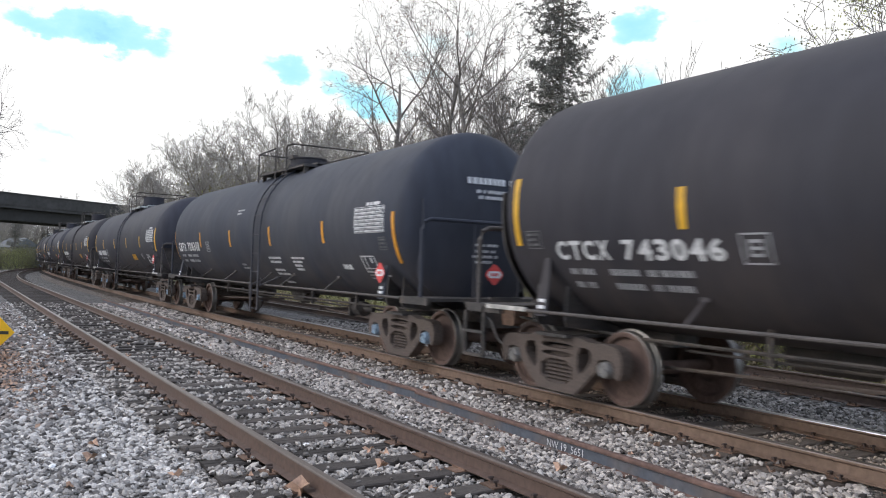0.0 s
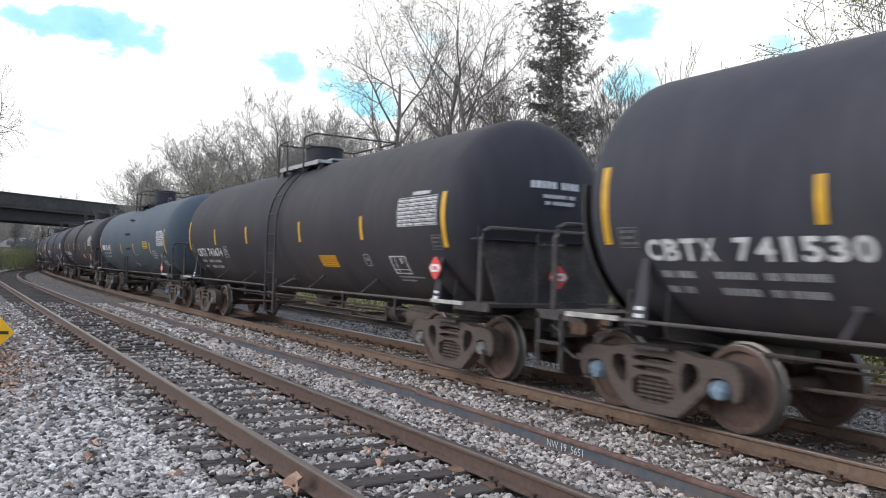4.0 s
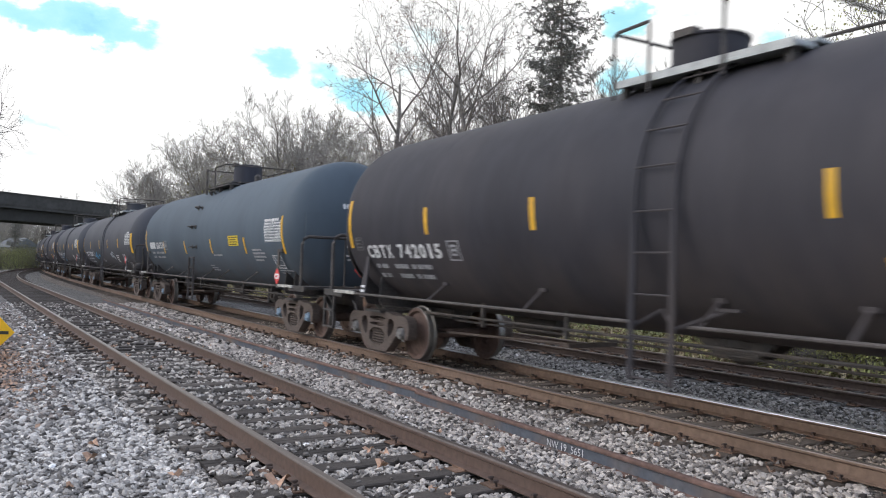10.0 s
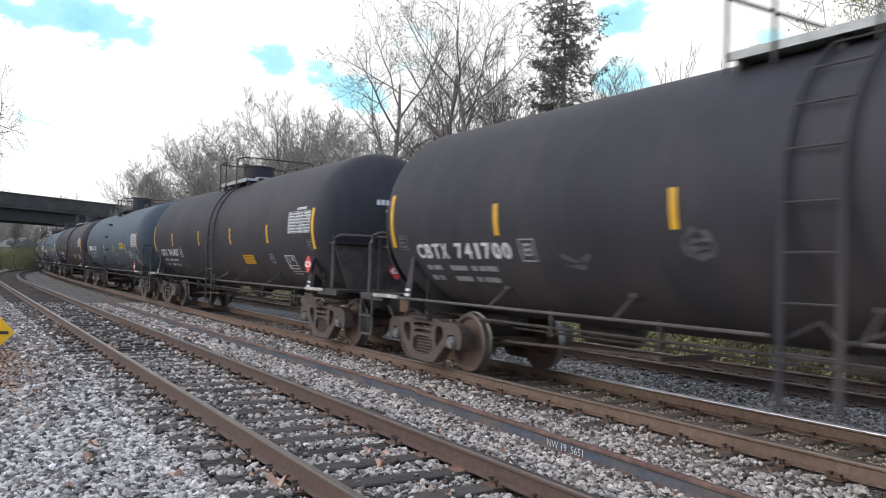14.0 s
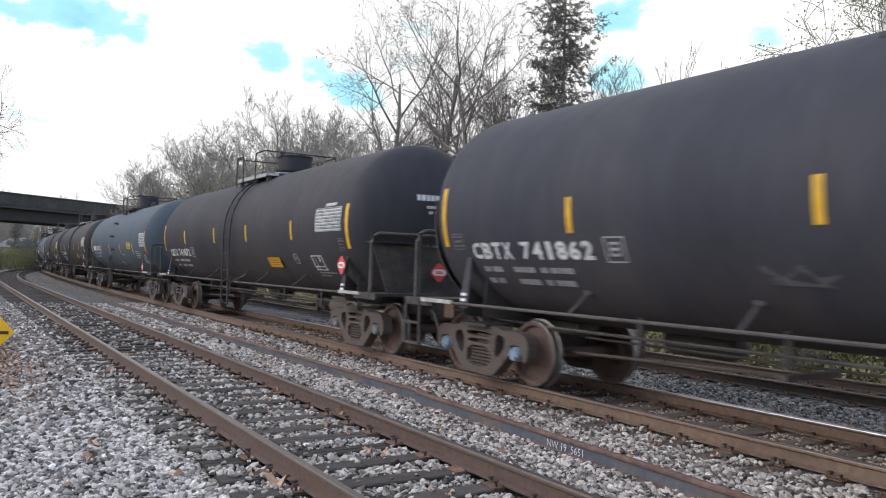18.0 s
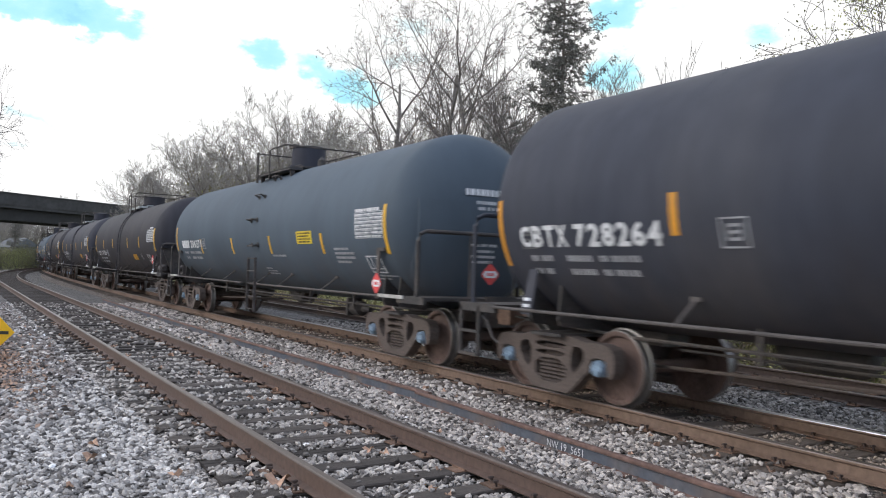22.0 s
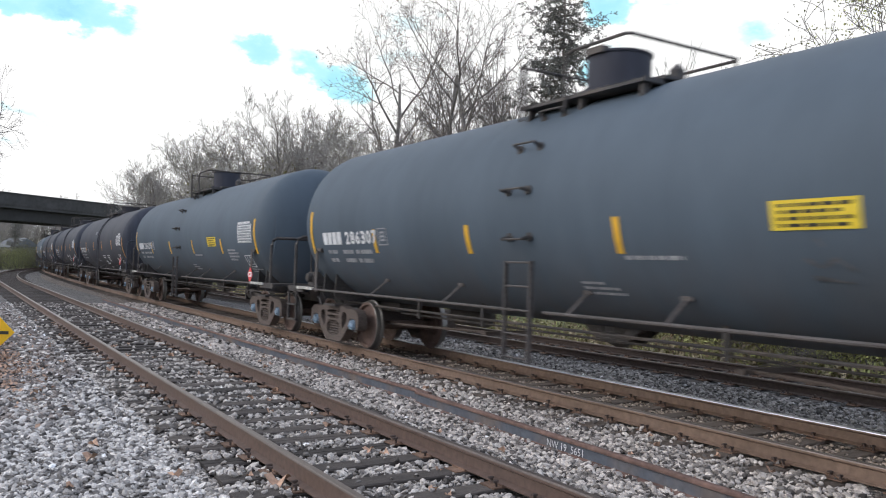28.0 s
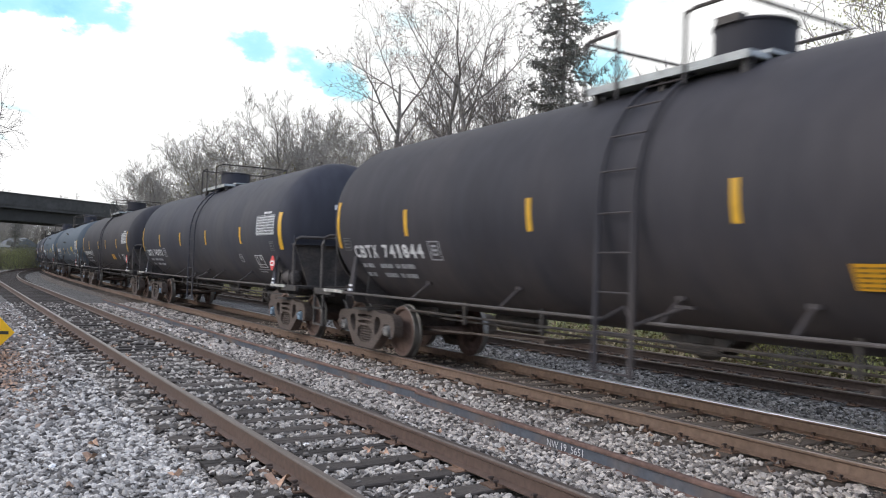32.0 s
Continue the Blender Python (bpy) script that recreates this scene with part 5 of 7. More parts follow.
for idx, (num, kind, place) in enumerate(TRAIN):
    car = CARS[idx]
    bx, bz, step, tall = MARKS[STYLE[kind]]
    if idx < 6:
        # too far off to read: plain blocks
        blocks = Geo()
        for k in (0, 1, 2, 3, 4.75, 5.75, 6.75, 7.75, 8.75, 9.75):
            decal(blocks, bx + k * step, bx + (0.82 + k) * step, bz, bz + tall)
        part("car_number", blocks, STENCIL, car)
        continue
    if kind != "blue":
        part("owner_mark", number_geo("CTCX" if num == "743046" else "CBTX", bx, bz, step * 0.86, step, tall), STENCIL, car)
    part("car_number", number_geo(num, bx + 4.75 * step, bz, step * 0.82, step, tall), STENCIL, car)
    if num == "729645":
        fill = [[(-4.28 + 0.115 * i, 1.76 - 0.052 * i + 0.04 * math.sin(i * 2.1)), (-4.20 + 0.095 * i, 1.44 - 0.024 * i + 0.03 * math.cos(i * 1.7))] for i in range(8)]
        spray(car, fill + [[(-4.26, 1.62), (-3.95, 1.50), (-3.70, 1.44), (-3.42, 1.36)], [(-4.20, 1.74), (-4.0, 1.64), (-3.72, 1.54), (-3.45, 1.42)], [(-3.95, 1.38), (-3.6, 1.32)],
                    [(-3.40, 1.44), (-3.14, 1.47), (-2.96, 1.55)]], 0.062, SPRAY_BLUE, "blue spray-painted scrawl with a trailing loop")
        spray(car, [ring(-3.02, 1.52, 0.12, 0.06), [(-2.93, 1.46), (-2.96, 1.40), (-3.06, 1.39)]], 0.026, SPRAY_BLUE, "blue spray-painted loop")
        fill = [[(-2.83 + 0.12 * i, 1.82 + 0.012 * i + 0.02 * math.sin(i * 2.3)), (-2.79 + 0.11 * i, 1.69 + 0.007 * i)] for i in range(6)]
        spray(car, fill + [[(-2.87, 1.84), (-2.78, 1.75)], [(-2.80, 1.68), (-2.30, 1.71)], [(-2.55, 1.84), (-2.20, 1.87)]], 0.033, SPRAY_SILVER, "silver spray-painted scrawl")
        spray(car, [ring(-2.09, 1.80, 0.135, 0.085), ring(-1.99, 1.635, 0.14, 0.055)], 0.026, SPRAY_SILVER, "silver spray-painted rings")
    if num == "741700":
        spray(car, [[(-1.42, 1.84), (-1.40, 1.98), (-1.28, 2.06), (-1.12, 2.02), (-1.04, 1.90), (-1.08, 1.80), (-1.24, 1.78), (-1.42, 1.82)], [(-1.36, 1.86), (-1.12, 1.88)], [(-1.34, 1.94), (-1.10, 1.96)], [(-1.36, 1.80), (-1.06, 1.82)]], 0.035, CHALK_FAINT, "faint pale round scrawl")
        spray(car, [[(-3.36, 1.80), (-3.1, 1.72), (-2.84, 1.80), (-3.0, 1.66), (-3.34, 1.68)]], 0.03, CHALK_FAINT, "faint pale scrawl")
    if num == "741862":
        spray(car, [[(-2.18, 1.70), (-1.95, 1.60), (-1.75, 1.70), (-1.6, 1.58), (-1.42, 1.64)], [(-2.1, 1.58), (-1.5, 1.54)]], 0.03, CHALK_FAINT, "faint pale scrawl")
    if num == "286307":
        spray(car, [[(3.66, 1.78), (3.8, 1.70), (3.95, 1.78), (4.1, 1.68)], [(3.7, 1.62), (4.05, 1.58)], [(3.8, 1.95), (3.86, 1.88)]], 0.02, CHALK_FAINT, "faint pale scrawl")
    if num == "729593":
        spray(car, [[(-3.46, 1.72), (-3.36, 1.66), (-3.24, 1.57)], [(-3.40, 1.76), (-3.28, 1.71), (-3.14, 1.56)], [(-3.22, 1.81), (-3.12, 1.77), (-2.98, 1.58)], [(-3.06, 1.80), (-2.94, 1.74), (-2.80, 1.57)], [(-3.32, 1.60), (-3.18, 1.70), (-3.08, 1.79)], [(-2.96, 1.60), (-2.88, 1.76), (-2.64, 1.92)],
                    [(-2.80, 1.86), (-2.70, 1.74), (-2.62, 1.60)], ring(-2.60, 1.74, 0.15, 0.15)], 0.038, SPRAY_BLUE, "blue spray-painted scrawl")
        spray(car, [[(-2.42, 1.68), (-2.10, 1.72), (-1.80, 1.76)], [(-2.04, 1.80), (-1.90, 1.80), (-1.80, 1.77), (-1.86, 1.70), (-2.00, 1.64)], [(-2.00, 1.77), (-1.84, 1.78)]], 0.03, SPRAY_BLUE, "blue spray-painted arrow")
        fill = [[(1.95 + 0.11 * i, 1.83 + 0.03 * math.sin(i * 1.9)), (2.03 + 0.10 * i, 1.71 - 0.004 * i)] for i in range(6)]
        spray(car, fill + [[(1.92, 1.85), (2.04, 1.70)], [(2.10, 1.69), (2.50, 1.67)], [(2.30, 1.86), (2.52, 1.91)]], 0.036, SPRAY_SILVER, "silver spray-painted scrawl")
        spray(car, [ring(2.62, 1.80, 0.15, 0.10), ring(2.74, 1.63, 0.115, 0.042)], 0.026, SPRAY_SILVER, "silver spray-painted rings")


# what sets the cars apart: how far strips, ladders, domes and notices sit from the usual place
DARK_X, BLUE_X, SLATE_X, GREY_X = (-4.77, -1.56, 1.55, 4.52), (-4.44, -1.53, 1.45, 4.53), (-4.55, -1.63, 1.45, 4.56), (-4.53, -1.5, 1.5, 4.56)
ODD = {7: dict(strips=(-4.8, -1.68, 1.34, 4.48), end=-0.14, table=-0.3, panel=0.09), 8: dict(strips=(-4.44, -1.47, 1.49, 4.77), panel=0.3, ladder=0.86, dome=0.3),
       9: dict(strips=(-4.77, -2.01, 1.55, 4.52)), 11: dict(strips=(-4.54, -1.64, 2.05, 4.56), ladder=0.36, dome=-0.33, notes=0.83),
       12: dict(strips=(-4.53, -1.24, 1.49, 4.55), end=0.09, table=0.45, frame=-0.7, placard=-0.5, notes=0.75), 13: dict(dome=0.2),
       14: dict(rise=0.04, strips=(-4.68, -2.04, 1.95, 4.52), dome=0.27), 16: dict(strips=(-4.87, -1.55, 1.6, 4.5)), 17: dict(strips=(-4.58, -1.5, 1.55, 4.52), dome=1.3),
       19: dict(rise=0.04, sink=0.055, strips=(-4.7, -1.43, 1.41, 4.52), dome=1.49, panel=0.36), 20: dict(strips=(-4.68, -1.5, 1.38, 4.59), dome=1.23, panel=0.26),
       21: dict(front=0.16, strips=(-4.86, -2.11, 1.73, 4.27), panel=0.09, hexagon=-0.24), 22: dict(strips=(-4.44, -1.42, 1.49, 4.53), ladder=0.78, dome=0.27),
       24: dict(strips=(-4.75, -1.82, 1.3, 4.55), dome=-0.8, notes=-0.1), 25: dict(strips=(-4.54, -1.52, 1.45, 4.56), dome=0.32), 27: dict(panel=0.17, dome=0.2),
       28: dict(strips=(-4.8, -1.32, 1.16, 4.42), end=-0.18, dome=1.19, panel=0.08),
       29: dict(strips=(-4.49, -1.52, 1.52, 4.79), end=0.11, table=0.2, frame=0.24, placard=-0.06, ladder=0.25, no_panel=True), 30: dict(strips=(-4.77, -1.56, 1.55, 4.49), rise=0.035, dome=1.45, panel=0.24, sink=0.05)}
USUAL = {"dark": DARK_X, "blue": BLUE_X, "slate": SLATE_X, "grey": GREY_X}


PAINTED = ("reflective_strip", "car_number", "owner_mark", "fine_print", "stencil_box", "test_table", "stencil_frame", "notice_panel", "hexagon_mark", "graffiti", "side_ladder", "grab_rung",
           "manway_nozzle", "protective_housing")


def slide(ob, by):
    """Moves a painted mark along the car so that it stays on the rounded head."""
    ob.data = ob.data.copy()
    for v in ob.data.vertices:
        x, y, z = v.co
        v.co = (x + by, y + on_shell(x + by, z, 0)[1] - on_shell(x, z, 0)[1], z)


def set_apart(idx):
    odd, kind = ODD.get(idx, {}), STYLE[TRAIN[idx][1]]
    drift = TRAIN[idx][2] - PLACE[idx] if idx > 6 else 0.0
    usual = USUAL[kind]
    HEAD[:] = HEADS[kind]
    for ob in list(CARS[idx].children):
        base = ob.name.split(".")[0]
        x = ob.data.vertices[0].co.x if ob.type == "MESH" else 0.0
        if base in PAINTED and abs(x) < 7:
            ob.location.x += drift
        if base == "reflective_strip":
            if x > 7 and "end" in odd:
                slide(ob, odd["end"])
            elif x < -7 and "front" in odd:
                slide(ob, odd["front"])
            elif abs(x) < 6 and "strips" in odd:
                k = min(range(4), key=lambda i: abs(usual[i] - x))
                ob.location.x += odd["strips"][k] - usual[k]
                ob.location.z += odd.get("rise", 0.0)
        elif base == "side_ladder" or base == "grab_rung":
            ob.location.x += odd.get("ladder", 0.0)
        elif base in ("manway_nozzle", "protective_housing"):
            ob.location.x += odd.get("dome", 0.0)
        elif base == "test_table" or (base == "fine_print" and x > 5.9 and ob.data.vertices[0].co.z > 2.5):
            ob.location.x += odd.get("table", 0.0)
        elif base == "stencil_frame":
            ob.location.x += odd.get("frame", 0.0)
        elif base == "hexagon_mark":
            ob.location.x += odd.get("hexagon", 0.0)
        elif base == "placard_holder" and x > 6:
            ob.location.x += odd.get("placard", 0.0)
        elif base == "notice_panel" or (base == "fine_print" and kind in ("dark", "blue") and 2.3 < x < 3.5):
            if odd.get("no_panel"):
                bpy.data.objects.remove(ob)
            else:
                ob.location.x += odd.get("panel", 0.0)
                ob.location.z -= odd.get("sink", 0.0)
        elif base == "fine_print" and kind in ("slate", "grey") and 2.4 < x < 2.7:
            ob.location.x += odd.get("notes", 0.0)


for idx in range(len(TRAIN)):
    set_apart(idx)
# some cars carry an air reservoir beside the end platform
for idx in (7, 12, 21, 29):
    part("air_reservoir", shared("end_reservoir", lambda: Geo().lathe([(7.22, 0.001), (7.24, 0.10), (7.30, 0.15), (7.86, 0.15), (7.92, 0.10), (7.94, 0.001)], "x", (0, -1.2, 1.30), 18).box(7.35, 7.40, -1.36, -1.04, 1.12, 1.47).box(7.76, 7.81, -1.36, -1.04, 1.12, 1.47), GREY_STEEL, True), None, CARS[idx], "dusty grey air reservoir on the end platform")


def car_pose(s):
    p, _ = along(MAIN, s - TRUCK_X)
    q, _ = along(MAIN, s + TRUCK_X)
    d = q - p
    return Matrix.Translation((p + q) / 2) @ Matrix.Rotation(math.atan2(d.y, d.x), 4, "Z")

# ---- loose spare rails standing between the tracks ----
def loose_rail(pts, label):
    """A spare rail set down on its base: rusty head and base, blue-grey web."""
    mats = [1, 1, 0, 0, 1, 1, 1, 1, 1, 1, 0, 0, 1, 1, 1]
    n = len(RAIL_PROFILE)
    vs, fs, ms = [], [], []
    for x, y in pts:
        z = ground_height(y) + 0.172 + 0.008
        vs += [(x, y + a, z + b) for a, b in RAIL_PROFILE]
    for i in range(len(pts) - 1):
        for k in range(n):
            k2 = (k + 1) % n
            fs.append((i * n + k, (i + 1) * n + k, (i + 1) * n + k2, i * n + k2))
            ms.append(mats[k])
    fs += [tuple(range(n)), tuple(range((len(pts) - 1) * n, len(pts) * n))]
    ms += [1, 1]
    g = Geo()
    g.v, g.f, g.m = vs, fs, ms
    ob = new("loose_rail", g.mesh("loose_rail", [LOOSE_BLUE, LOOSE_RUST]))
    return tagged(ob, label, "rail", "spare rails beside the track")


def rail_line(x0, x1, y0, y1, bow):
    return [(x0 + (x1 - x0) * i / 12, y0 + (y1 - y0) * i / 12 + bow * math.sin(math.pi * i / 12)) for i in range(13)]


marked = loose_rail(rail_line(2.0, -9.4, 4.92, 5.42, 0.06), "spare blue-grey steel rail with chalk marks resting in the ballast")
loose_rail(rail_line(-9.2, -34.9, 5.50, 5.26, -0.08), "rusty spare steel rail resting in the ballast between tracks")


def chalk_marks():
    """The hand-written mark on the web of the spare rail."""
    cu = bpy.data.curves.new("chalk", "FONT")
    cu.body, cu.size, cu.space_character, cu.resolution_u = "NW 19  5651", 0.108, 1.0, 2
    ob = new("chalk", cu)
    bpy.context.view_layer.update()
    me = bpy.data.meshes.new_from_object(ob.evaluated_get(bpy.context.evaluated_depsgraph_get()))
    bpy.data.objects.remove(ob)
    me.materials.append(STENCIL)
    yaw = math.atan2(4.92 - 5.42, 11.4)
    lay = tagged(part("chalk_mark", me, None, marked), kind="stuff")
    lay.matrix_basis = Matrix.Translation((-6.49, 5.312, -0.203)) @ Matrix.Rotation(yaw, 4, "Z") @ pose(0, 0, 0, 90, 0, 0)


chalk_marks()


# ---- trees ----
def grow(rng, base, height, lean, limbs, spread, levels, twig_r, trunk_r, up=0.35, fork=0.25, kids=(7, 6, 5), wob=0.16):
    """Branch polylines of a leafless tree: (points, radii, level)."""
    out = []

    def branch(p, d, length, r, lev):
        n = 6 if lev == 0 else 5 if lev == 1 else 4
        pts, rs = [p.copy()], [r]
        q, dd = p.copy(), d.copy()
        for i in range(n):
            dd = (dd + Vector((rng.gauss(0, wob), rng.gauss(0, wob), rng.gauss(0, wob * 0.6) + up * 0.12 * (lev > 0)))).normalized()
            q = q + dd * (length / n)
            pts.append(q.copy())
            rs.append(max(twig_r, r * (1 - 0.80 * (i + 1) / n)))
        out.append((pts, rs, lev))
        if lev >= levels:
            return
        k = limbs if lev == 0 else kids[min(lev - 1, len(kids) - 1)]
        for j in range(k):
            u = fork + (1 - fork) * (j + rng.uniform(0.1, 0.9)) / k
            u = min(0.99, u)
            f = u * n
            i = min(int(f), n - 1)
            at = pts[i].lerp(pts[i + 1], f - i)
            ax = (pts[i + 1] - pts[i]).normalized()
            side = ax.cross(Vector((rng.gauss(0, 1), rng.gauss(0, 1), rng.gauss(0, 1)))).normalized()
            ang = spread * rng.uniform(0.65, 1.25)
            nd = (ax * math.cos(ang) + side * math.sin(ang) + Vector((0, 0, up * 0.5))).normalized()
            nl = length * (rng.uniform(0.42, 0.66) if lev == 0 else rng.uniform(0.38, 0.6)) * (1.15 - 0.45 * u)
            branch(at, nd, nl, max(twig_r, rs[i] * (0.55 if lev == 0 else 0.6)), lev + 1)

    branch(Vector(base), (Vector((lean[0], lean[1], 1))).normalized(), height * 0.82, trunk_r, 0)
    return out


def tubes(branches, sides_of):
    V, F = [], []
    for pts, rs, lev in branches:
        g = Geo()
        g.tube(pts, rs, sides_of(lev), caps=False)
        o = len(V)
        V += g.v
        F += [tuple(i + o for i in f) for f in g.f]
    return V, F


def leaf_cloud(rng, centers, n, size, jitter):
    """Many small two-faced leaves round the given points."""
    V, F = [], []
    for _ in range(n):
        c = rng.choice(centers)
        p = Vector(c) + Vector((rng.gauss(0, jitter), rng.gauss(0, jitter), rng.gauss(0, jitter)))
        e = Euler((rng.uniform(0, 6.3), rng.uniform(0, 6.3), rng.uniform(0, 6.3))).to_matrix()
        k = size * rng.uniform(0.6, 1.4)
        o = len(V)
        V += [tuple(p + e @ Vector(q)) for q in ((-k, 0, 0), (0, -0.55 * k, 0.12 * k), (k, 0, 0), (0, 0.55 * k, 0.12 * k))]
        F += [(o, o + 1, o + 2), (o, o + 2, o + 3)]
    return V, F


TREE_H = {}


def bare_tree(name, seed, height, trunk_r, limbs, spread, levels, twig_r, bark, twig, label, kids=(7, 6, 5), fork=0.25, up=0.35, leaves=None, lean=(0, 0), wob=0.16):
    rng = random.Random(seed)
    br = grow(rng, (0, 0, -0.3), height, lean, limbs, spread, levels, twig_r, trunk_r, up, fork, kids, wob)
    root = tagged(empty(name), label, "tree", "trees along the line")
    TREE_H[root.name] = max(p.z for b in br for p in b[0])
    v, f = tubes([b for b in br if b[2] <= 1], lambda l: 8 if l == 0 else 6)
    part("trunk", raw_mesh("trunk", v, f, bark, smooth=True), None, root)
    v, f = tubes([b for b in br if b[2] > 1], lambda l: 4 if l == 2 else 3)
    part("crown", raw_mesh("crown", v, f, twig), None, root)
    if leaves:
        n, size, jit, mat, zlo = leaves
        tips = [tuple(b[0][-1]) for b in br if b[2] >= 2 and b[0][-1].z > zlo]
        tips += [tuple(b[0][2]) for b in br if b[2] >= 2 and b[0][2].z > zlo]
        v, f = leaf_cloud(rng, tips, n, size, jit)
        part("leaves", raw_mesh("leaves", v, f, mat), None, root)
    return root


def spot(px, y):
    """A place in plan from a bearing, in degrees to the left of straight across the tracks, and the distance across."""
    return -math.tan(radians(px)) * y, y


def put_tree(proto, bearing, y, tall, turn=0.0, first=False, z=None):
    """Stand a tree by its bearing, its distance across and its height in metres."""
    x, yy = spot(bearing, y)
    m = Matrix.Translation((x, yy, (min(ground_height(yy), 0.9) - 0.1) if z is None else z)) @ Matrix.Rotation(turn, 4, "Z")
    if first:
        proto.matrix_basis = m
        ob = proto
    else:
        ob = copy_thing(proto, m)
    k = tall / TREE_H[proto.name]
    ob.scale = (k, k, k)
    return ob


def conifer(seed, height, label):
    """Boughs that sweep out and turn up at the tips, hung with drooping sprays of needles; ragged outline with gaps, bare twigs low down."""
    rng = random.Random(seed)
    root = tagged(empty("conifer_tree"), label, "tree", "trees along the line")
    g, tw = Geo(), Geo()
    g.tube([(0, 0, -0.3), (0.05, 0.02, height * 0.5), (0.0, 0.0, height)], [0.20, 0.12, 0.02], 8)
    V, F = [], []
    z = height * 0.10
    while z < height - 0.15:
        frac = z / height
        reach = 0.20 * height * (1 - frac) ** 0.45 + 0.18
        for k in range(rng.randint(4, 6)):
            a = rng.uniform(0, 6.283)
            ln = reach * rng.choice((0.45, 0.7, 0.85, 1.0, 1.2)) * rng.uniform(0.85, 1.15)
            out = Vector((math.cos(a), math.sin(a), 0))
            base = Vector((0, 0, z))
            mid = base + out * ln * 0.6 + Vector((0, 0, ln * rng.uniform(-0.15, 0.12)))
            tip = base + out * ln + Vector((0, 0, ln * rng.uniform(0.0, 0.55)))
            g.tube([tuple(base), tuple(mid), tuple(tip)], [0.03, 0.02, 0.008], 4)
            sprays = max(3, int(ln * 5.6))
            for i in range(sprays):
                u = 0.12 + 0.92 * (i + rng.random()) / sprays
                c = base.lerp(mid, u / 0.6) if u < 0.6 else mid.lerp(tip, (u - 0.6) / 0.4)
                fall = Vector((out.x * 0.45 + rng.gauss(0, 0.45), out.y * 0.45 + rng.gauss(0, 0.45), rng.uniform(-0.75, 0.35))).normalized() * rng.uniform(0.20, 0.46)
                if frac < 0.72 and rng.random() < 0.5:
                    tw.tube([tuple(c), tuple(c + fall * 0.8 + Vector((0, 0, -0.06))), tuple(c + fall * 1.6 + Vector((rng.gauss(0, 0.1), rng.gauss(0, 0.1), -0.02)))], [0.009, 0.007, 0.004], 3, caps=False)
                for _ in range(rng.randint(18, 30)):
                    v = rng.random()
                    q0 = c + fall * v + Vector((rng.gauss(0, 0.05), rng.gauss(0, 0.05), rng.gauss(0, 0.035) - 0.06 * v))
                    d = (fall.normalized() + Vector((rng.gauss(0, 0.6), rng.gauss(0, 0.6), rng.gauss(-0.1, 0.4)))).normalized()
                    w = d.cross(Vector((rng.gauss(0, 1), rng.gauss(0, 1), rng.gauss(0, 1)))).normalized()
                    n = rng.uniform(0.07, 0.15)
                    o = len(V)
                    V += [tuple(q0), tuple(q0 + d * n * 0.45 + w * n * 0.22), tuple(q0 + d * n), tuple(q0 + d * n * 0.45 - w * n * 0.22)]
                    F += [(o, o + 1, o + 2), (o, o + 2, o + 3)]
        z += rng.uniform(0.17, 0.40)
    TREE_H[root.name] = height
    part("trunk", g, BARK, root)
    tagged(part("twigwork", tw, TWIG_FAR, root, "bare grey twigs under the boughs"), kind="stuff")
    part("crown", raw_mesh("needles", V, F, NEEDLE), None, root)
    return root


def shrub(name, seed, w, h, n, size, mat, label, stems=26):
    """Low tangled bush: stems and many small leaves with gaps."""
    rng = random.Random(seed)
    root = tagged(empty(name), label, "bush", "bushes along the line")
    g = Geo()
    tips = []
    for _ in range(stems):
        a, r = rng.uniform(0, 6.283), rng.uniform(0.0, 0.3)
        p = Vector((math.cos(a) * w * r, math.sin(a) * w * r * 0.6, -0.1))
        d = Vector((math.cos(a) * rng.uniform(0, 0.6), math.sin(a) * rng.uniform(0, 0.5), 1)).normalized()
        pts = [p]
        for i in range(4):
            d = (d + Vector((rng.gauss(0, 0.22), rng.gauss(0, 0.22), rng.gauss(0, 0.12)))).normalized()
            pts.append(pts[-1] + d * h * rng.uniform(0.16, 0.29))
        g.tube([tuple(q) for q in pts], [0.02, 0.016, 0.012, 0.008, 0.005], 4, caps=False)
        tips += [tuple(q) for q in pts[1:]]
    part("branchwork", g, TWIG, root)
    v, f = leaf_cloud(rng, tips, n, size, 0.17 * w)
    part("leaves", raw_mesh("leaves", v, f, mat), None, root)
    return root


BIG = bare_tree("bare_tree", 21, 15.5, 0.30, 10, 0.86, 4, 0.0075, BARK_PALE, TWIG, "tall leafless tree with open grey-brown branches behind the siding", kids=(7, 5, 4), fork=0.24, up=0.14, leaves=(260, 0.06, 0.12, LEAF_RUST, 6.0), wob=0.13)
FORK = bare_tree("bare_tree", 22, 13.0, 0.20, 10, 0.58, 4, 0.0075, BARK, TWIG, "slender leafless tree with upright branches behind the siding", kids=(6, 5, 4), fork=0.10, up=0.5, wob=0.13)
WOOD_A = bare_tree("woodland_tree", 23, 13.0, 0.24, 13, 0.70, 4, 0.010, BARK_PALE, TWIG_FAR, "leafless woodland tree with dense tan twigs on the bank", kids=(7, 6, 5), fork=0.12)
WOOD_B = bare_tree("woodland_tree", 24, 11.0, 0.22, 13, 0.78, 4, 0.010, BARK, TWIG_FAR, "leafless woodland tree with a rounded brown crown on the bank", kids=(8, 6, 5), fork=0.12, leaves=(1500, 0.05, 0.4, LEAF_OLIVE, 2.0))
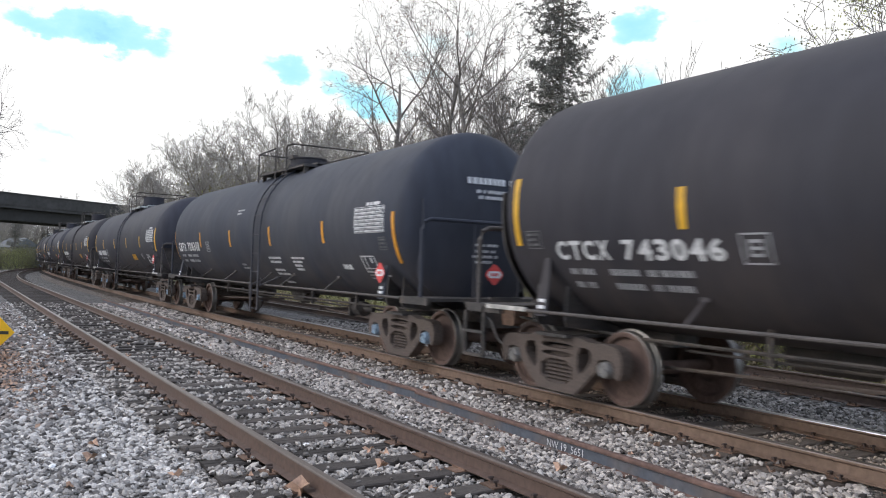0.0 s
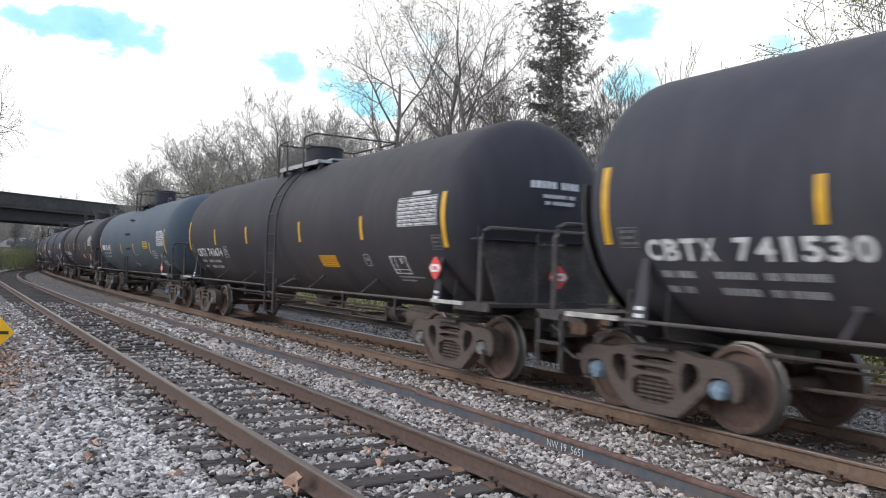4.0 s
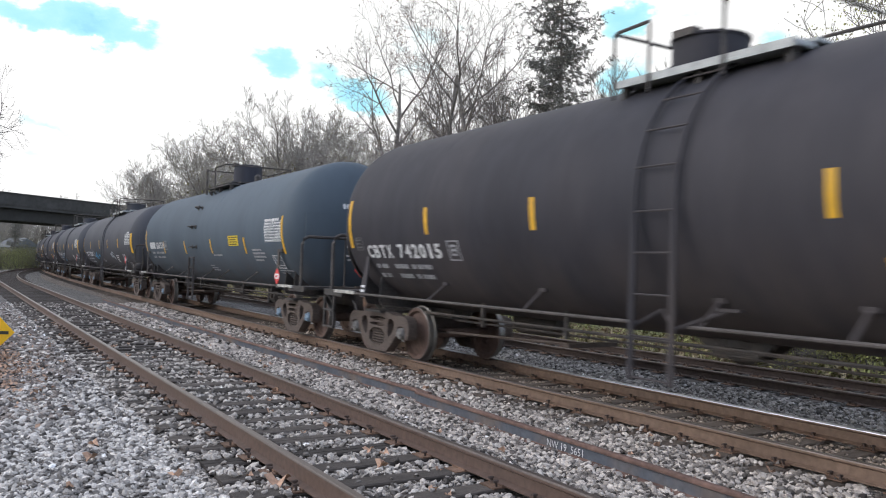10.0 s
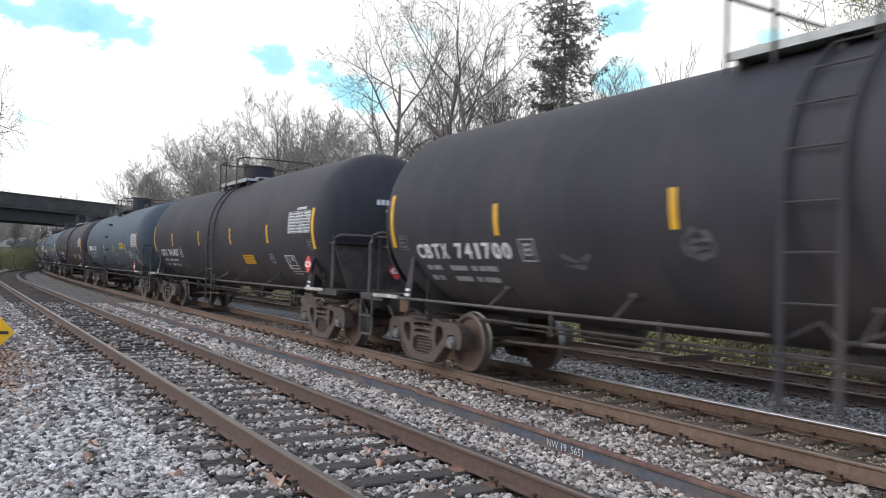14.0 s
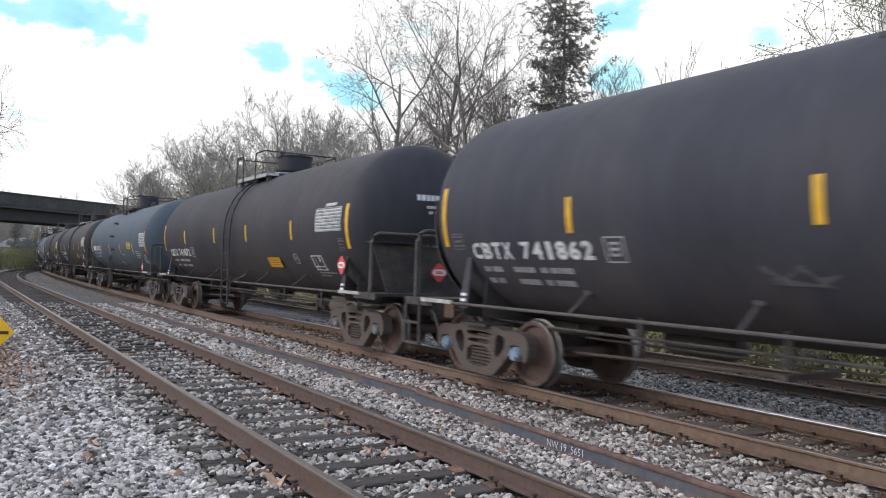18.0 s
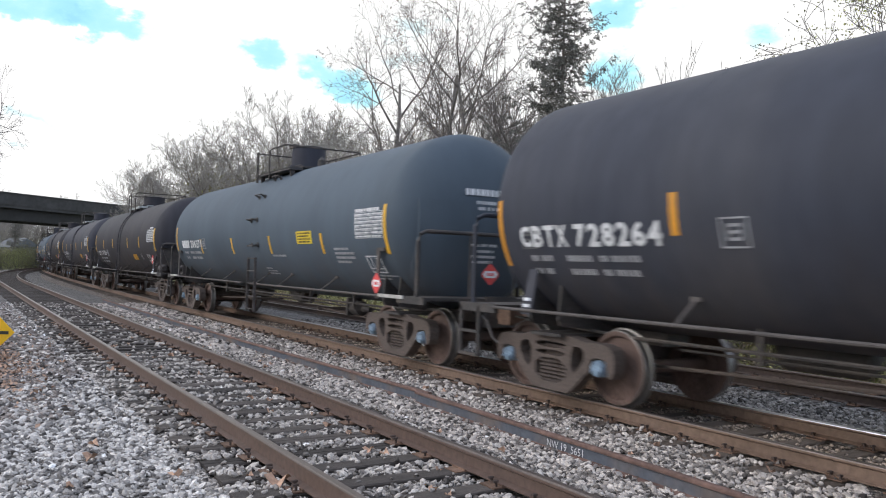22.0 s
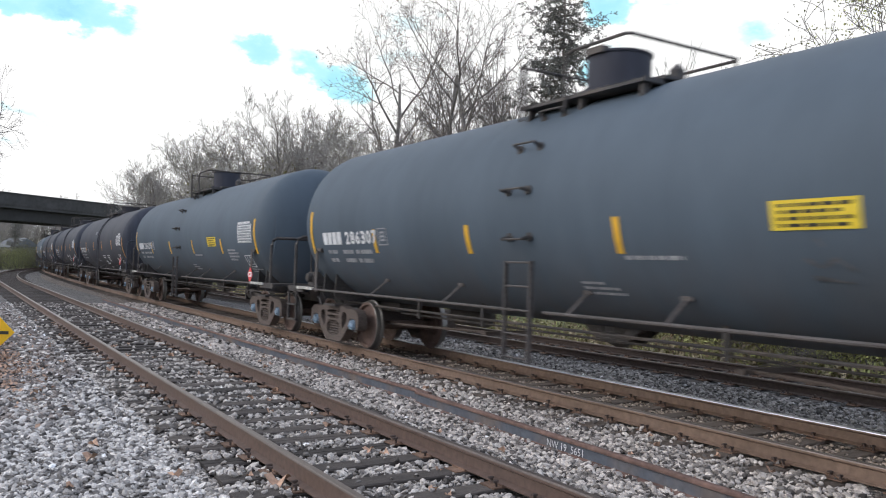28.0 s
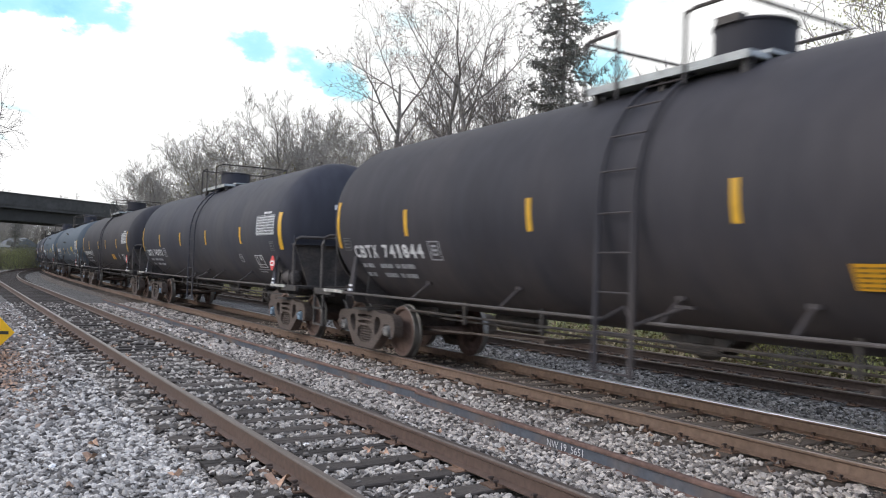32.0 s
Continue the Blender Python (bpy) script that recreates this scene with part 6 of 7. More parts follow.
VINE = bare_tree("vine_clad_tree", 25, 9.5, 0.16, 13, 0.95, 4, 0.007, BARK, TWIG, "crooked tree with sparse yellow-green leaves and hanging vines", kids=(7, 6, 4), fork=0.12, leaves=(13000, 0.024, 0.10, LEAF_GREEN, 0.5), wob=0.26)
SAPLING = bare_tree("sapling", 26, 9.0, 0.055, 7, 0.42, 3, 0.008, BARK, TWIG, "thin leafless sapling with a few upright twigs behind the siding", kids=(4, 3), fork=0.35, up=0.6, wob=0.08)
LEANING = bare_tree("leaning_tree", 27, 9.0, 0.13, 7, 0.75, 3, 0.008, BARK, TWIG, "leaning tree with long arching twigs and a few small leaves", kids=(6, 5), fork=0.45, up=0.05, lean=(-0.30, 0.0), leaves=(1500, 0.035, 0.15, LEAF_OLIVE, 2.0))
CONE = conifer(31, 17.5, "tall dark conifer with ragged drooping boughs behind the siding")
SMALL_CONE = conifer(32, 7.0, "small dark conifer in front of the far hillside")

SMALL_CONE.matrix_basis = pose(-182, 10.4, 0.0)
SMALL_CONE.scale = (1.25, 1.25, 1.25)
put_tree(CONE, 50.4, 24, 15.4, first=True)
put_tree(BIG, 60.3, 21, 16.9, first=True)
put_tree(BIG, 55.9, 22, 15.6, turn=2.0)
put_tree(FORK, 58.2, 26, 15.0, first=True)
put_tree(BIG, 63.2, 23, 18.8, turn=0.7)
put_tree(FORK, 54.0, 24, 13.5, turn=1.1)
for place, turn, slim in (((46.8, 24, 10.2), 2.6, 0.8), ((42.6, 25, 9.6), 0.5, 0.9), ((40.2, 26, 8.6), 4.0, 0.9)):
    o = put_tree(FORK, *place, turn=turn)
    o.scale = (o.scale.x * slim, o.scale.y * slim, o.scale.z)
for i, (b, y, tall) in enumerate([(42.6, 26, 10.4), (39.6, 26, 9.6), (38.7, 24, 7.6), (44.9, 25, 9.2), (41.2, 25, 7.9), (37.6, 24, 7.2), (45.8, 26, 10.0)]):
    put_tree(SAPLING, b, y, tall, turn=i * 1.9, first=i == 0)
# a tree beside the near track whose branch tips reach into view
TIP = copy_thing(BIG, pose(-33, -2.0, -0.5, 0, 0, 40))
TIP.scale = (0.55, 0.55, 0.72)
WOODS = [(64.7, 22, 11.2), (66.3, 20, 12.3), (67.8, 23, 13.8), (69.4, 20, 11.0), (70.7, 22, 15.2), (71.8, 20, 15.0), (72.9, 23, 15.0), (74.0, 20, 11.9), (75.1, 21, 11.8), (76.2, 20, 10.4), (77.2, 20, 13.2), (78.3, 20, 11.8), (79.4, 19, 11.4), (78.7, 24, 14.5), (77.7, 22, 14.4), (76.7, 24, 14.6), (75.5, 25, 15.2), (73.5, 24, 14.0), (65.4, 30, 14.4), (68.6, 30, 15.2), (71.0, 31, 17.7)]
for i, (b, y, tall) in enumerate(WOODS):
    put_tree(WOOD_A if i % 2 == 0 else WOOD_B, b, y, tall, turn=i * 1.7, first=i < 2)
# unseen woods added on the near side, to darken what the tanks reflect
for i in range(22):
    o = copy_thing(WOOD_A if i % 2 else WOOD_B, pose(-170 + 10.5 * i, -33 - 5 * (i % 3), -1.3, 0, 0, i * 59))
    k = 1.0 + 0.12 * (i % 4)
    o.scale = (k, k, k)
# more unseen trees added close in, shading the far cars and ballast
for i in range(16):
    o = copy_thing(WOOD_B if i % 2 else WOOD_A, pose(-46 - 8.2 * i, -11 - 2.5 * (i % 3), -0.9, 0, 0, i * 41))
    k = 0.85 + 0.1 * (i % 4)
    o.scale = (k, k, k)
# the wooded bank beyond the bridge
for i in range(20):
    o = copy_thing(WOOD_A if i % 2 else WOOD_B, pose(-258 - 11 * (i % 3), -20 + 5.2 * i, 0.5, 0, 0, i * 93))
    k = 1.25 + 0.15 * (i % 3)
    o.scale = (k * 1.2, k * 1.2, k)
# woods beyond the bridge
for i in range(16):
    o = copy_thing(WOOD_B if i % 2 else WOOD_A, pose(-212 - 9 * (i % 4), -14 + 3.6 * i, -0.3, 0, 0, i * 77))
    k = 0.85 + 0.12 * (i % 3)
    o.scale = (k, k, k)
put_tree(VINE, 30.6, 17.2, 6.9, first=True)
put_tree(VINE, 33.4, 18.0, 5.4, turn=2.2)
put_tree(VINE, 28.5, 18.6, 9.0, turn=4.1)
put_tree(VINE, 31.5, 20.5, 6.8, turn=5.1)
put_tree(VINE, 34.8, 20.5, 4.9, turn=0.6)
put_tree(LEANING, 25.4, 17.0, 10.0, first=True)
for i, (b, y, tall) in enumerate([(35.4, 22, 4.6), (33.6, 24, 5.6), (32.1, 23, 5.8), (30.4, 25, 7.4)]):
    put_tree(WOOD_B if i % 2 else VINE, b, y, tall, turn=2.0 + i * 1.1)
for i, (b, y, tall) in enumerate([(47.7, 29, 11.6), (45.4, 30, 10.8), (51.8, 29, 13.2), (53.2, 30, 14.5), (49.6, 31, 12.0)]):
    put_tree(WOOD_A, b, y, tall, turn=0.4 + i * 1.9)
for i, (b, y, tall) in enumerate([(29.4, 19.0, 5.6), (31.0, 16.8, 4.6), (32.6, 19.4, 5.2), (34.4, 17.6, 4.2), (35.8, 19.5, 4.0), (30.2, 22.0, 6.4), (33.4, 23.0, 5.6)]):
    put_tree(VINE, b, y, tall, turn=0.9 + i * 1.3)
put_tree(VINE, 70.5, 18.0, 6.6, turn=1.0)
put_tree(VINE, 73.0, 18.5, 6.2, turn=3.0)
put_tree(VINE, 67.5, 18.0, 5.6, turn=5.0)

BUSH_G = shrub("bush", 41, 2.0, 2.6, 11000, 0.025, LEAF_GREEN, "tangled bush with yellow-green leaves beside the siding")
BUSH_B = shrub("bush", 42, 2.4, 2.2, 5200, 0.038, LEAF_OLIVE, "tangled bush with olive brown leaves on the bank")
BUSH_G.matrix_basis = pose(*spot(33.0, 17.2), ground_height(17.2))
BUSH_B.matrix_basis = pose(*spot(36.0, 18.0), ground_height(18))
for i, (b, y, k) in enumerate([(31.0, 16.6, 1.2), (33.8, 16.2, 1.0), (29.5, 16.4, 1.3), (32.2, 17.4, 1.4), (38.5, 18.5, 0.9), (41.5, 18.4, 0.9), (45, 19, 0.9), (48.5, 19, 1.0), (52, 19.5, 0.9), (55, 20, 1.0), (58, 20, 1.0), (60.5, 21, 1.0), (63, 22, 1.1),
                               (65, 23, 1.2), (67, 24, 1.2), (69, 25, 1.3), (71, 27, 1.4), (73, 29, 1.5), (66, 21.5, 2.4), (68, 21, 2.9), (70, 22, 3.2), (71.5, 21, 3.0), (73, 22, 2.6), (74.5, 21, 2.2), (76, 20.5, 2.0), (77.5, 20, 1.8), (78.8, 20, 1.8)]):
    o = copy_thing(BUSH_G if i < 4 or i == 6 else BUSH_B, pose(*spot(b, y), ground_height(y) if b < 65 else ground_height(22), 0, 0, i * 67))
    o.scale = (k, k, k)


# far bushes before the house, and undergrowth beyond the siding
for i in range(12):
    o = copy_thing(BUSH_B if i % 3 else BUSH_G, pose(-128 - 5.5 * (i % 5), 1.0 + 1.15 * i - (3.0 if i % 2 else 0.0), -0.5, 0, 0, i * 51))
    o.scale = (1.7, 1.7, 1.2 + 0.2 * (i % 3))


def undergrowth(name, seed, mat, n, y0, y1, size, label):
    rng = random.Random(seed)
    V, F = [], []
    for _ in range(n):
        x, y = -3.0 - 52.0 * rng.random() ** 1.3, rng.uniform(y0, y1)
        clump = 0.5 + 0.5 * noise.noise((x * 0.5, y * 0.7, seed))
        c = Vector((x, y, ground_height(y) + rng.random() ** 1.6 * 0.75 * clump))
        e = Euler((rng.uniform(-1.2, 1.2), rng.uniform(-1.2, 1.2), rng.uniform(0, 6.3))).to_matrix()
        k = size * rng.uniform(0.5, 1.5)
        o = len(V)
        V += [tuple(c + e @ Vector(q)) for q in ((-k, 0, 0), (0, -0.4 * k, 0.1 * k), (k, 0, 0), (0, 0.4 * k, 0.1 * k))]
        F += [(o, o + 1, o + 2), (o, o + 2, o + 3)]
    tagged(new(name, raw_mesh(name, V, F, mat)), label, "undergrowth", kind="stuff")


undergrowth("green_undergrowth", 61, LEAF_GREEN, 15000, 15.0, 17.6, 0.06, "low green weeds along the edge of the siding")
undergrowth("brown_undergrowth", 62, LEAF_RUST, 13000, 14.7, 17.4, 0.06, "dry brown weeds and leaf litter along the siding")
undergrowth("dry_grass", 66, STRAW, 9000, 14.7, 16.8, 0.085, "pale dry grass stalks along the edge of the siding")
undergrowth("olive_undergrowth", 63, LEAF_OLIVE, 12000, 14.8, 18.5, 0.07, "olive grass and weeds along the siding")


def leaf_litter():
    rng = random.Random(64)
    V, F = [], []
    for _ in range(620):
        x, y = rng.gauss(-14.9, 1.6), rng.gauss(0.74, 0.26)
        c = Vector((x, y, ground_height(y) + rng.uniform(0.02, 0.09)))
        e = Euler((rng.uniform(-0.7, 0.7), rng.uniform(-0.7, 0.7), rng.uniform(0, 6.3))).to_matrix()
        k = rng.uniform(0.02, 0.05)
        o = len(V)
        V += [tuple(c + e @ Vector(q)) for q in ((-k, 0, 0), (0, -0.6 * k, 0.2 * k), (k, 0, 0), (0, 0.6 * k, 0.2 * k))]
        F += [(o, o + 1, o + 2), (o, o + 2, o + 3)]
    tagged(new("leaf_litter", raw_mesh("leaf_litter", V, F, LEAF_DRY)), "drift of dry brown leaves below the yellow sign", "leaves", kind="stuff")


leaf_litter()


def far_woods():
    """The twiggy wooded slope far beyond the bridge."""
    rng = random.Random(65)
    V, F = [], []
    for _ in range(16000):
        y = rng.uniform(-40, 120)
        top = 13 + 4 * noise.noise((y * 0.06, 0, 7)) + 2 * noise.noise((y * 0.3, 0, 9))
        c = Vector((-285 + rng.uniform(-12, 12), y, rng.random() ** 0.8 * top))
        e = Euler((rng.uniform(-0.6, 0.6), rng.uniform(-0.6, 0.6), rng.uniform(0, 6.3))).to_matrix()
        h, w = rng.uniform(0.4, 1.4), rng.uniform(0.05, 0.16)
        o = len(V)
        V += [tuple(c + e @ Vector(q)) for q in ((-w, 0, -h), (w, 0, -h), (0, w, -h), (0, 0, h))]
        F += [(o, o + 1, o + 3), (o + 1, o + 2, o + 3), (o + 2, o, o + 3)]
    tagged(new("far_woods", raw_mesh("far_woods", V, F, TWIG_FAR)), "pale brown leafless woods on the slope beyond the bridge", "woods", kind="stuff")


far_woods()


# ---- road bridge over the line ----
def build_bridge():
    root = tagged(empty("road_bridge", Matrix.Translation((-146, 7, 0)) @ Matrix.Rotation(math.atan2(0.81, -0.58), 4, "Z")), "dark weathered concrete and steel road bridge over the tracks", "bridge")
    x0, x1 = -60, 70
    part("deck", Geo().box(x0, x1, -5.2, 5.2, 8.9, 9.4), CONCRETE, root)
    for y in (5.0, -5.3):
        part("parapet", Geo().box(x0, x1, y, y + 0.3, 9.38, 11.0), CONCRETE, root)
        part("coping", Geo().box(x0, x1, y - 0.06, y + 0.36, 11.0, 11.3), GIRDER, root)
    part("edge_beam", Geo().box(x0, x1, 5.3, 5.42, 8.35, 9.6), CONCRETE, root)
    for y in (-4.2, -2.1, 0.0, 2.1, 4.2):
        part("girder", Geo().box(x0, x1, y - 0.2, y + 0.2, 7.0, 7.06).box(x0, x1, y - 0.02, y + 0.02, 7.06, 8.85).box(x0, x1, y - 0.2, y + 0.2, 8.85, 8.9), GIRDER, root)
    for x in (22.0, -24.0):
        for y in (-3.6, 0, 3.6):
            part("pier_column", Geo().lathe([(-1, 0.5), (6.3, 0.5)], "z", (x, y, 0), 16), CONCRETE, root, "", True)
        part("pier_cap", Geo().box(x - 0.65, x + 0.65, -5.0, 5.0, 6.2, 7.0), CONCRETE, root)
    return root


build_bridge()


# ---- sign, house, leaves ----
def build_sign():
    root = tagged(empty("yellow_sign", pose(-15.89, 0.55, -0.37, 0, 0, 62)), "low yellow diamond sign with black bar on a short post", "sign")
    r = 0.46
    def diamond(k):
        return [(-k, 0.62), (0, 0.62 - k), (k, 0.62), (0, 0.62 + k)]
    part("panel", Geo().prism(diamond(r), -0.006, 0.006), SIGN_YELLOW, root)
    part("bar", Geo().box(-0.36, 0.36, -0.012, -0.007, 0.585, 0.64), INK, root)
    part("post", Geo().box(-0.03, 0.03, 0.008, 0.05, -0.45, 0.95), GREY_STEEL, root)


build_sign()


def build_house():
    root = tagged(empty("house", pose(-196, 11.8, 0.2, 0, 0, 25)), "small pale house with a grey shingle roof beyond the bridge", "house")
    part("wall", Geo().box(-3.2, 3.2, -3, 3, -0.5, 3.3), SIDING, root)
    g = Geo()
    vs = [(-3.6, -3.5, 3.1), (3.6, -3.5, 3.1), (3.6, 0, 5.2), (-3.6, 0, 5.2), (-3.6, 3.5, 3.1), (3.6, 3.5, 3.1)]
    g.add(vs, [(0, 1, 2, 3), (3, 2, 5, 4), (0, 3, 4), (1, 5, 2)])
    part("roof", g, ROOF, root)
    for x in (-1.6, 1.6):
        part("window", Geo().box(x - 0.5, x + 0.5, -3.06, -2.98, 1.2, 2.5), GIRDER, root)


build_house()


def dry_leaf(rng):
    g = Geo()
    n = 9
    pts = []
    for i in range(n):
        a = 2 * math.pi * i / n
        r = 0.075 * (1.0 if i % 2 else 0.55) * rng.uniform(0.8, 0.85)
        pts.append((math.cos(a) * r * 1.2, math.sin(a) * r, 0.035 * math.cos(2 * a) + 0.02))
    vs = [(0, 0, 0.0)] + pts + [(0, 0, 0.008)] + [(x, y, z + 0.004) for x, y, z in pts]
    fs = [(0, 1 + (i + 1) % n, 1 + i) for i in range(n)] + [(n + 1, n + 2 + i, n + 2 + (i + 1) % n) for i in range(n)]
    return g.add(vs, fs)


lrng = random.Random(77)
LEAF_ME = [dry_leaf(lrng).mesh("dry_leaf", LEAF_DRY) for _ in range(4)]
LEAF_AT = [(-6.11, 2.52, 1.6), (-7.78, 1.12, 1.0), (-5.6, 4.75, 1.05), (-9.0, 5.5, 0.8), (-14.2, 5.4, 0.9), (-12.6, 6.9, 0.8), (-13.6, 2.2, 1.2), (-6.3, 3.3, 1.05), (-4.7, 3.9, 0.8), (-10.3, 3.4, 0.7), (-8.2, 3.6, 0.8)]
for i in range(120):
    x = -random.Random(500 + i).uniform(3, 26)
    y = random.Random(900 + i).uniform(0.6, 6.6)
    LEAF_AT.append((x, y, random.Random(i).uniform(0.5, 0.9)))
for i, (x, y, k) in enumerate(LEAF_AT):
    ob = new("dry_leaf", LEAF_ME[i % 4])
    ob.matrix_basis = pose(x, y, ground_height(y) + 0.045, lrng.uniform(-25, 25), lrng.uniform(-25, 25), lrng.uniform(0, 360))
    ob.scale = (k, k, k)
    if i == 0:
        BLOWN = ob
    elif i == 2:
        TUMBLING = ob
    elif i == 7:
        DRIFTING = ob
    tagged(ob, "curled dry brown leaf lying on the ballast", "leaf", "fallen leaves")


# ---- sky behind the trees: bright drifting cloud with blue gaps ----
def build_sky():
    m = bpy.data.materials.new("cloud_sky")
    m.use_nodes = True
    nt = m.node_tree
    for n in list(nt.nodes):
        nt.nodes.remove(n)
    out, em = nt.nodes.new("ShaderNodeOutputMaterial"), nt.nodes.new("ShaderNodeEmission")
    nt.links.new(em.outputs[0], out.inputs[0])
    tc = nt.nodes.new("ShaderNodeTexCoord")
    nz = nt.nodes.new("ShaderNodeTexNoise")
    nz.inputs["Scale"].default_value, nz.inputs["Detail"].default_value, nz.inputs["Roughness"].default_value = 0.0055, 8, 0.58
    mp = nt.nodes.new("ShaderNodeMapping")
    mp.inputs["Scale"].default_value = (1, 1, 1.9)
    nt.links.new(tc.outputs["Object"], mp.inputs[0])
    nt.links.new(mp.outputs[0], nz.inputs["Vector"])
    # ragged edges: the gaps are read at places pushed about by noise
    wn_ = nt.nodes.new("ShaderNodeTexNoise")
    wn_.inputs["Scale"].default_value, wn_.inputs["Detail"].default_value, wn_.inputs["Roughness"].default_value = 0.009, 6, 0.55
    nt.links.new(mp.outputs[0], wn_.inputs["Vector"])
    centre = nt.nodes.new("ShaderNodeVectorMath")
    centre.operation = "SUBTRACT"
    centre.inputs[1].default_value = (0.5, 0.5, 0.5)
    nt.links.new(wn_.outputs["Color"], centre.inputs[0])
    push = nt.nodes.new("ShaderNodeVectorMath")
    push.operation = "SCALE"
    push.inputs["Scale"].default_value = 190.0
    nt.links.new(centre.outputs[0], push.inputs[0])
    ragged = nt.nodes.new("ShaderNodeVectorMath")
    nt.links.new(tc.outputs["Object"], ragged.inputs[0])
    nt.links.new(push.outputs[0], ragged.inputs[1])
    total = None
    # gaps in the cloud: bearing left of straight across, elevation, half width and height, tilt in degrees, depth
    for brg, el, w, h, tilt, depth in SKY_GAPS:
        b, e = radians(brg), radians(el)
        c = Vector((-math.sin(b) * math.cos(e), math.cos(b) * math.cos(e), math.sin(e))) * SKY_R
        lie, rise, k = Vector((math.cos(b), math.sin(b), 0)), Vector((0, 0, 1)), radians(tilt)
        u, v = lie * math.cos(k) - rise * math.sin(k), lie * math.sin(k) + rise * math.cos(k)
        sub = nt.nodes.new("ShaderNodeVectorMath")
        sub.operation = "SUBTRACT"
        sub.inputs[1].default_value = c
        nt.links.new(ragged.outputs[0], sub.inputs[0])
        comps = []
        for axis, k in ((u, w), (v, h)):
            d = nt.nodes.new("ShaderNodeVectorMath")
            d.operation = "DOT_PRODUCT"
            d.inputs[1].default_value = axis / (SKY_R * radians(k))
            nt.links.new(sub.outputs[0], d.inputs[0])
            p = nt.nodes.new("ShaderNodeMath")
            p.operation = "POWER"
            ab = nt.nodes.new("ShaderNodeMath")
            ab.operation = "ABSOLUTE"
            nt.links.new(d.outputs["Value"], ab.inputs[0])
            nt.links.new(ab.outputs[0], p.inputs[0])
            p.inputs[1].default_value = 2.0
            comps.append(p)
        s = nt.nodes.new("ShaderNodeMath")
        s.operation = "ADD"
        nt.links.new(comps[0].outputs[0], s.inputs[0])
        nt.links.new(comps[1].outputs[0], s.inputs[1])
        mr = nt.nodes.new("ShaderNodeMapRange")
        mr.inputs["From Min"].default_value, mr.inputs["From Max"].default_value = 1.6, 0.0
        mr.inputs["To Min"].default_value, mr.inputs["To Max"].default_value = 0.0, depth
        nt.links.new(s.outputs[0], mr.inputs["Value"])
        if total is None:
            total = mr.outputs[0]
        else:
            a = nt.nodes.new("ShaderNodeMath")
            a.operation = "ADD"
            nt.links.new(total, a.inputs[0])
            nt.links.new(mr.outputs[0], a.inputs[1])
            total = a.outputs[0]
    nm = nt.nodes.new("ShaderNodeMath")
    nm.operation = "MULTIPLY_ADD"
    nt.links.new(nz.outputs["Fac"], nm.inputs[0])
    nm.inputs[1].default_value = 1.0
    nt.links.new(total, nm.inputs[2])
    ramp = nt.nodes.new("ShaderNodeValToRGB")
    cr = ramp.color_ramp
    cr.elements[0].position, cr.elements[0].color = 0.0, (1, 1, 1, 1)
    cr.elements[1].position, cr.elements[1].color = 1.0, (0.28, 0.62, 1.0, 1)
    for pos, col in ((0.36, (1.0, 1.0, 1.0, 1)), (0.44, (0.84, 0.97, 1.0, 1)), (0.56, (0.50, 0.88, 1.0, 1)), (0.80, (0.40, 0.80, 1.0, 1))):
        e = cr.elements.new(pos)
        e.color = col
    half = nt.nodes.new("ShaderNodeMath")
    half.operation = "MULTIPLY"
    half.inputs[1].default_value = 0.5
    nt.links.new(nm.outputs[0], half.inputs[0])
    nt.links.new(half.outputs[0], ramp.inputs[0])
    nt.links.new(ramp.outputs[0], em.inputs[0])
    em.inputs["Strength"].default_value = 1.0
    V, F = [], []
    nb, ne = 48, 24
    for j in range(ne + 1):
        e = radians(-3 + 58 * j / ne)
        for i in range(nb + 1):
            b = radians(5 + 110 * i / nb)
            V.append((-math.sin(b) * math.cos(e) * SKY_R, math.cos(b) * math.cos(e) * SKY_R, math.sin(e) * SKY_R))
    for j in range(ne):
        for i in range(nb):
            F.append((j * (nb + 1) + i, j * (nb + 1) + i + 1, (j + 1) * (nb + 1) + i + 1, (j + 1) * (nb + 1) + i))
    ob = new("sky_backdrop", raw_mesh("sky_backdrop", V, F, m, smooth=True))
    return tagged(ob, "bright white cloud with pale blue gaps", "sky", kind="structure")


SKY_R = 3000.0
SKY_GAPS = [(86.1, 15.5, 3.2, 0.9, 8, 0.9), (81.5, 15.3, 3.0, 1.2, 14, 1.0), (71.3, 14.3, 1.7, 1.0, 8, 0.95), (66.9, 13.0, 2.2, 0.9, 35, 0.78), (64.5, 12.3, 2.0, 1.2, 20, 0.72), (46.3, 17.9, 1.7, 1.2, -12, 1.0),
            (46.2, 13.5, 2.0, 1.6, 0, 0.85), (36.4, 15.6, 1.1, 0.9, 0, 0.5), (42.8, 18.2, 2.4, 0.5, 0, 0.4), (85.8, 8.6, 2.4, 0.5, 5, 0.42), (86.5, 6.6, 1.6, 0.3, 5, 0.4), (60.6, 15.8, 2.4, 2.8, 0, 0.35)]
SKY = build_sky()


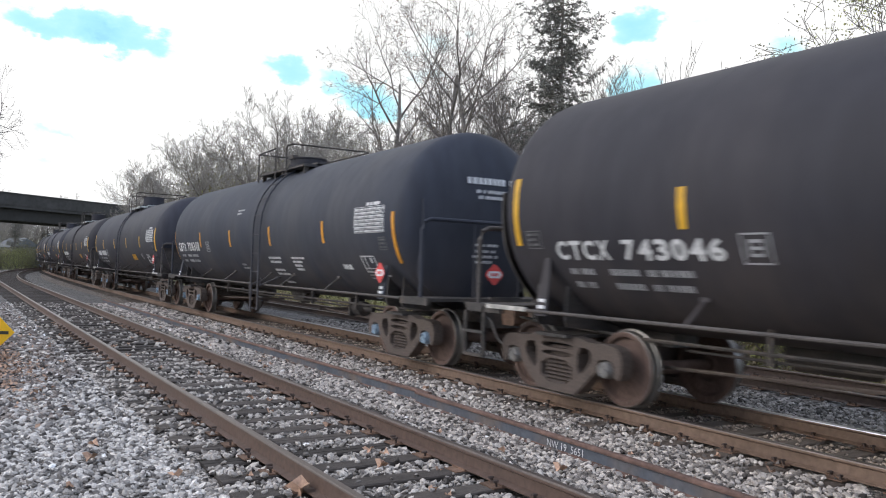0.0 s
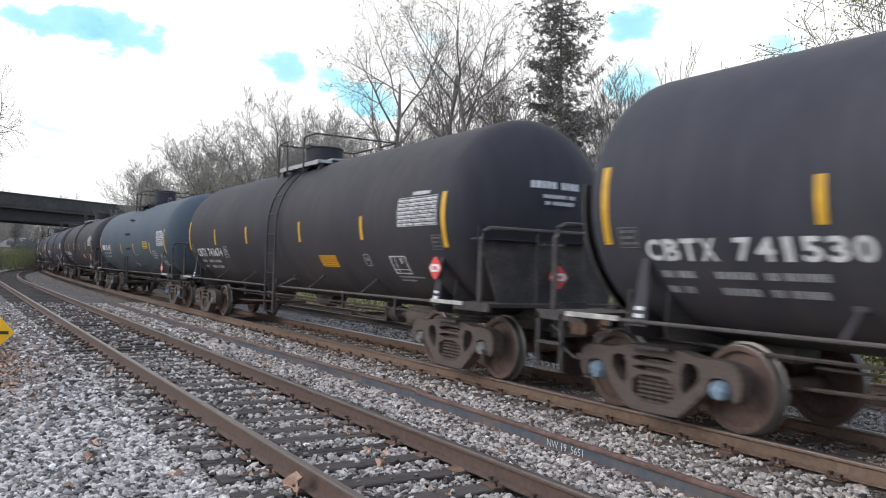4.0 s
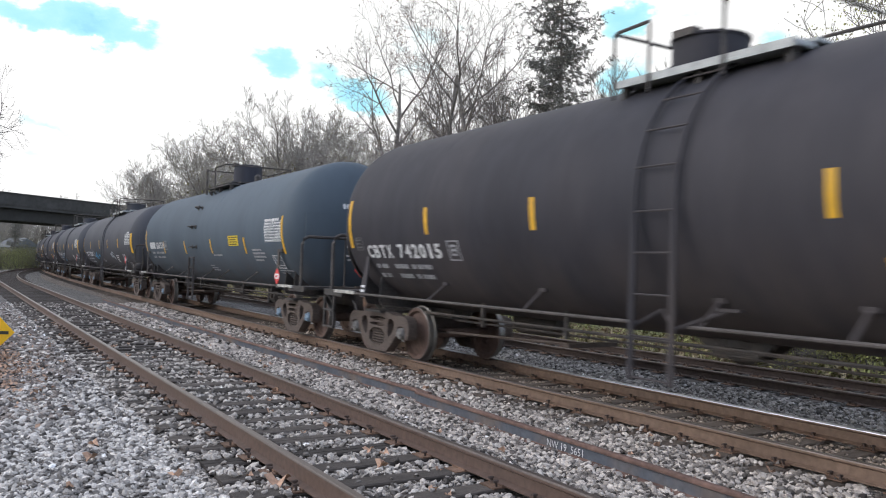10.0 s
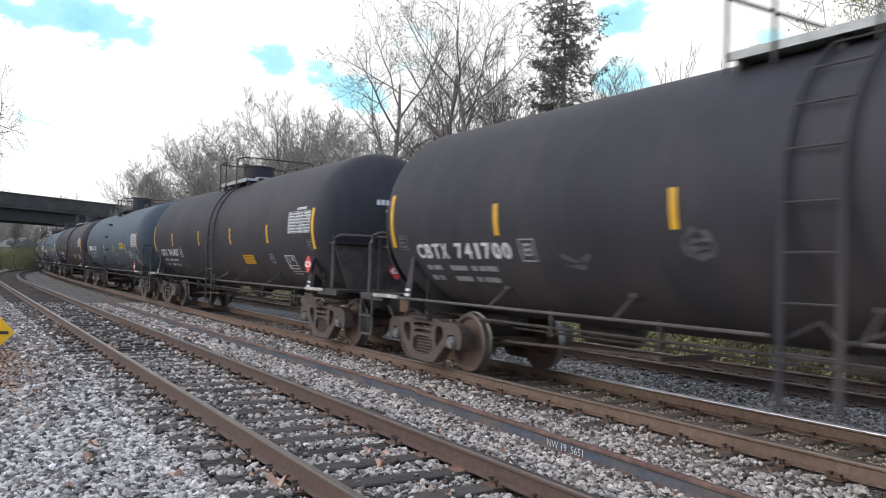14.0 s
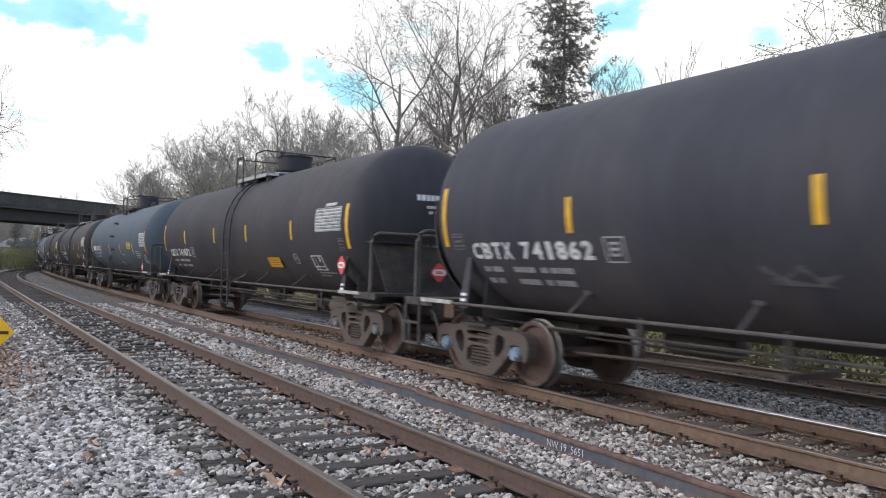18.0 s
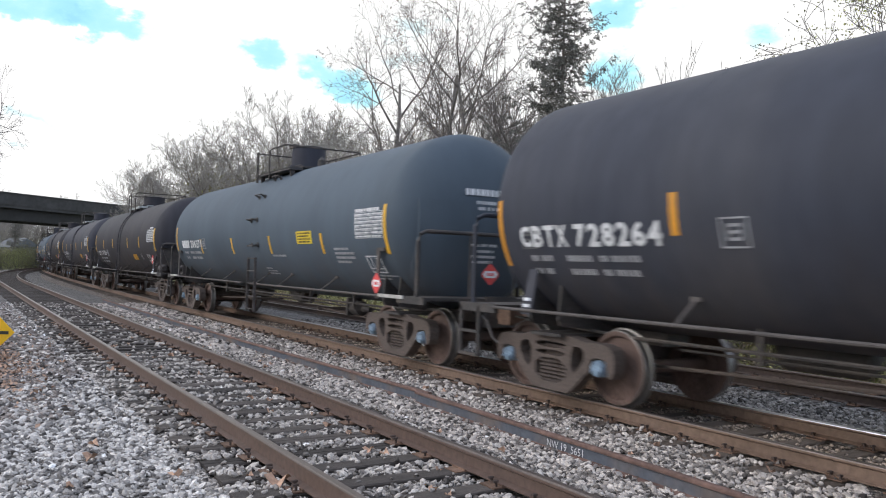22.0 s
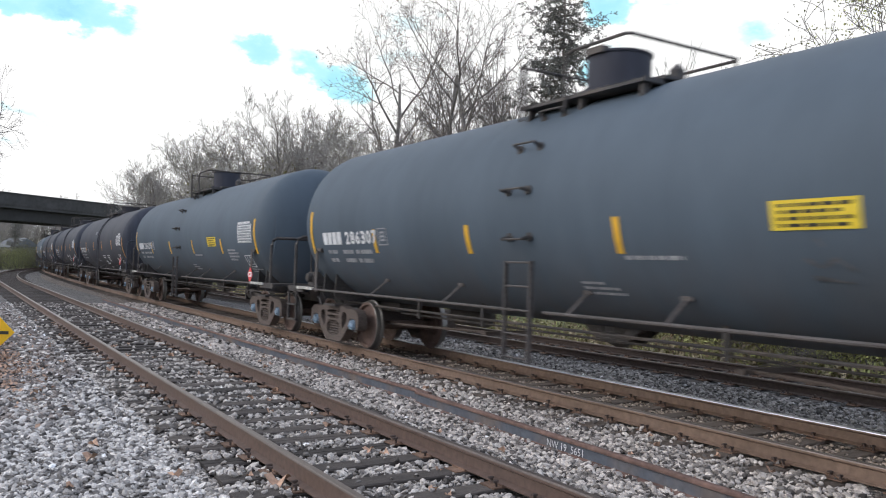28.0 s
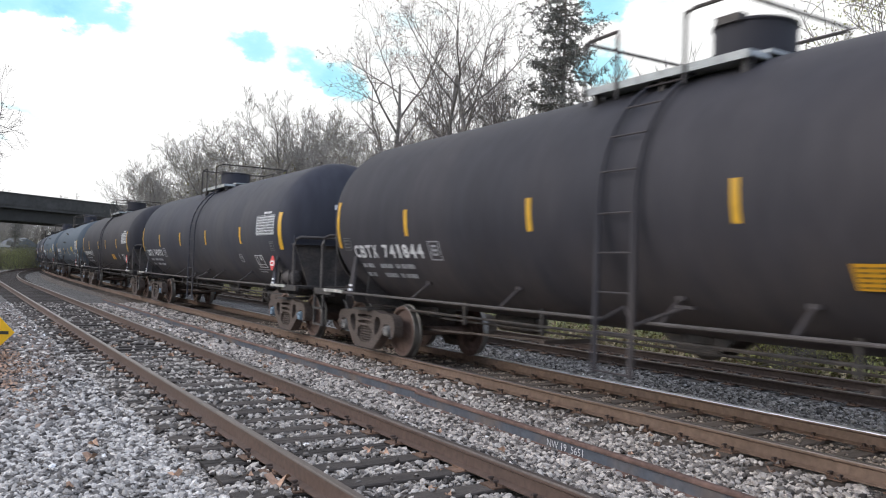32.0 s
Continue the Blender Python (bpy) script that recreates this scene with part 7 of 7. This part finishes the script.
# seconds, degrees of lean
SWAY = [(0, -0.1), (1.0, -0.1), (1.5, -0.7), (2.0, -1.2), (2.5, -1.6), (3.0, -1.4), (3.5, -0.3), (5.5, -0.5), (6.5, -0.7), (8.0, -0.5), (9.5, -0.5), (10.5, 0.0), (12.0, 0.0), (13.0, 0.0), (13.5, 0.4), (14.5, 0.6), (16.5, 0.5),
        (18.5, 0.4), (20.5, 0.5), (22.0, 0.25), (23.5, 0.15), (25.0, -0.1), (27.5, 0.2), (28.5, 0.4), (29.5, 0.6), (30.5, 0.4), (32.0, 0.45)]


# ---- what moves: the train along the main line, its wheels, and the clouds ----
def motions():
    for i, car in enumerate(CARS):
        s0 = PLACE[i]
        walk(car, [(t, car_pose(s0 - SPEED * t)) for t in [0.5 * k for k in range(65)]])
        axles = [c for c in car.children if c.name.startswith("axle")]
        near = max(0.0, (s0 - 14.0) / SPEED)
        far = min(32.0, (s0 + 75.0) / SPEED)
        if far <= near:
            near, far = 0.0, 0.1
        n0, n1 = round(near * FPS), round(far * FPS)
        for ax in axles:
            p = ax.location.copy()
            steps = sorted({0, 32 * FPS} | set(range(n0, n1 + 1)))
            rows = []
            for k in steps:
                run = (min(max(k, n0), n1) - n0) / FPS
                rows.append((k / FPS, Matrix.Translation(p) @ Matrix.Rotation((-SPEED * run / WHEEL_R) % (2 * math.pi), 4, "Y")))
            walk(ax, rows)
    # dry leaves that the train's wind lifts and rolls along
    walk(BLOWN, [(0, pose(-5.84, 2.375, -0.145, 68, 8, 20)), (3.8, pose(-5.84, 2.375, -0.145, 68, 4, 20)), (4.3, pose(-6.0, 2.30, -0.06, 30, -10, 45)), (4.9, pose(-6.12, 2.275, -0.165, 14, 6, 60)), (32.0, pose(-6.12, 2.275, -0.165, 14, 6, 60))])
    rest = pose(-10.6, 3.86, -0.17, 20, 10, 160)
    walk(TUMBLING, [(0, pose(-5.6, 4.75, -0.19, 10, 5, 0)), (2.2, pose(-5.6, 4.75, -0.19, 10, 5, 0)), (2.6, pose(-6.9, 4.6, 0.05, 50, 20, 30)), (3.0, pose(-8.0, 4.30, -0.10, 70, 10, 70)), (3.2, pose(-8.1, 4.06, -0.13, 40, 20, 100)),
                    (3.5, pose(-8.4, 4.08, -0.12, 60, 0, 120)), (5.5, pose(-9.95, 3.84, -0.13, 40, -20, 150)), (6.0, rest), (32.0, rest)])
    spot_a, spot_b = pose(-6.3, 3.3, -0.17, 15, 5, 0), pose(-8.6, 3.94, -0.12, 66, 25, 50)
    end = pose(-15.2, 3.5, -0.17, 12, 8, 140)
    walk(DRIFTING, [(0, spot_a), (14.9, spot_a), (15.4, pose(-7.4, 3.7, 0.0, 50, 20, 30)), (15.9, spot_b), (19.6, spot_b), (20.2, pose(-11.0, 3.7, 0.1, 40, 10, 90)), (20.9, end), (32.0, end)])
    lift = Vector((math.cos(YAW), math.sin(YAW), 0))
    walk(SKY, [(t, Matrix.Rotation(radians(k * 0.7), 4, lift) @ Matrix.Rotation(radians(k * 1.2), 4, "Z")) for t, k in ((0, -1.0), (32.0, 1.0))])
    # the tall conifer leans in the wind
    still = CONE.matrix_basis.normalized()
    side = still.inverted().to_3x3() @ Vector((-math.sin(YAW), math.cos(YAW), 0))
    walk(CONE, [(t, still @ Matrix.Rotation(radians(a), 4, side)) for t, a in SWAY])


motions()
